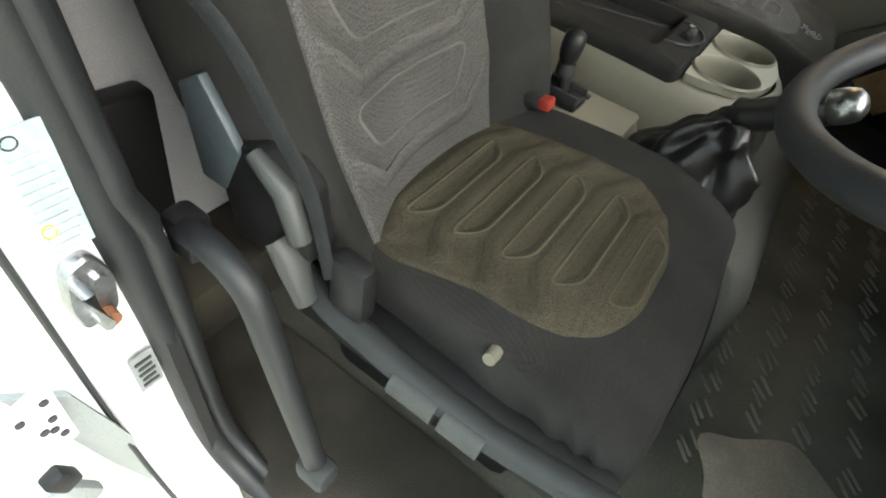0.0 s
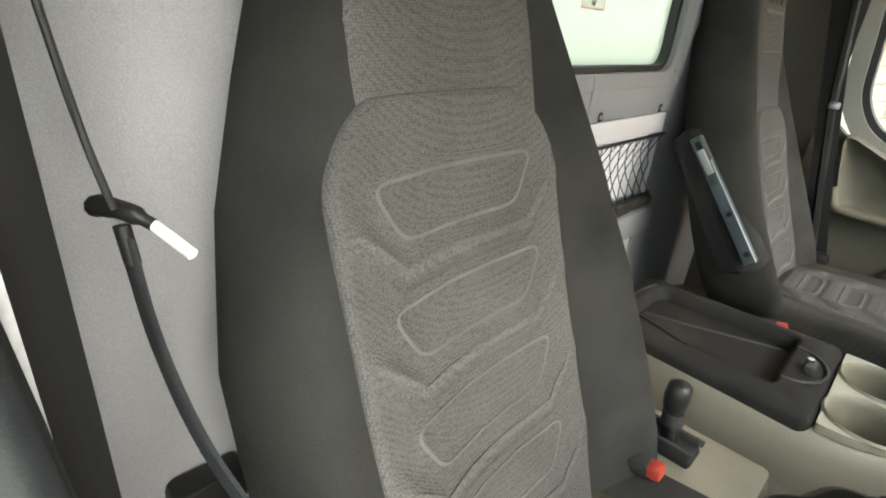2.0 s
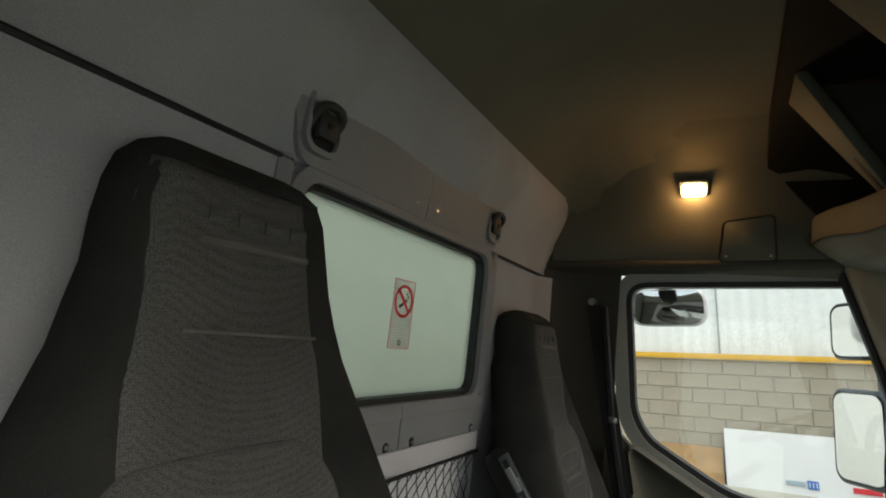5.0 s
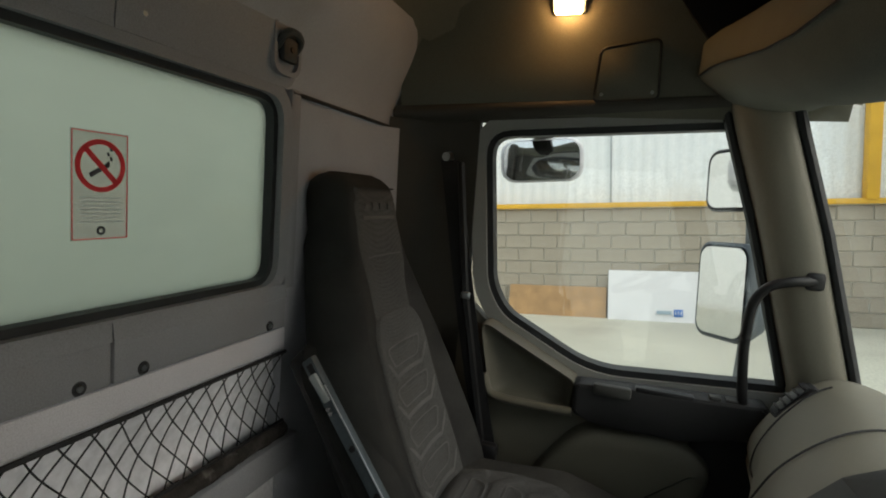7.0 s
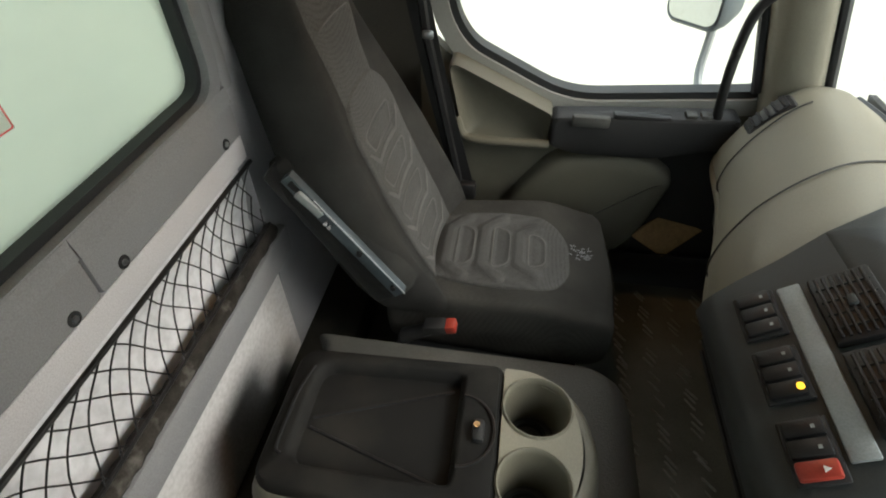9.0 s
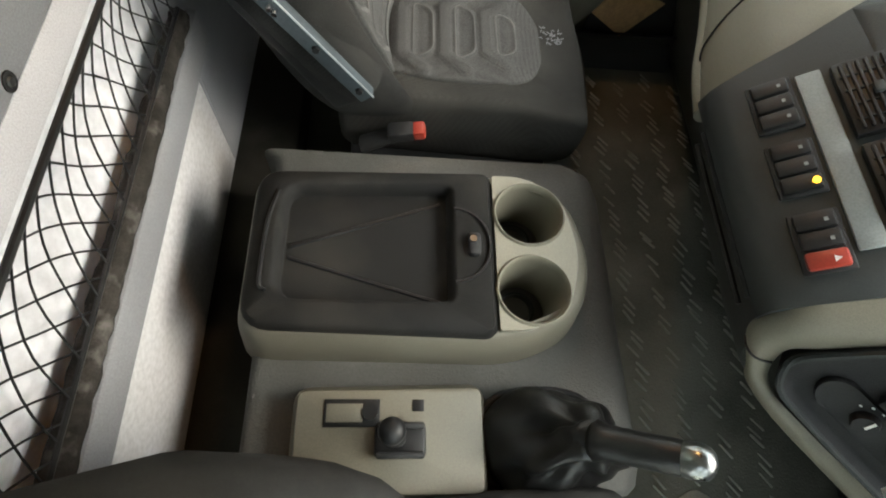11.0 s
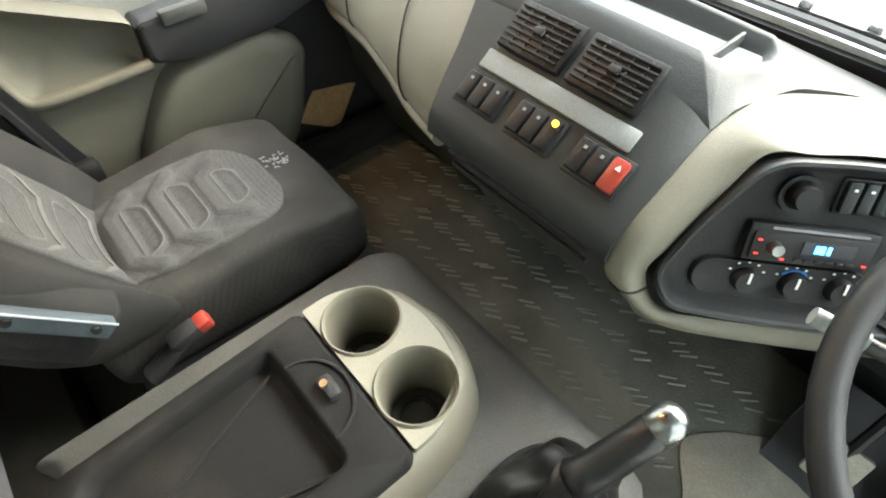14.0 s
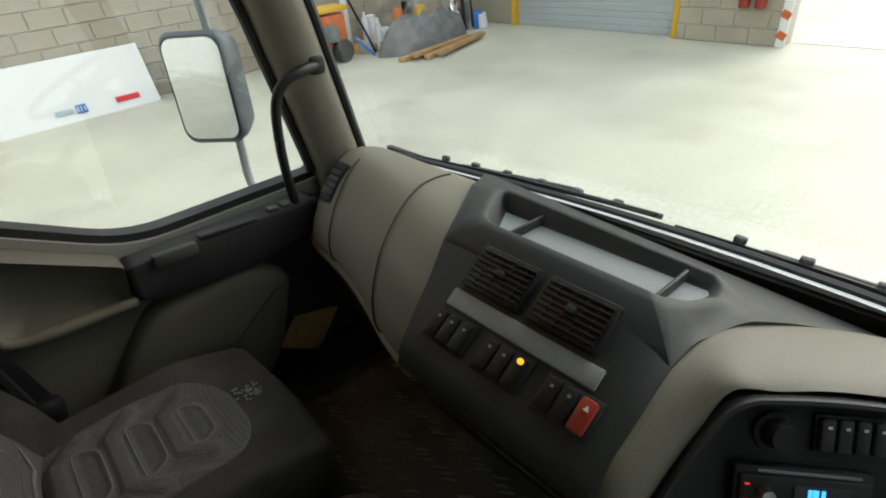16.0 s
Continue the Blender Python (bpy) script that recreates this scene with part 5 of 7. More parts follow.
# pedals and beige column foot
sketch((0.8, 0.8, 0.8), (0.80, 0.62, 0.10), (0.90, 0.585, FLOOR))
ped = thing("pedal_box", (0.80, 0.62, 0.10), "worn pale metal pedals below the steering column", "pedals")
part("footwell_plate", slab([[(0.78, y, 0.103), (0.86, y, 0.15), (0.93, y, 0.24)] for y in (0.50, 0.62, 0.74)], (0.008, 0, -0.006)), M["trim_dark"], ped)
for y in (0.535, 0.66):
    pd = part("pedal", rbox((0.80, y, 0.20), (0.016, 0.07, 0.085), 0.006, rot=(0, 35, 0)), M["heel"], ped)
    for k in range(5):
        part("pedal_rib", rbox((0.786 + 0.007 * k, y, 0.178 + 0.012 * k), (0.006, 0.064, 0.004), 0.001, rot=(0, 35, 0)), M["tread"], pd)
    part("pedal_arm", tube([(0.81, y, 0.21), (0.86, y, 0.30), (0.90, y, 0.42)], 0.010, 8), M["black"], pd)
sketch()

# ---- passenger door ----
door = thing("door_1", (0.6, DOOR_Y, FLOOR), "closed passenger door with beige trim and a large window", "door", kind="structure")
DW = rounded([(0.283, 1.332), (0.312, 1.02), (0.346, 0.964), (0.532, 0.872), (0.876, 0.897), (0.768, 1.362)], [0.045, 0.035, 0.05, 0.06, 0.02, 0.03], 5)
part("window_seal", band(grow(DW, 0.010), grow(DW, -0.004), "y", DOOR_Y - 0.004, DOOR_Y + 0.03), M["rubber"], door, "black rubber seal")
part("window_frame", band(grow(DW, 0.040), grow(DW, 0.009), "y", DOOR_Y - 0.012, DOOR_Y + 0.03), M["frame_grey"], door, "grey door frame")
part("glass_pane", plate([(x, DOOR_Y + 0.018, z) for x, z in DW], (0, 0.004, 0)), M["glass"], door, smooth=0).visible_shadow = False


def door_low(x):
    return float(np.interp(x, [0.25, 0.30, 0.515, 0.88, 1.0], [0.99, 0.945, 0.840, 0.860, 0.865]))


rows = []
for x in np.linspace(0.25, 0.93, 26):
    zt = door_low(x)
    ys = []
    for f in (1.0, 0.94, 0.85, 0.72, 0.6, 0.45, 0.3, 0.15, 0.0):
        z = FLOOR + (zt - FLOOR) * f
        bulge = 0.028 * math.sin(math.pi * min(1, f * 1.0)) if f < 1 else 0
        ys.append((x, DOOR_Y - 0.006 - bulge, z))
    rows.append(ys)
part("inner_panel", slab(rows, (0, 0.03, 0)), M["shaded_trim"], door, "olive beige door lining, darkened for shade", 60)
# scooped panel behind the grip, dark grip, lower pocket
sc = rounded([(0.308, 0.955), (0.505, 0.860), (0.498, 0.800), (0.340, 0.800)], [0.03, 0.01, 0.01, 0.02], 4)
mx, mz = sum(p[0] for p in sc) / len(sc), sum(p[1] for p in sc) / len(sc)
part("scoop", loft([[(mx + (x - mx) * g, DOOR_Y - w, mz + (z - mz) * g) for x, z in sc] for g, w in ((1.03, 0.0), (1.03, 0.058), (1.0, 0.064), (0.96, 0.061), (0.88, 0.044), (0.7, 0.030), (0.4, 0.024), (0.05, 0.022))], True, True), M["shaded_trim"], door, "scooped panel", 60)
part("scoop_lip", tube(smooth_path([(0.324, DOOR_Y - 0.060, 0.845), (0.338, DOOR_Y - 0.063, 0.808), (0.37, DOOR_Y - 0.066, 0.800), (0.44, DOOR_Y - 0.067, 0.799), (0.505, DOOR_Y - 0.067, 0.800)], 5), 0.009, 10), M["shaded_trim"], door, "", 60)
gp = rounded([(0.505, 0.862), (0.60, 0.868), (0.83, 0.878), (0.84, 0.82), (0.70, 0.785), (0.55, 0.785), (0.505, 0.800)], [0.01, 0.02, 0.01, 0.02, 0.03, 0.02, 0.01], 4)
grip = part("armrest", plate([(x, DOOR_Y - 0.075, z) for x, z in gp], (0, 0.05, 0), 0.008), M["trim_dark"], door, "dark grip with a recessed pull")
part("pull_cup", rbox((0.665, DOOR_Y - 0.064, 0.868), (0.10, 0.020, 0.012), 0.004), M["black"], grip)
part("door_handle", rbox((0.575, DOOR_Y - 0.073, 0.858), (0.068, 0.016, 0.022), 0.005), M["dash_mid"], grip, "grey door lever")
for k in range(2):
    part("window_switch", rbox((0.748 + 0.026 * k, DOOR_Y - 0.060, 0.876), (0.02, 0.022, 0.008), 0.003), M["dash_mid"], grip)
pk = rounded([(0.40, 0.60), (0.46, 0.70), (0.524, 0.772), (0.685, 0.790), (0.767, 0.735), (0.725, 0.58), (0.64, 0.47), (0.42, 0.46)], [0.04, 0.06, 0.05, 0.03, 0.03, 0.05, 0.04, 0.04], 5)
part("door_pocket", loft([[(x, DOOR_Y - 0.02, z) for x, z in pk], [(x, DOOR_Y - 0.052, z) for x, z in grow(pk, -0.004)], [(x, DOOR_Y - 0.062, z) for x, z in grow(pk, -0.014)], [(x, DOOR_Y - 0.064, z) for x, z in grow(pk, -0.04)]], True, True), M["shaded_trim"], door, "raised lower door pocket", 60)
solo("footwell_side", slab([[(x, 1.655 - 0.012 * math.sin(math.pi * (z - 0.4) / 0.4), z) for x in (0.72, 0.8, 0.9, 1.0, 1.12)] for z in (FLOOR - 0.02, 0.5, 0.6, 0.7, 0.79)], (0, 0.02, 0)), M["trim_dark"], "black footwell side panel by the door", "side panel", "structure", smooth=60)
pl = thing("brown_card", (0.785, 1.65, 0.53), "brown stained card lodged beside the door", "card")
part("sheet", plate([(0.782, 1.650, 0.643), (0.860, 1.642, 0.596), (0.791, 1.622, 0.527), (0.713, 1.630, 0.574)], (0.003, 0.008, 0.003), 0.0015), M["card"], pl)
solo("door_sill", loft([[(x, 1.61 + 0.04 * math.cos(a), 0.47 + 0.07 * math.sin(a)) for a in np.linspace(-1.0, 1.5, 9)] for x in (0.50, 0.65, 0.8, 0.95)], False, False), M["black"], "black rounded sill beside the seat", "sill", "structure")

# pillars, rail and upper side wall over the door
# hidden post, added to stop daylight leaking in behind the trim
solo("leak_filler", rbox((0.055, 1.692, 1.0), (0.09, 0.05, 1.30), 0.004), M["pillar_dark"], "unseen dark filler behind the trim against light leaks", "wall", "structure")
solo("wall_pillar_1", slab([[(x, y, z) for x, y in ((0.070, 1.632), (0.095, 1.650), (0.16, 1.668), (0.215, 1.672), (0.262, 1.664))] for z in (FLOOR, 0.6, 0.9, 1.2, 1.36)], (0, 0.02, 0)), M["pillar_dark"], "dark grey plastic pillar trim behind the door", "pillar", "structure", smooth=60)
solo("trim_rail_1", slab([[(x, y, z + 0.05 * (x - 0.1)) for y, z in ((1.668, 1.352), (1.650, 1.362), (1.645, 1.375), (1.655, 1.388))] for x in (0.07, 0.3, 0.6, 0.85)], (0, 0.03, 0)), M["pillar_dark"], "dark rail above the door", "trim", "structure", smooth=60)
solo("wall_side_1", slab([[(x, y, z) for y, z in ((1.662, 1.37), (1.650, 1.40), (1.645, 1.47), (1.640, 1.54), (1.626, 1.588), (1.600, 1.636), (1.56, 1.670), (1.50, 1.694))] for x in (0.085, 0.3, 0.6, 0.9)], (0, 0.02, 0.01)), M["headliner"], "beige lining above the passenger door", "wall", "structure", smooth=60)
solo("wall_side_2", slab([[(x, 2 * MID - y, z) for y, z in ((1.662, 1.37), (1.650, 1.40), (1.645, 1.47), (1.640, 1.54), (1.626, 1.588), (1.600, 1.636), (1.56, 1.670), (1.50, 1.694))] for x in (0.085, 0.3, 0.6, 0.9)], (0, -0.02, 0.01)), M["headliner"], "beige lining above the open doorway", "wall", "structure", smooth=60)
A_PILLAR = ((0.975, 0.62), (0.910, 0.905), (0.834, 1.18), (0.782, 1.34), (0.728, 1.52))
for name, y0, s, label in (("pillar_front_1", 1.650, 1, "beige windscreen pillar with dark seal"), ("pillar_front_2", 2 * MID - 1.650, -1, "beige windscreen pillar at the driving side")):
    solo(name, loft([[(cx + 0.046 * sup(math.cos(a), 0.8), y0 + s * 0.036 * math.sin(a) - s * 0.012 * math.cos(a), z) for a in [2 * math.pi * k / 18 for k in range(18)]] for cx, z in A_PILLAR]), M["beige"], label, "pillar", "structure", smooth=60)
    solo("pillar_seal", tube([(cx + 0.050, y0 - s * 0.026, z) for cx, z in A_PILLAR[1:]], 0.009, 8), M["rubber"], "black rubber windscreen seal", "seal", "structure")
    solo("door_seal", tube([(cx - 0.050, y0 + s * 0.016, z) for cx, z in A_PILLAR[1:]], 0.010, 8), M["rubber"], "black rubber door seal at the pillar", "seal", "structure")
gh = thing("grab_handle", (0.80, 1.62, 0.87), "black tubular grab handle on the windscreen pillar", "grab handle")
part("bar", tube(smooth_path([(0.872, 1.615, 1.102), (0.835, 1.604, 1.098), (0.803, 1.606, 1.084), (0.786, 1.612, 1.05), (0.782, 1.614, 0.98), (0.788, 1.616, 0.90), (0.80, 1.62, 0.84), (0.82, 1.64, 0.80)], 6), 0.0085, 10), M["black"], gh)
part("mount", rbox((0.872, 1.622, 1.102), (0.03, 0.03, 0.032), 0.008), M["black"], gh)
ws = thing("windscreen", (0.97, 1.0, 0.90), "large clear windscreen with a dark edge", "windscreen", kind="structure")
def bow(y):
    """How far the windscreen bulges forwards."""
    return 0.075 * math.sin(math.pi * (y - 0.33) / 1.33)


WS_Y = np.linspace(0.34, 1.65, 14)
part("glass_pane", slab([[(x + bow(y), y, z) for y in WS_Y] for x, z in ((1.025, 0.895), (0.90, 1.22), (0.82, 1.44))], (0.004, 0, 0)), M["glass"], ws, smooth=60).visible_shadow = False
part("lower_edge", tube([(1.018 + bow(y), y, 0.905) for y in WS_Y], 0.009, 8), M["rubber"], ws)
solo("cowl", slab([[(x + bow(y), y, z) for y in WS_Y] for x, z in ((0.985, 0.915), (1.025, 0.902), (1.07, 0.87), (1.13, 0.78), (1.16, 0.5), (1.16, 0.1))], (0.01, 0, -0.01)), M["white_paint"], "white outer cab front under the windscreen", "cab front", "structure")
for ya, yb, z0 in ((1.58, 1.085, 0.885), (1.065, 0.50, 0.885)):
    w = thing("wiper", (1.06, (ya + yb) / 2, z0), "black windscreen wiper parked at the glass", "wiper", "wipers")
    ys = [ya + (yb - ya) * k / 10 for k in range(11)]
    part("blade", tube([(1.030 + bow(y), y, z0 + 0.022 + 0.010 * k / 10) for k, y in enumerate(ys)], 0.0030, 6, flat=1.6), M["black"], w)
    part("arm", tube([(1.052 + bow(y), y, z0 + 0.016 + 0.002 * k) for k, y in enumerate(ys[2:8])], 0.0045, 6), M["black"], w)
    for k in range(6):
        y = ya + (yb - ya) * (0.15 + 0.14 * k)
        part("clip", rbox((1.038 + bow(y), y, z0 + 0.030), (0.010, 0.016, 0.010), 0.002), M["trim_dark"], w)

# overhead shelf at the front of the roof
ov = thing("overhead_shelf", (0.76, MID, 1.36), "dark open overhead storage shelf above the windscreen", "overhead shelf")


def lip_z(y):
    """Height of the shelf's lower edge, which rises towards both doors."""
    return 1.335 + 0.055 * ease((abs(y - MID) - 0.2) / 0.45)


OY = np.linspace(0.345, 1.645, 17)


def fascia(y):
    """Section of the shelf's front, from under the windscreen's edge round the lip to the opening."""
    z = lip_z(y)
    f = min(1.0, (abs(y - MID) / 0.63) ** 1.5)
    return [(0.885, y, z + 0.014), (0.84, y, z - 0.006), (0.79, y, z - 0.012), (0.757, y, z - 0.008), (0.742 - 0.018 * f, y, z + 0.004), (0.734 - 0.040 * f, y, z + 0.022), (0.726 - 0.060 * f, y, z + 0.046), (0.722 - 0.060 * f, y, z + 0.052), (0.728 - 0.066 * f, y, 1.41 + 0.05 * f), (0.732 - 0.068 * f, y, 1.428 + 0.068 * f), (0.738 - 0.068 * f, y, 1.436 + 0.070 * f), (0.756 - 0.060 * f, y, 1.438 + 0.070 * f)]


part("fascia", slab([fascia(y) for y in OY], (0.012, 0, 0.006)), M["overhead"], ov, "grey-green moulded front lip", 40)
part("fascia_seam", tube([Vector(fascia(y)[7]) + Vector((-0.001, 0, 0)) for y in OY], 0.0018, 6), M["black"], ov)
part("shelf_floor", slab([[(0.735, y, lip_z(y) + 0.075), (0.81, y, lip_z(y) + 0.06), (0.88, y, lip_z(y) + 0.045)] for y in OY], (0, 0, -0.01)), M["black"], ov)
part("shelf_back", slab([[(0.885, y, lip_z(y) + 0.01), (0.875, y, 1.52), (0.84, y, 1.66)] for y in OY], (0.012, 0, 0)), M["black"], ov)
# end plates, black to paint the dark of the shelf's opening
for y in (1.628, 0.346):
    part("end_panel", plate([(0.76, y, lip_z(y) + 0.06), (0.672, y, 1.50), (0.556, y, 1.655), (0.72, y, 1.68), (0.87, y, 1.50)], (0, 0.012, 0)), M["black"], ov, smooth=0)


def roof_z(x, y):
    """Underside of the roof lining over the shelf."""
    k = min(1.0, min(y - 0.315, 1.675 - y) / 0.26)
    drop = 0.22 * (1 - math.sqrt(max(0.0, 1 - (1 - k) ** 2.6)))
    return max(float(np.interp(x, [0.28, 0.42, 0.58, 0.72, 0.86, 0.92], [1.682, 1.70, 1.70, 1.685, 1.63, 1.55])) - drop, 1.41)


RY = np.linspace(0.36, 1.63, 25)
# sheet added below the lining: the shelf's shade as a black surface
part("shade_sheet", slab([[(x, y, roof_z(x, y) - d) for x, d in ((0.575, 0.004), (0.578, 0.022), (0.60, 0.026), (0.66, 0.016), (0.72, 0.016), (0.80, 0.016), (0.868, 0.014))] for y in RY], (0, 0, 0.003)), M["shelf_dark"], ov, "black sheet under the roof for the shelf's shade", 50)
for y in (1.34, MID - 0.01, 0.64):
    zt = roof_z(0.66, y) - 0.018
    part("divider", plate([(0.600, y, zt), (0.640, y, zt - 0.055), (0.725, y, 1.470), (0.752, y, 1.425), (0.868, y, 1.40), (0.868, y, zt - 0.05), (0.80, y, zt - 0.02)], (0, 0.018, 0), 0.004), M["pillar_dark"], ov)
    part("brace", plate([(0.600, y - 0.05, zt - 0.004), (0.600, y + 0.07, zt - 0.004), (0.735, y + 0.03, 1.462), (0.735, y - 0.01, 1.462)], (0.016, 0, 0.010), 0.003), M["overhead"], ov)
sp = thing("speaker_cover", (0.545, 1.64, 1.40), "grey screwed cover panel above the door", "cover")
so = rounded([(0.486, 1.395), (0.600, 1.400), (0.594, 1.505), (0.492, 1.490)], 0.012, 4)
part("panel", loft([[(x, 1.650, z) for x, z in so], [(x, 1.638 - 0.12 * max(0, z - 1.45), z) for x, z in so], [(x, 1.635 - 0.12 * max(0, z - 1.45), z) for x, z in grow(so, -0.005)]]), M["headliner"], sp)
part("rim", tube([(x, 1.637 - 0.12 * max(0, z - 1.45), z) for x, z in so], 0.0025, 6, True), M["trim_dark"], sp)
for x, z in ((0.500, 1.408), (0.588, 1.412)):
    part("screw", cyl((x, 1.636, z), (x, 1.632, z), 0.0035, 0.003, 10), M["steel"], sp)
lamp = thing("courtesy_lamp", (0.428, 1.628, 1.545), "lit warm courtesy lamp on the roof lining", "lamp")
part("base", rbox((0.428, 1.622, 1.572), (0.062, 0.040, 0.018), 0.006, rot=(-48, 0, 0)), M["dash_pale"], lamp)
part("lens", rbox((0.428, 1.612, 1.562), (0.050, 0.030, 0.012), 0.005, rot=(-48, 0, 0)), M["lamp_glow"], lamp, "glowing warm lens")

# seat belts
def belt(name, pts, w, label):
    b = thing(name, pts[-1], label, "seat belt")
    path = smooth_path(pts, 6)
    grid = []
    for i, p in enumerate(path):
        grid.append([p + Vector((-w / 2, 0, 0)), p + Vector((w / 2, 0, 0))])
    part("strap", slab(grid, (0, 0.003, 0)), M["black"], b, "black webbing")
    return b


pb = belt("seat_belt", [(0.205, 1.655, 1.275), (0.225, 1.650, 1.18), (0.262, 1.628, 1.02), (0.30, 1.612, 0.86), (0.345, 1.60, 0.69)], 0.042, "black passenger seat belt hanging down the pillar")
part("second_strap", tube([(0.232, 1.648, 1.27), (0.270, 1.622, 1.0), (0.335, 1.60, 0.70)], 0.008, 6), M["black"], pb)
part("top_anchor", cyl((0.197, 1.672, 1.282), (0.197, 1.650, 1.282), 0.012, 0.009, 14), M["steel"], pb)
part("tongue", rbox((0.276, 1.604, 1.002), (0.020, 0.008, 0.014), 0.003), M["steel"], pb, "metal belt tongue")
part("lower_guide", rbox((0.35, 1.595, 0.69), (0.04, 0.024, 0.04), 0.008), M["black"], pb)


def buckle(x, y, z, k, lab):
    b = thing("belt_buckle", (x - 0.04, y, z - 0.10), lab, "buckle", "belt buckles")
    part("stalk", tube([(x - 0.10 * k, y, z - 0.05 * k), (x - 0.035 * k, y, z - 0.012 * k)], [0.020 * k, 0.017 * k], 10, flat=0.7), M["trim_dark"], b)
    part("housing", rbox((x - 0.028 * k, y, z - 0.006 * k), (0.05 * k, 0.032 * k, 0.026 * k), 0.006 * k, rot=(0, -12, 0)), M["trim_dark"], b)
    part("red_button", rbox((x + 0.004 * k, y, z + 0.001 * k), (0.024 * k, 0.030 * k, 0.022 * k), 0.005 * k, rot=(0, -12, 0)), M["red"], b, "red release button")


buckle(0.363, 1.246, 0.672, 0.78, "belt buckle with a red button beside the seat")
buckle(0.355, 0.745, 0.708, 0.62, "belt buckle with a red button by the driving seat")

# folded armrest at the side of the passenger seat
sketch()
ar = thing("folded_armrest", (0.25, 1.25, 0.72), "dark padded armrest folded up beside the seat with bare metal bracket", "armrest")
A0, A1 = Vector((0.152, 1.252, 0.950)), Vector((0.298, 1.226, 0.778))
dirn = (A1 - A0).normalized()
side = Vector((-dirn.z, 0, dirn.x))
AP = Vector((0, 0.030, 0)) - side * 0.020
part("pad", tube([A0 - dirn * 0.020 + AP, A0 - dirn * 0.008 + AP, A0 + dirn * 0.03 + AP, A1 - dirn * 0.03 + AP, A1 + dirn * 0.010 + AP, A1 + dirn * 0.022 + AP], [0.016, 0.032, 0.038, 0.040, 0.034, 0.018], 18, up=(0, 1, 0)), M["fabric_dark"], ar, "dark cloth pad", 60)
part("cover", plate([A0 - dirn * 0.02 - side * 0.012 + Vector((0, -0.004, 0)), A1 + dirn * 0.012 - side * 0.012 + Vector((0, -0.004, 0)), A1 + dirn * 0.004 - side * 0.060 + Vector((0, -0.004, 0)), A0 - dirn * 0.015 - side * 0.045 + Vector((0, -0.004, 0))], (0, 0.03, 0), 0.006), M["black"], ar, "black plastic side cover")
pts = [A0 + side * 0.009, A1 + side * 0.009, A1 - side * 0.011, A0 - side * 0.011]
part("bracket", plate([p + Vector((0, -0.004, 0)) for p in pts], (0, -0.014, 0), 0.002), M["blue_steel"], ar, "blue-grey metal bracket")
part("rail_edge", tube([A0.lerp(A1, 0.2) + side * 0.009 + Vector((0, -0.019, 0)), A1 + side * 0.009 + Vector((0, -0.019, 0))], 0.0012, 6), M["steel"], ar)
part("slot", rbox(A0.lerp(A1, 0.07) + Vector((0, -0.017, 0)), (0.016, 0.004, 0.010), 0.001, rot=(0, 50, 0)), M["black"], ar)
part("lever", rbox(A0.lerp(A1, 0.20) + Vector((0, -0.020, 0)), (0.044, 0.007, 0.012), 0.002, rot=(0, 50, 0)), M["dash_pale"], ar, "pale grey catch")
for f in (0.34, 0.37):
    part("pin", cyl(A0.lerp(A1, f) + Vector((0, -0.016, 0)), A0.lerp(A1, f) + Vector((0, -0.026, 0)), 0.0035, 0.003, 10), M["chrome"], ar)
for f in (0.62, 0.93):
    c = A0.lerp(A1, f) + Vector((0, -0.018, 0))
    part("bolt", cyl(c, c + Vector((0, -0.003, 0)), 0.005, 0.004, 12), M["black"], ar)

# ---- open driver's doorway ----
SEAL = smooth_path([(0.290, 0.272, 1.45), (0.294, 0.280, 1.20), (0.296, 0.294, 1.0), (0.292, 0.304, 0.83), (0.283, 0.311, 0.70), (0.276, 0.314, 0.60), (0.276, 0.316, 0.51), (0.290, 0.318, 0.45), (0.33, 0.320, 0.418), (0.42, 0.320, 0.405), (0.75, 0.320, 0.405)], 6)
jamb = thing("door_frame", (0.28, 0.29, 0.40), "white painted door frame with black rubber seal", "door frame", kind="structure")


def away(i):
    """The way out of the opening, at a point of the seal."""
    d = (SEAL[min(i + 1, len(SEAL) - 1)] - SEAL[max(i - 1, 0)]).normalized()
    return Vector((d.z, 0, -d.x))


rows = []
for i, p in enumerate(SEAL):
    n = away(i)
    rows.append([Vector((p.x, y, p.z)) + n * a for a, y in ((0.006, 0.302), (-0.004, 0.292), (-0.003, 0.276), (0.006, 0.267), (0.020, 0.264), (0.10, 0.262), (0.26, 0.260))])
part("white_jamb", slab(rows, (0, 0.010, 0)), M["white_paint"], jamb, "white painted jamb", 60)
part("seal", tube(SEAL, 0.0125, 12), M["rubber"], jamb, "thick black rubber door seal", 70)
part("seal_lip", tube([p - away(i) * 0.006 + Vector((0, 0.014 if p.z < 0.8 else 0.008, 0)) for i, p in enumerate(SEAL)], 0.009, 8), M["rubber"], jamb, "", 70)
part("outer_seam", tube([Vector((p.x, 0.263, p.z)) + away(i) * 0.022 for i, p in enumerate(SEAL)], 0.003, 6), M["rubber"], jamb)
part("inner_trim", slab([[(x, y, z) for x, y in ((0.292, 0.318 - 0.06 * max(0, z - 0.75)), (0.25, 0.326 - 0.035 * max(0, z - 0.75)), (0.16, 0.334 - 0.01 * max(0, z - 0.75)), (0.088, 0.352))] for z in np.linspace(0.44, 1.45, 8)], (0, -0.010, 0)), M["trim_dark"], jamb, "dark inner pillar trim", 60)


def jamb_x(z):
    return float(np.interp(z, [0.5, 0.60, 0.70, 0.83, 1.0], [0.282, 0.281, 0.288, 0.298, 0.305]))


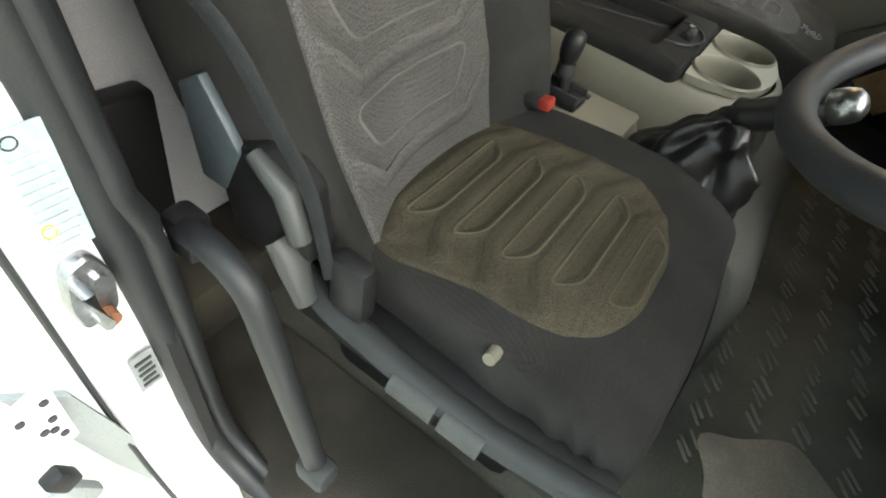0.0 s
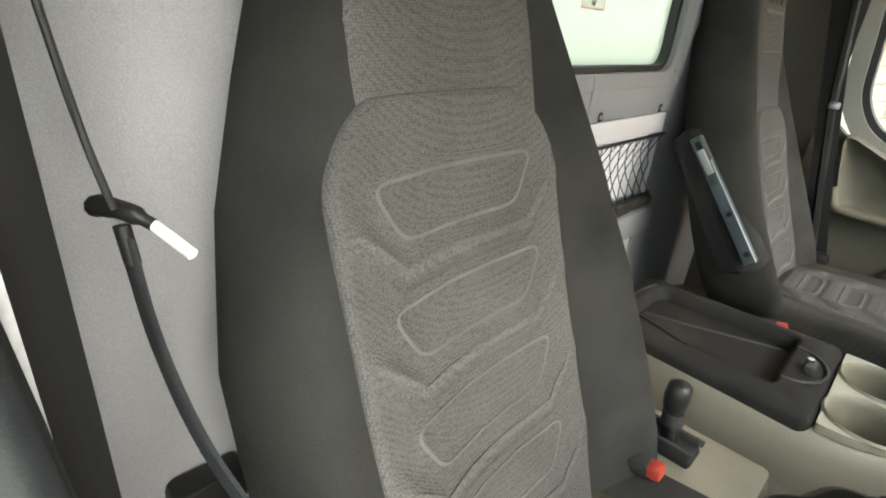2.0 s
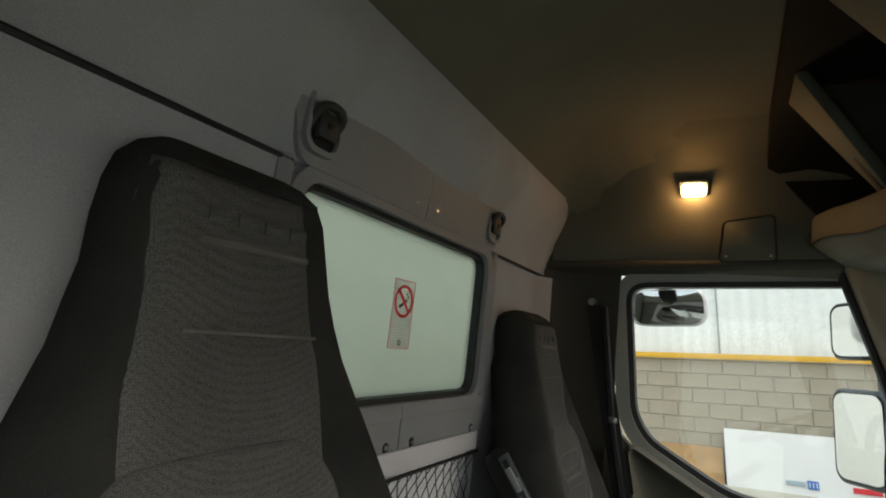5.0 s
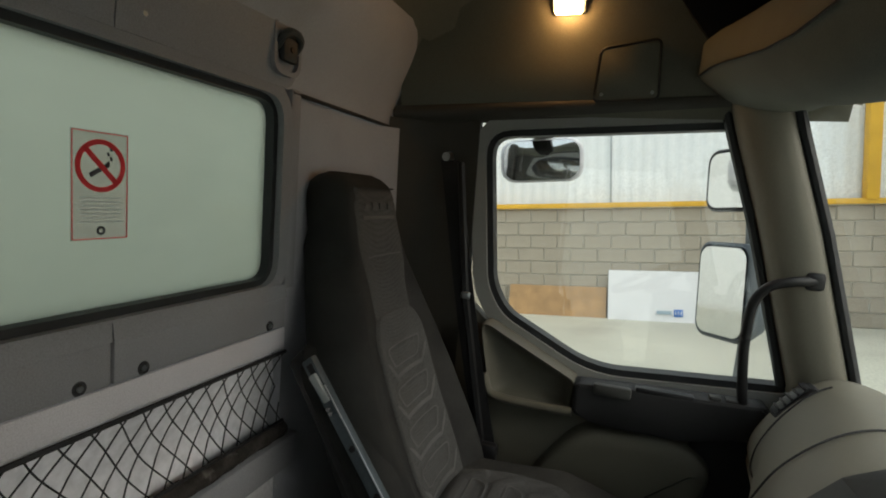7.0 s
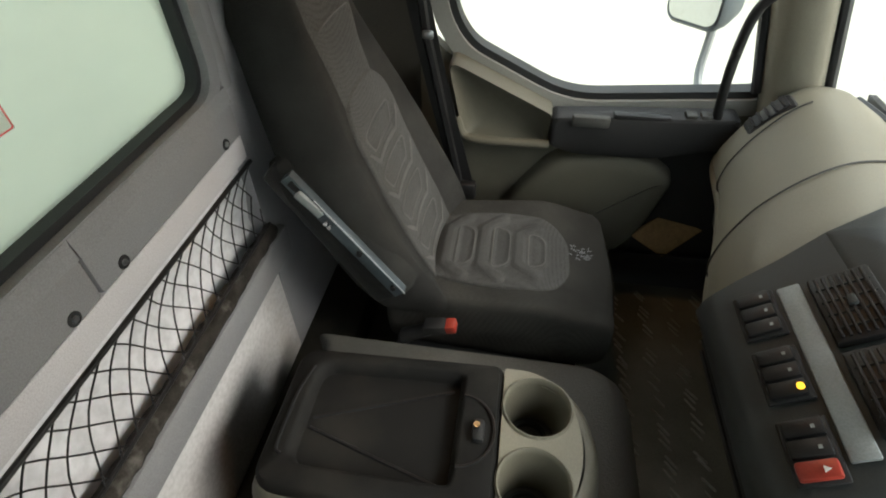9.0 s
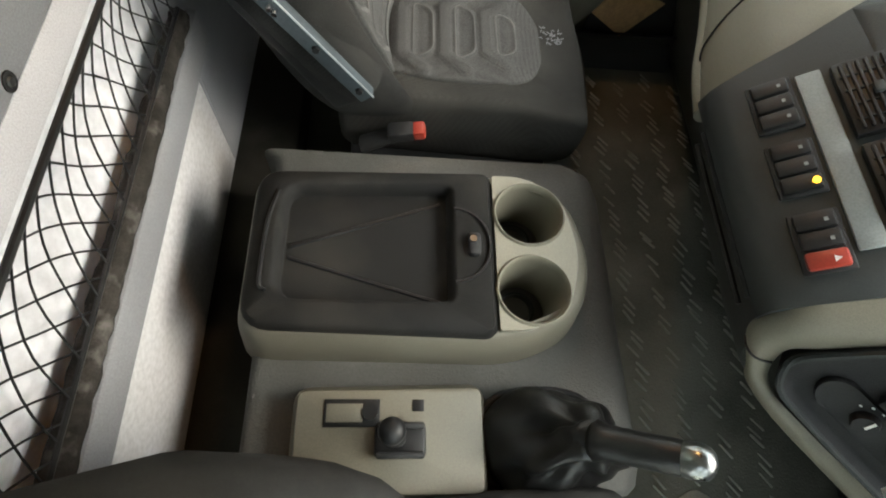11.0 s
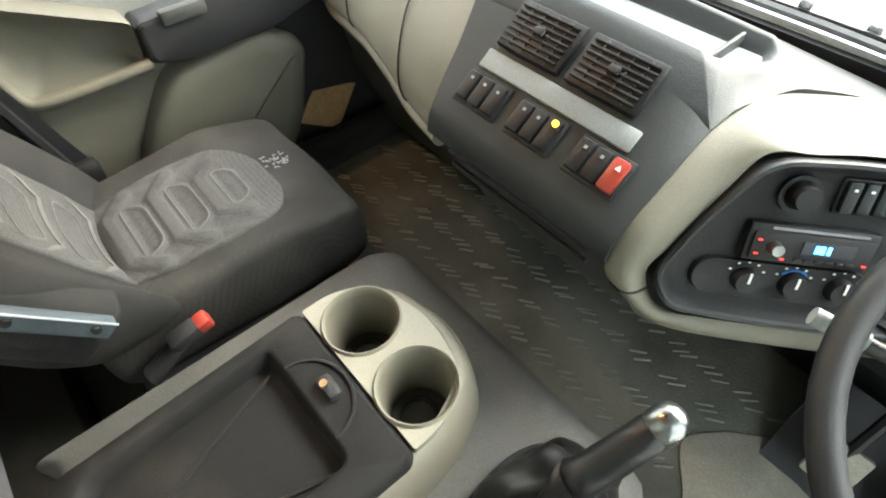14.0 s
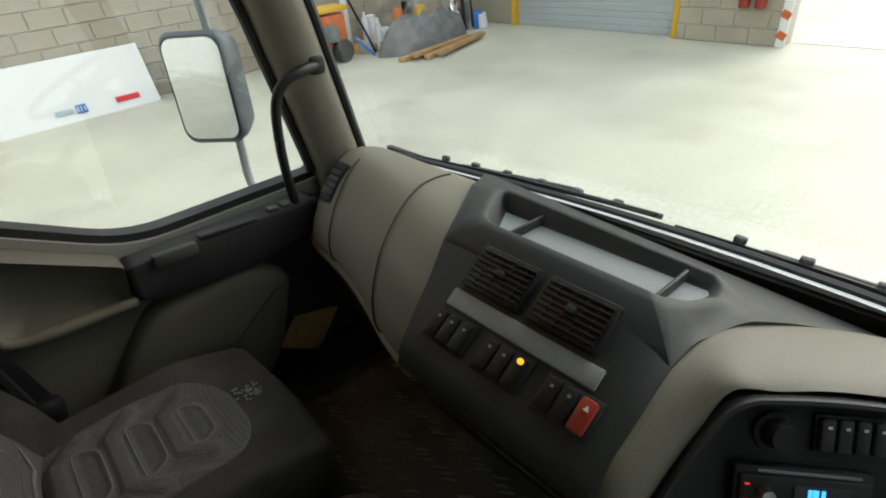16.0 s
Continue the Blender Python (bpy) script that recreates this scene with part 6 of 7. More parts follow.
def jamb_card(name, y, z, w, h, material, off, par):
    """A flat sheet on the forward face of the frame."""
    pts = [(jamb_x(zz) + off, yy, zz) for yy, zz in ((y - w / 2, z - h / 2), (y + w / 2, z - h / 2), (y + w / 2, z + h / 2), (y - w / 2, z + h / 2))]
    return part(name, plate(pts, (0.0008, 0, 0)), material, par, smooth=0)


M["pale_blue"] = mat("pale_blue_print", (0.36, 0.45, 0.50), 0.5, vary=0.05, bump=0.02)
M["rust"] = mat("rust", (0.22, 0.09, 0.04), 0.85, vary=0.3, scale=30, bump=0.3)
lab = thing("sticker", (0.30, 0.285, 0.79), "pale blue information sticker on the white door frame", "sticker", "stickers")
jamb_card("sheet", 0.2845, 0.826, 0.022, 0.074, M["pale_blue"], 0.003, lab)
for k in range(10):
    jamb_card("text_bar", 0.283 + 0.001 * (k % 3), 0.796 + 0.0058 * k, 0.013 + 0.002 * (k % 3), 0.0010, M["shutter"], 0.0042, lab)
part("round_mark", tube([(jamb_x(0.856) + 0.0045, 0.281 + 0.003 * math.cos(a), 0.857 + 0.003 * math.sin(a)) for a in np.linspace(0, 5.8, 14)], 0.0004, 5, True), M["ink"], lab)
part("green_mark", tube([(jamb_x(0.800) + 0.0045, 0.279 + 0.003 * math.cos(a), 0.806 + 0.004 * math.sin(a)) for a in np.linspace(0, 5.8, 14)], 0.0004, 5, True), M["yellow_rail"], lab)
lab = thing("sticker", (0.285, 0.291, 0.62), "small grey data label on the white door frame", "sticker", "stickers")
jamb_card("sheet", 0.291, 0.645, 0.017, 0.046, M["dash_pale"], 0.003, lab)
for k in range(5):
    jamb_card("text_bar", 0.291, 0.630 + 0.0075 * k, 0.012 - 0.002 * (k % 2), 0.0032, M["ink"], 0.0042, lab)
st = thing("door_striker", (0.295, 0.283, 0.73), "steel door striker plate bolted to the frame with rust", "striker")
sp_o = rounded([(-0.012, -0.026), (0.008, -0.022), (0.013, 0.006), (0.006, 0.026), (-0.008, 0.022), (-0.014, -0.004)], 0.006, 4)
JX = jamb_x(0.757)
part("plate", loft([[(JX + w, 0.283 + u * k, 0.757 + v * k) for u, v in sp_o] for w, k in ((0.0, 1.0), (0.007, 1.0), (0.009, 0.93))]), M["steel"], st)
part("loop", tube([(JX + 0.006, 0.277, 0.770), (JX + 0.020, 0.277, 0.770), (JX + 0.020, 0.279, 0.742), (JX + 0.006, 0.279, 0.740)], 0.0034, 8), M["steel"], st)
part("bolt", cyl((JX + 0.008, 0.287, 0.765), (JX + 0.012, 0.287, 0.765), 0.0045, 0.004, 8), M["steel"], st)
part("pin", cyl((JX + 0.006, 0.283, 0.738), (JX + 0.016, 0.283, 0.738), 0.0055, 0.005, 10), M["rust"], st, "rusty pin")
sk = thing("cab_skirt", (0.26, 0.25, 0.30), "grey-white lower cab skirt with bracket holes", "cab skirt", kind="structure")
part("skirt", slab([[(0.262 - 0.03 * k, y - 0.03 * k, z) for k in (0, 0.5, 1)] for y, z in ((0.250, 0.635), (0.262, 0.56), (0.276, 0.46), (0.300, 0.33), (0.32, 0.20))], (-0.008, 0, 0)), M["dash_pale"], sk, "", 60)
part("bracket", plate([(0.268, 0.213, 0.668), (0.268, 0.244, 0.678), (0.268, 0.240, 0.605), (0.268, 0.224, 0.600)], (0.003, 0, 0), 0.001), M["white_paint"], sk, "pale bracket plate")
for y, z in ((0.236, 0.660), (0.220, 0.655), (0.234, 0.640), (0.231, 0.628), (0.226, 0.632), (0.234, 0.618), (0.224, 0.760)):
    part("hole", cyl((0.270, y, z), (0.2725, y, z), 0.003, 0.0028, 10), M["ink"], sk)
al = thing("side_lamp", (0.27, 0.21, 0.50), "amber side marker lamp with a black plug on the lower skirt", "lamp")
part("plug", rbox((0.272, 0.214, 0.572), (0.014, 0.016, 0.024), 0.003, rot=(20, 0, 0)), M["black"], al)
part("base", rbox((0.270, 0.212, 0.535), (0.014, 0.024, 0.042), 0.005, rot=(20, 0, 0)), M["dash_pale"], al)
part("lens", rbox((0.276, 0.203, 0.520), (0.012, 0.014, 0.026), 0.005, rot=(20, 0, 0)), M["amber"], al, "amber lens")
gh2 = thing("entry_handle", (0.36, 0.34, 0.52), "black moulded grab handle inside the doorway", "grab handle")
part("bar", tube(smooth_path([(0.290, 0.345, 0.752), (0.325, 0.340, 0.764), (0.354, 0.339, 0.750), (0.367, 0.339, 0.705), (0.378, 0.340, 0.650), (0.390, 0.341, 0.595), (0.398, 0.343, 0.545)], 6), 0.0098, 12), M["rubber"], gh2, "", 70)
part("upper_mount", rbox((0.288, 0.348, 0.745), (0.026, 0.022, 0.036), 0.006), M["black"], gh2)
part("lower_mount", rbox((0.400, 0.342, 0.535), (0.032, 0.024, 0.03), 0.006), M["dash"], gh2, "grey lower mount")
solo("carpet_step", slab([[(x, y, z) for y, z in ((0.322, 0.425), (0.335, 0.432), (0.40, 0.430), (0.47, 0.428))] for x in (0.10, 0.3, 0.45, 0.6, 0.78)], (0, 0, -0.012)), M["carpet"], "worn brown carpet beside the driving seat", "carpet", "structure")
pocket = thing("belt_reel_cover", (0.09, 0.405, 0.57), "black belt reel cover on the rear trim", "cover")
part("cover", rbox((0.080, 0.412, 0.636), (0.030, 0.066, 0.160), 0.006, rot=(-4, 0, 0)), M["black"], pocket)
part("screw", cyl((0.094, 0.394, 0.686), (0.098, 0.394, 0.686), 0.0055, 0.004, 12), M["steel"], pocket)
part("badge", cyl((0.094, 0.397, 0.671), (0.097, 0.397, 0.671), 0.006, 0.005, 12), M["dash_pale"], pocket)
pocket2 = thing("blue_bracket", (0.25, 0.40, 0.72), "blue-grey metal bracket beside the driving seat", "bracket")
part("bracket", plate([(0.232, 0.394, 0.808), (0.256, 0.394, 0.824), (0.285, 0.394, 0.780), (0.262, 0.394, 0.735), (0.238, 0.394, 0.735)], (0, 0.008, 0), 0.002), M["blue_steel"], pocket2)

# driving seat side covers
trim = thing("seat_side_trim", (0.45, 0.41, 0.60), "dark plastic seat side rail with height levers", "seat trim")
part("rail", tube([(0.315, 0.412, 0.672), (0.36, 0.406, 0.664), (0.43, 0.403, 0.660), (0.51, 0.403, 0.658), (0.60, 0.412, 0.660)], 0.0125, 10, flat=0.8), M["dash"], trim)
part("rail_base", rbox((0.45, 0.425, 0.635), (0.30, 0.03, 0.05), 0.008), M["black"], trim)
for x0, x1 in ((0.428, 0.468), (0.474, 0.508)):
    part("lever", tube([(x0, 0.396, 0.655), (x1, 0.396, 0.655)], 0.0120, 10, flat=0.95), M["lever"], trim, "pale grey lever")
part("hinge_cover", plate([(0.250, 0.396, 0.772), (0.300, 0.396, 0.792), (0.335, 0.396, 0.772), (0.342, 0.396, 0.715), (0.325, 0.396, 0.690), (0.262, 0.396, 0.690)], (0, 0.03, 0), 0.006), M["black"], trim)
part("recliner", tube([(0.300, 0.394, 0.790), (0.328, 0.393, 0.776), (0.340, 0.392, 0.742)], [0.006, 0.009, 0.008], 10), M["lever"], trim, "pale grey hinge edge")
part("pull_lever", tube([(0.318, 0.391, 0.728), (0.334, 0.390, 0.712), (0.346, 0.389, 0.682)], [0.010, 0.0125, 0.009], 12, flat=0.7), M["lever"], trim, "pale grey recline lever")
part("bellows", rbox((0.370, 0.412, 0.700), (0.036, 0.02, 0.060), 0.008), M["black"], trim)
b2 = thing("hanging_belt", (0.3, 0.38, 0.72), "black seat belt hanging beside the driving seat with a toggle", "strap")
part("strap", tube(smooth_path([(0.20, 0.328, 1.42), (0.20, 0.337, 1.21), (0.20, 0.347, 1.11), (0.20, 0.353, 1.055), (0.205, 0.358, 1.02)], 6), 0.0017, 8), M["rubber"], b2)
part("webbing", slab([[p + Vector((-0.0036, -0.0012, -0.0025)), p, p + Vector((0.0036, 0.0012, 0.0025))] for p in smooth_path([(0.206, 0.359, 1.005), (0.219, 0.361, 0.955), (0.256, 0.364, 0.916), (0.312, 0.373, 0.884), (0.333, 0.386, 0.828), (0.346, 0.395, 0.785), (0.356, 0.402, 0.705)], 6)], (0.001, 0.002, 0)), M["belt_web"], b2, "grey-black webbing", 60)
part("toggle", tube(smooth_path([(0.178, 0.356, 1.012), (0.186, 0.358, 1.016), (0.205, 0.364, 1.017), (0.214, 0.370, 1.013)], 4), [0.003, 0.0045] + [0.0052] * 4 + [0.0045] * 4 + [0.003] * 3, 10), M["black"], b2)
part("white_tag", tube([(0.214, 0.370, 1.013), (0.235, 0.377, 1.005)], 0.0027, 10), M["paper"], b2, "white plastic tag")
part("knuckle", tube([(0.204, 0.360, 1.012), (0.207, 0.361, 0.994)], 0.0036, 10), M["black"], b2)
# floor tread
tread = thing("floor_tread", (0.80, 1.05, FLOOR), "raised dashes of the dark rubber floor mat", "floor tread", kind="structure")
base_rib = to_mesh("tread_rib", rbox((0, 0, 0), (0.030, 0.0042, 0.008), 0.002, 1), M["tread"], (0, 0, 0))
for i in range(5):
    for j in range(16):
        for k in range(3):
            x, y = 0.70 + 0.062 * i + 0.004 * k, 0.66 + 0.060 * j + 0.0135 * k + (0.030 if i % 2 else 0)
            if rnd.random() < 0.12 or x > 0.96 or math.hypot(x - 0.815, y - 0.66) < 0.11:
                continue
            ob = new("tread_rib", base_rib)
            ob.parent = tread
            ob.matrix_basis = Matrix.Translation((Vector((x + rnd.uniform(-0.004, 0.004), y + rnd.uniform(-0.003, 0.003), FLOOR + rnd.uniform(-0.002, 0.001))) - ORG[tread.name]) * U) @ Matrix.Rotation(radians(-52 + rnd.uniform(-6, 6)), 4, "Z")
# worn patch; light from the open doorway is painted into its pale colour
pad_edge = [(0.815 + (0.095 + 0.012 * math.sin(3 * a) + 0.006 * math.sin(7 * a + 1)) * math.cos(a), 0.660 + (0.095 + 0.012 * math.sin(4 * a + 2)) * math.sin(a), FLOOR + 0.001) for a in [2 * math.pi * k / 48 for k in range(48)]]
solo("heel_pad", plate(pad_edge, (0, 0, 0.003), 0.001), M["heel"], "worn patch of floor mat below the steering wheel, paler for doorway light", "floor mat", "structure")

# ---- outside the cab ----
STAND[0] = Matrix.Identity(3)
GROUND = -0.24
solo("ground", slab([[(x, y, GROUND) for y in (-60, -12, 0, 6, 13, 60)] for x in (-60, -12, 0, 8, 16, 60)], (0, 0, -0.05)), M["concrete"], "pale dusty concrete hall floor", "floor", "structure")
box = solo("box_body", rbox((-1.75, 1.0, 0.88), (2.8, 1.40, 2.24), 0.01), M["white_paint"], "white box body behind the cab, down to the floor", "box body")
WY = 7.6


def block_wall(name, x0, x1, y, z0, z1, label):
    return solo(name, rbox(((x0 + x1) / 2, y + 0.1, (z0 + z1) / 2), (x1 - x0, 0.19, z1 - z0), 0), M["mortar"], label, "wall", "structure", smooth=0)


bw = block_wall("wall_north", -9, 6.9, WY, GROUND, GROUND + 1.40, "grey concrete block wall of the hall")
rnd = random.Random(5)
rest = []
count = 0
me = to_mesh("block", rbox((0, 0, 0), (0.334, 0.02, 0.163), 0.006, 1), M["block"], (0, 0, 0), 0)
for r in range(8):
    z = GROUND + 0.087 + 0.174 * r
    for c in range(46):
        x = -8.8 + 0.345 * c + (0.1725 if r % 2 else 0)
        if x > 6.7:
            continue
        if -2.2 < x < 6.6 and count < 290:
            ob = new("block", me)
            ob.parent = bw
            ob.location = (Vector((x, WY - 0.002 + rnd.uniform(-0.003, 0.002), z)) - ORG[bw.name]) * U
            count += 1
        else:
            rest.append((x, WY + rnd.uniform(-0.003, 0.002), z))
bms = bmesh.new()
for p in rest:
    vs = [bms.verts.new((p[0] + 0.167 * a, p[1] - 0.008, p[2] + 0.0815 * b)) for a, b in ((-1, -1), (1, -1), (1, 1), (-1, 1))]
    vb = [bms.verts.new((v.co.x, p[1] + 0.01, v.co.z)) for v in vs]
    bms.faces.new(vs)
    for i in range(4):
        bms.faces.new((vs[i], vb[i], vb[(i + 1) % 4], vs[(i + 1) % 4]))
ob = part("far_blocks", bms, M["block"], bw, "", 0)
ob["kind"] = "stuff"
# corrugated cladding above, with a yellow rail
rows = []
xs = np.arange(-9, 6.95, 0.035)
for z in (GROUND + 1.40, GROUND + 5.5):
    rows.append([(x, WY + 0.10 + (0.006 if int(round(x / 0.035)) % 4 < 2 else 0), z) for x in xs])
solo("wall_cladding", slab(rows, (0, 0.02, 0)), M["cladding"], "white ribbed metal cladding above the block wall", "cladding", "structure", smooth=0)
solo("trim_rail_yellow", rbox((-1.05, WY - 0.02, GROUND + 1.435), (15.9, 0.10, 0.065), 0.005), M["yellow_rail"], "yellow painted rail on the hall wall", "rail", "structure")
for x in (-1.45, 3.24, 6.2):
    solo("steel_column", rbox((x, WY - 0.01, GROUND + 3.45), (0.12, 0.15, 4.0), 0.01), M["yellow_rail"], "yellow painted steel column", "column", "structure")
solo("cladding_rail", rbox((-1.05, WY + 0.04, GROUND + 3.0), (15.9, 0.08, 0.10), 0.01), M["shutter"], "grey steel sheeting rail", "rail", "structure")
solo("cladding_joint", rbox((0.50, WY + 0.09, GROUND + 3.4), (0.02, 0.02, 3.9), 0.002), M["shutter"], "grey joint strip in the cladding", "trim", "structure")

# behind the camera: an unseen wall, added to shape light at the doorway
solo("added_wall_south", rbox((-1.0, -4.0, GROUND + 2.2), (16.0, 0.2, 4.4), 0), M["cladding"], "unseen white wall, added to shape the light at the doorway", "wall", "structure", smooth=0)
solo("yard", slab([[(x, y, GROUND + 0.006) for y in (-30, 0, 2.55)] for x in (7.1, 20, 60)], (0, 0, -0.004)), M["yard"], "concrete yard beyond the gateway, sunlight painted into its colour", "ground", "structure")

# added so that the door mirrors reflect something pale
solo("added_wall_west", rbox((-9.1, 1.8, GROUND + 2.2), (0.2, 11.6, 4.4), 0), M["cladding"], "white end wall, added for a pale reflection in the mirrors", "wall", "structure", smooth=0)

# far wall with the roller shutter and the open gate
FX = 6.95
solo("wall_east", rbox((FX + 0.1, 6.92, GROUND + 2.7), (0.2, 1.36, 5.4), 0.01), M["block"], "grey block wall beside the shutter", "wall", "structure")
sh = thing("roller_shutter", (FX, 5.0, GROUND), "closed grey roller shutter door", "shutter")
for k in range(40):
    part("slat", rbox((FX + 0.06, 5.02, GROUND + 0.042 + 0.084 * k), (0.03, 2.40, 0.081), 0.008, 1), M["shutter"], sh)
for y in (3.78, 6.25):
    solo("yellow_post", rbox((FX - 0.02, y, GROUND + 1.7), (0.09, 0.07, 3.4), 0.01), M["yellow_rail"], "yellow door guide post", "post", "structure")
pier = solo("pier", rbox((FX + 0.05, 3.165, GROUND + 2.7), (0.26, 1.14, 5.4), 0.01), M["mortar"], "block pier beside the open gateway", "pier", "structure")
for r in range(14):
    for c in range(4):
        y = 2.595 + (c + 0.5) * 0.345 - (0.1725 if r % 2 else 0)
        y0, y1 = max(y - 0.167, 2.598), min(y + 0.167, 3.732)
        if y1 - y0 > 0.05:
            part("block", rbox((FX - 0.083, (y0 + y1) / 2, GROUND + 0.087 + 0.174 * r), (0.02, y1 - y0, 0.163), 0.005, 1), M["block"], pier)
solo("pier_guard", rbox((FX - 0.095, 2.62, GROUND + 0.75), (0.03, 0.09, 1.5), 0.005), M["paper"], "white and orange corner guard", "guard", "structure")
for k in range(7):
    solo("hazard_stripe", rbox((FX - 0.112, 2.62, GROUND + 0.12 + 0.20 * k), (0.006, 0.09, 0.07), 0, rot=(25, 0, 0)), M["orange"], "orange warning stripe on the guard", "stripe", group="warning stripes")
for y in (3.02, 2.86):
    ex = thing("fire_extinguisher", (FX - 0.15, y, GROUND + 0.36), "red fire extinguisher on the pier", "fire extinguisher", "extinguishers")
    part("bottle", loft([[(FX - 0.17 + r * math.cos(2 * math.pi * k / 14), y + r * math.sin(2 * math.pi * k / 14), GROUND + z) for k in range(14)] for r, z in ((0.05, 0.38), (0.056, 0.40), (0.056, 0.68), (0.04, 0.73), (0.016, 0.76))]), M["red"], ex)
    part("valve", rbox((FX - 0.17, y, GROUND + 0.78), (0.04, 0.025, 0.04), 0.008), M["black"], ex)
solo("pier_notice", rbox((FX - 0.10, 2.94, GROUND + 1.02), (0.01, 0.11, 0.15), 0.003), M["yellow_rail"], "yellow safety notice on the pier", "sign")

# boards leaning on the block wall
bd = thing("white_board", (1.28, WY - 0.2, GROUND), "large white sign board leaning on the wall", "board")
part("sheet", plate([(0.485, WY - 0.24, GROUND), (2.07, WY - 0.24, GROUND), (2.07, WY - 0.05, GROUND + 0.60), (0.485, WY - 0.05, GROUND + 0.60)], (0, 0.02, 0.0)), M["paper"], bd, smooth=0)
for x, w, h, m in ((1.14, 0.17, 0.045, "pale_blue"), (1.30, 0.10, 0.085, "blue"), (1.76, 0.24, 0.055, "sign_red")):
    part("logo_bar", rbox((x, WY - 0.218, GROUND + 0.11), (w, 0.010, h), 0.002, rot=(-17, 0, 0)), M[m], bd)
for k in range(3):
    part("logo_bar", rbox((1.268 + 0.032 * k, WY - 0.2245, GROUND + 0.11), (0.008, 0.010, 0.05), 0.001, rot=(-17, 0, 0)), M["paper"], bd)
bd = thing("wooden_board", (-0.2, WY - 0.2, GROUND), "brown chipboard sheet leaning on the wall", "board")
part("sheet", plate([(-0.80, WY - 0.20, GROUND), (0.462, WY - 0.20, GROUND), (0.462, WY - 0.04, GROUND + 0.37), (-0.80, WY - 0.04, GROUND + 0.37)], (0, 0.02, 0)), M["board_wood"], bd, smooth=0)

# clutter in the far corner
rnd = random.Random(11)
mach = thing("orange_machine", (3.95, WY - 0.6, GROUND), "orange wheeled machine with yellow top rail", "machine")
part("body", loft([[(3.55 + a * 0.80, y, GROUND + z) for a, z in ((0, 0.20), (0.04, 0.52), (0.12, 0.56), (1.0, 0.56), (1.0, 0.16), (0.5, 0.14))] for y in (WY - 0.75, WY - 0.70, WY - 0.42, WY - 0.38)]), M["orange"], mach)
part("top_rail", rbox((4.02, WY - 0.58, GROUND + 0.62), (0.80, 0.36, 0.06), 0.015), M["yellow_rail"], mach)
for x in (3.62, 4.22):
    part("wheel", cyl((x, WY - 0.84, GROUND + 0.14), (x, WY - 0.76, GROUND + 0.14), 0.14, 0.14, 18), M["tyre"], mach)
part("engine", rbox((4.05, WY - 0.80, GROUND + 0.36), (0.26, 0.12, 0.20), 0.03), M["tarp"], mach)
part("grille", rbox((3.78, WY - 0.765, GROUND + 0.38), (0.20, 0.02, 0.16), 0.01), M["black"], mach)
part("tow_bar", tube([(3.58, WY - 0.6, GROUND + 0.2), (3.36, WY - 0.62, GROUND + 0.16), (3.30, WY - 0.62, GROUND + 0.06)], 0.02, 8), M["tarp"], mach)
dr = thing("blue_drum", (2.42, WY - 0.4, GROUND), "blue plastic drum on the hall floor", "drum")
part("body", loft([[(2.42 + r * math.cos(2 * math.pi * k / 20), WY - 0.4 + r * math.sin(2 * math.pi * k / 20), GROUND + z) for k in range(20)] for r, z in ((0.12, 0), (0.14, 0.03), (0.14, 0.20), (0.15, 0.22), (0.14, 0.24), (0.14, 0.45), (0.10, 0.50), (0.04, 0.51))]), M["blue"], dr)
for k, (x, dy, h, m) in enumerate(((3.62, 0.30, 0.92, "white_paint"), (3.98, 0.28, 0.90, "paper"), (4.62, 0.35, 0.80, "white_paint"), (4.75, 0.6, 0.50, "white_paint"), (4.85, 0.75, 0.42, "paper"))):
    cn = thing("bottle", (x, WY - dy, GROUND), "pale plastic bottle standing among the stored parts", "bottle", "bottles")
    part("body", loft([[(x + r * math.cos(2 * math.pi * j / 12), WY - dy + r * math.sin(2 * math.pi * j / 12), GROUND + z) for j in range(12)] for r, z in ((0.04, 0), (0.045, 0.02), (0.045, h - 0.12), (0.02, h - 0.05), (0.015, h))]), M[m], cn)
HEAP = ("tarp", "board_wood", "black", "paper", "orange", "shutter", "white_paint", "tarp", "black", "blue", "yellow_rail")
for k in range(70):
    x = rnd.uniform(4.5, 6.6)
    y = WY - rnd.uniform(0.15, 1.0)
    sx, sy, sz = rnd.uniform(0.06, 0.34), rnd.uniform(0.06, 0.3), rnd.uniform(0.05, 0.30)
    if k % 3 == 0:
        bm = cyl((x, y, GROUND + 0.005), (x + rnd.uniform(-0.04, 0.04), y, GROUND + sz * 1.6), sx * 0.3, sx * 0.24, 14)
    elif k % 3 == 1:
        bm = rbox((x, y, GROUND + sz / 2), (sx, sy, sz), 0.02, 2, rot=(0, 0, rnd.uniform(0, 90)))
    else:
        a = rnd.uniform(0, 3)
        bm = tube([(x, y, GROUND + 0.02), (x + 0.1 * math.cos(a), y + 0.03, GROUND + sz), (x + 0.3 * math.cos(a), y + 0.1 * math.sin(a), GROUND + sz * 2.4)], 0.016, 7)
    solo("heap_item", bm, M[HEAP[k % 11]], "stored workshop part lying in the hall corner", "workshop part", group="heap")
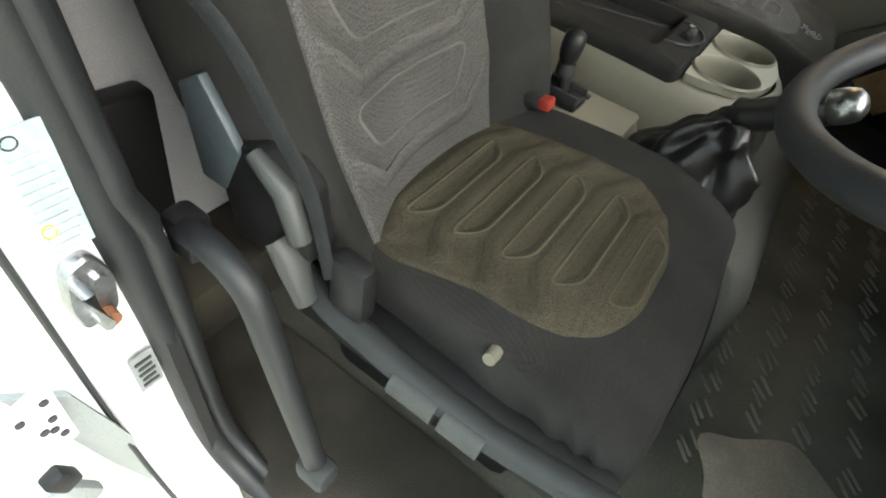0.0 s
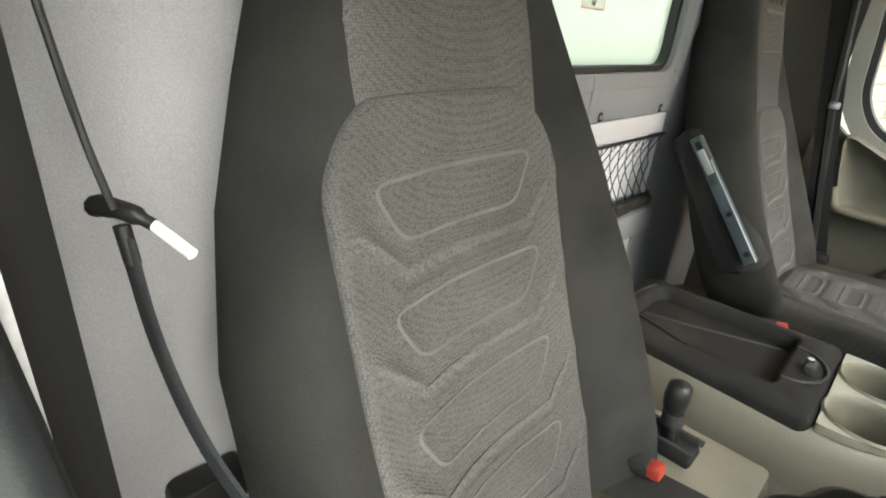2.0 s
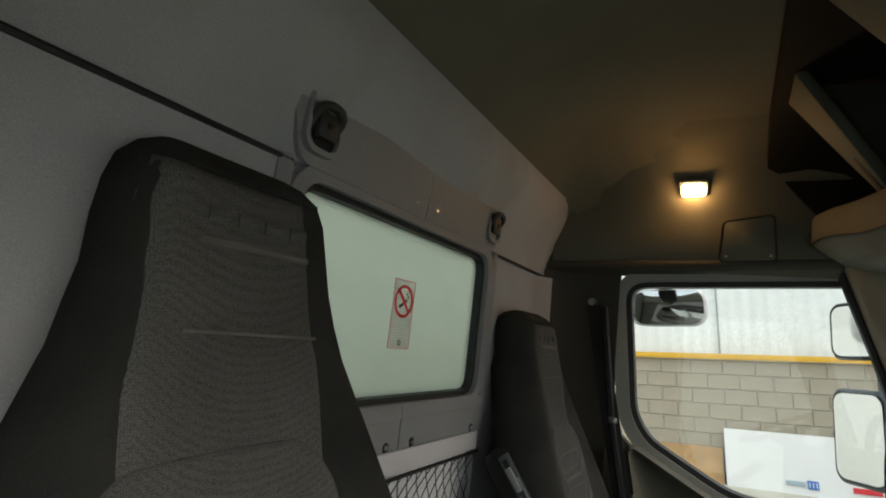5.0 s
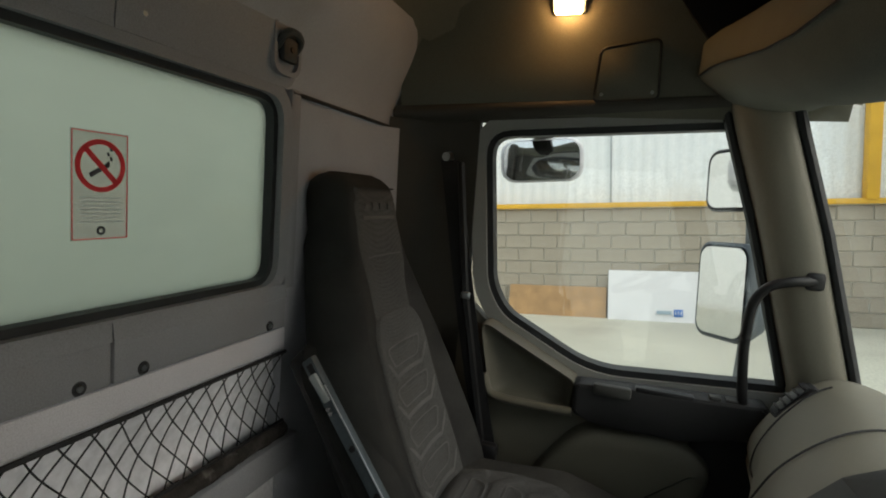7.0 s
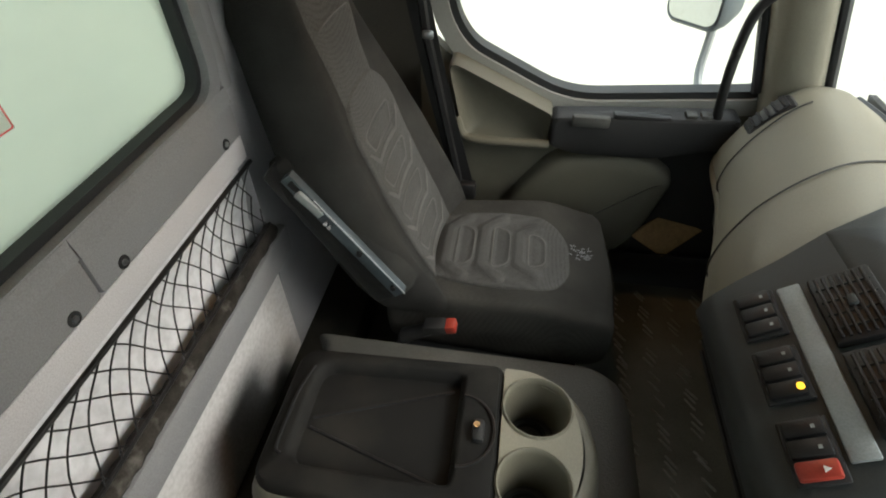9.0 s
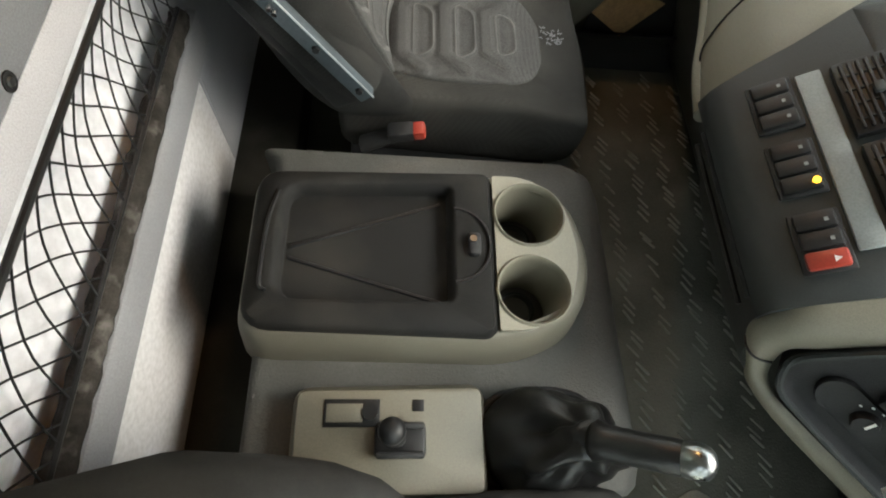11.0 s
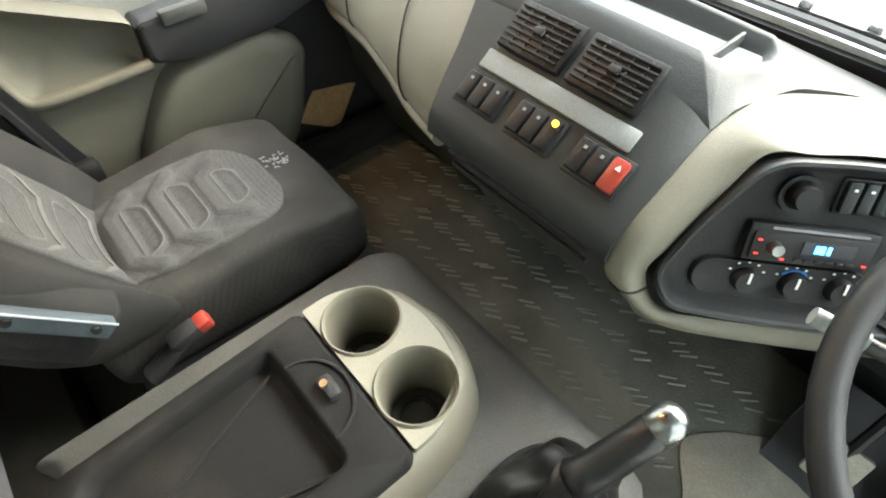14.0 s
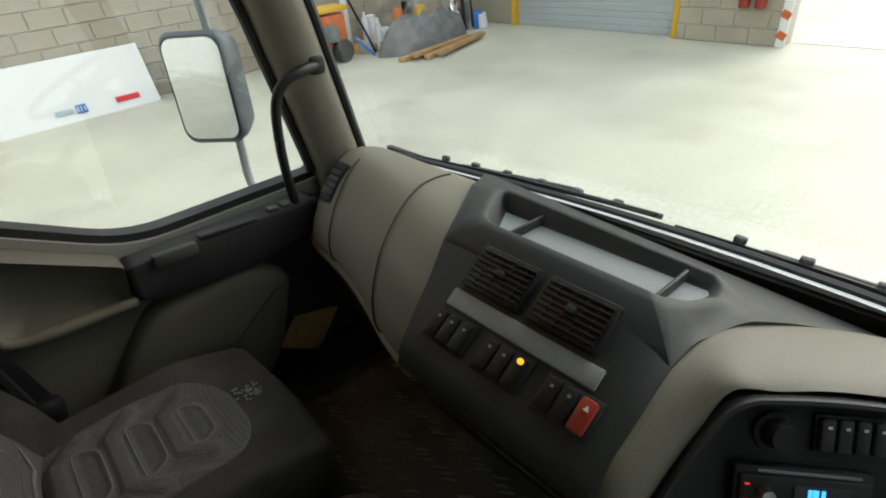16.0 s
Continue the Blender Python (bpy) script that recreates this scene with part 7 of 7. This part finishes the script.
solo("tarp_heap", loft([[(5.35 + r * math.cos(a) * 0.75 * (1 + 0.1 * math.sin(3 * a)), WY - 1.15 + r * math.sin(a) * 0.36, GROUND + z + (0.045 * math.sin(5 * a + 4 * r) + 0.03 * math.sin(11 * a)) * (0.1 < r < 0.95)) for a in [2 * math.pi * k / 48 for k in range(48)]] for r, z in ((1.0, 0), (0.95, 0.12), (0.85, 0.24), (0.65, 0.33), (0.4, 0.37), (0.05, 0.38))]), M["tarp"], "dark crumpled sheet over stored parts", "tarpaulin", smooth=60)
for k in range(4):
    solo("timber", rbox((5.1 + 0.12 * k, WY - 1.52 - 0.06 * k, GROUND + 0.03 + 0.035 * (k % 2)), (1.15, 0.09, 0.055), 0.008, 1, rot=(0, 0, 4 + 4 * k)), M["board_wood"], "rough timber length on the floor", "timber", group="timbers")
sg = thing("wall_sign", (4.60, WY - 0.02, GROUND + 1.15), "white and red warning sign on the block wall", "sign")
part("sheet", rbox((4.60, WY - 0.025, GROUND + 1.15), (0.32, 0.012, 0.32), 0.004), M["paper"], sg)
part("red_field", rbox((4.60, WY - 0.036, GROUND + 1.09), (0.29, 0.010, 0.18), 0.002), M["sign_red"], sg)
for word, dz, size in (("No", 0.03, 0.085), ("smoking", -0.035, 0.065)):
    cu = bpy.data.curves.new("lettering", "FONT")
    cu.body, cu.size, cu.align_x, cu.extrude = word, size * U, "CENTER", 0.003
    tx = new("lettering", cu)
    dg = bpy.context.evaluated_depsgraph_get()
    tm = bpy.data.meshes.new_from_object(tx.evaluated_get(dg))
    bpy.data.objects.remove(tx)
    tm.materials.clear()
    tm.materials.append(M["paper"])
    ob = new("lettering", tm)
    ob.parent = sg
    ob.rotation_euler = (radians(90), 0, 0)
    ob.location = (Vector((4.60, WY - 0.043, GROUND + 1.075 + dz)) - ORG[sg.name]) * U
    tagged(ob, "white lettering")
# parts outside the gate
for k in range(10):
    x, y = 16 + rnd.uniform(0, 3), 1.2 + 0.7 * k * 0.7
    part_tyre = solo("tyre", tube([(x + 0.4 * math.cos(2 * math.pi * j / 18), y, GROUND + 0.5 + 0.4 * math.sin(2 * math.pi * j / 18)) for j in range(18)], 0.12, 8, True, up=(0, 1, 0)), M["tyre"], "old tyre standing in the yard", "tyre", group="yard tyres")

# mirrors on the passenger side
mir = thing("door_mirror", (1.0, 2.0, 0.75), "large grey door mirror on a bent arm", "mirror")
C = Vector((0.893, 1.995, 0.942))
mu, mv = Vector((0.60, -0.80, 0.0)), Vector((0.05, 0.0, 1.0)).normalized()
mn = mu.cross(mv).normalized()
if mn.y > 0:
    mn = -mn


def mpt(c, u, v, w):
    return c + mu * u + mv * v + mn * w


out = rrect(0.148, 0.232, 0.030)
part("housing", loft([[mpt(C, u * s, v * s, w) for u, v in out] for s, w in ((0.62, -0.085), (0.88, -0.07), (1.0, -0.03), (1.02, 0.0), (0.96, 0.006), (0.93, 0.002))]), M["blue_steel"], mir, "blue-grey housing", 60)
part("mirror_glass", plate([mpt(C, u * 0.90, v * 0.92, 0.004) for u, v in out], mn * 0.003), M["mirror"], mir, smooth=0)
C2 = Vector((0.910, 1.995, 1.208))
out2 = rrect(0.148, 0.148, 0.03)
part("upper_housing", loft([[mpt(C2, u * s, v * s, w) for u, v in out2] for s, w in ((0.62, -0.08), (0.9, -0.06), (1.0, -0.02), (1.02, 0.0), (0.96, 0.006), (0.93, 0.002))]), M["black"], mir, "", 60)
part("upper_glass", plate([mpt(C2, u * 0.88, v * 0.88, 0.004) for u, v in out2], mn * 0.003), M["mirror"], mir, smooth=0)
part("arm", tube(smooth_path([(0.955, 2.03, 1.26), (0.958, 2.04, 1.10), (0.955, 2.04, 0.90), (0.94, 2.01, 0.80), (0.925, 1.97, 0.70), (0.94, 1.86, 0.66), (0.98, 1.75, 0.69), (1.0, 1.655, 0.71)], 5), 0.010, 8), M["dash_pale"], mir)
km = thing("kerb_mirror", (0.463, 1.98, 1.22), "rounded kerb mirror hanging over the door window", "mirror")
sketch((1.05, 1, 0.95), (0.37, 1.90, 1.325), (0.463, 1.985, 1.272))
part("bracket", rbox((0.37, 1.84, 1.40), (0.05, 0.22, 0.03), 0.01), M["black"], km)
part("bracket_foot", tube([(0.37, 1.76, 1.402), (0.367, 1.66, 1.412), (0.367, 1.575, 1.418)], [0.012, 0.011, 0.012], 10), M["black"], km)
ko = rrect(0.20, 0.115, 0.038)
part("housing", loft([[(0.37 + u * s, 1.90 + w, 1.325 + v * s) for u, v in ko] for s, w in ((0.6, 0.06), (0.9, 0.05), (1.0, 0.02), (1.02, -0.01), (0.96, -0.014))]), M["white_paint"], km, "", 60)
part("mirror_glass", loft([[(0.37 + u * s, 1.885 - w, 1.325 + v * s) for u, v in ko] for s, w in ((0.93, 0.0), (0.7, 0.008), (0.4, 0.012), (0.05, 0.014))]), M["mirror"], km, smooth=60)
sketch((1, 1, 1), (1.07, 1.72, 1.385), (1.15, 1.462, 1.312))
pm = thing("front_mirror", (1.05, 1.72, 1.34), "black close-view mirror outside the windscreen", "mirror")
part("housing", rbox((1.07, 1.72, 1.385), (0.035, 0.045, 0.085), 0.012, rot=(0, 12, 20)), M["black"], pm)
part("mirror_glass", rbox((1.052, 1.713, 1.385), (0.003, 0.034, 0.068), 0.001, rot=(0, 12, 20)), M["mirror"], pm)
part("arm", tube(smooth_path([(0.90, 1.715, 1.42), (1.0, 1.73, 1.47), (1.075, 1.73, 1.46), (1.075, 1.722, 1.42)], 5), 0.005, 8), M["black"], pm)
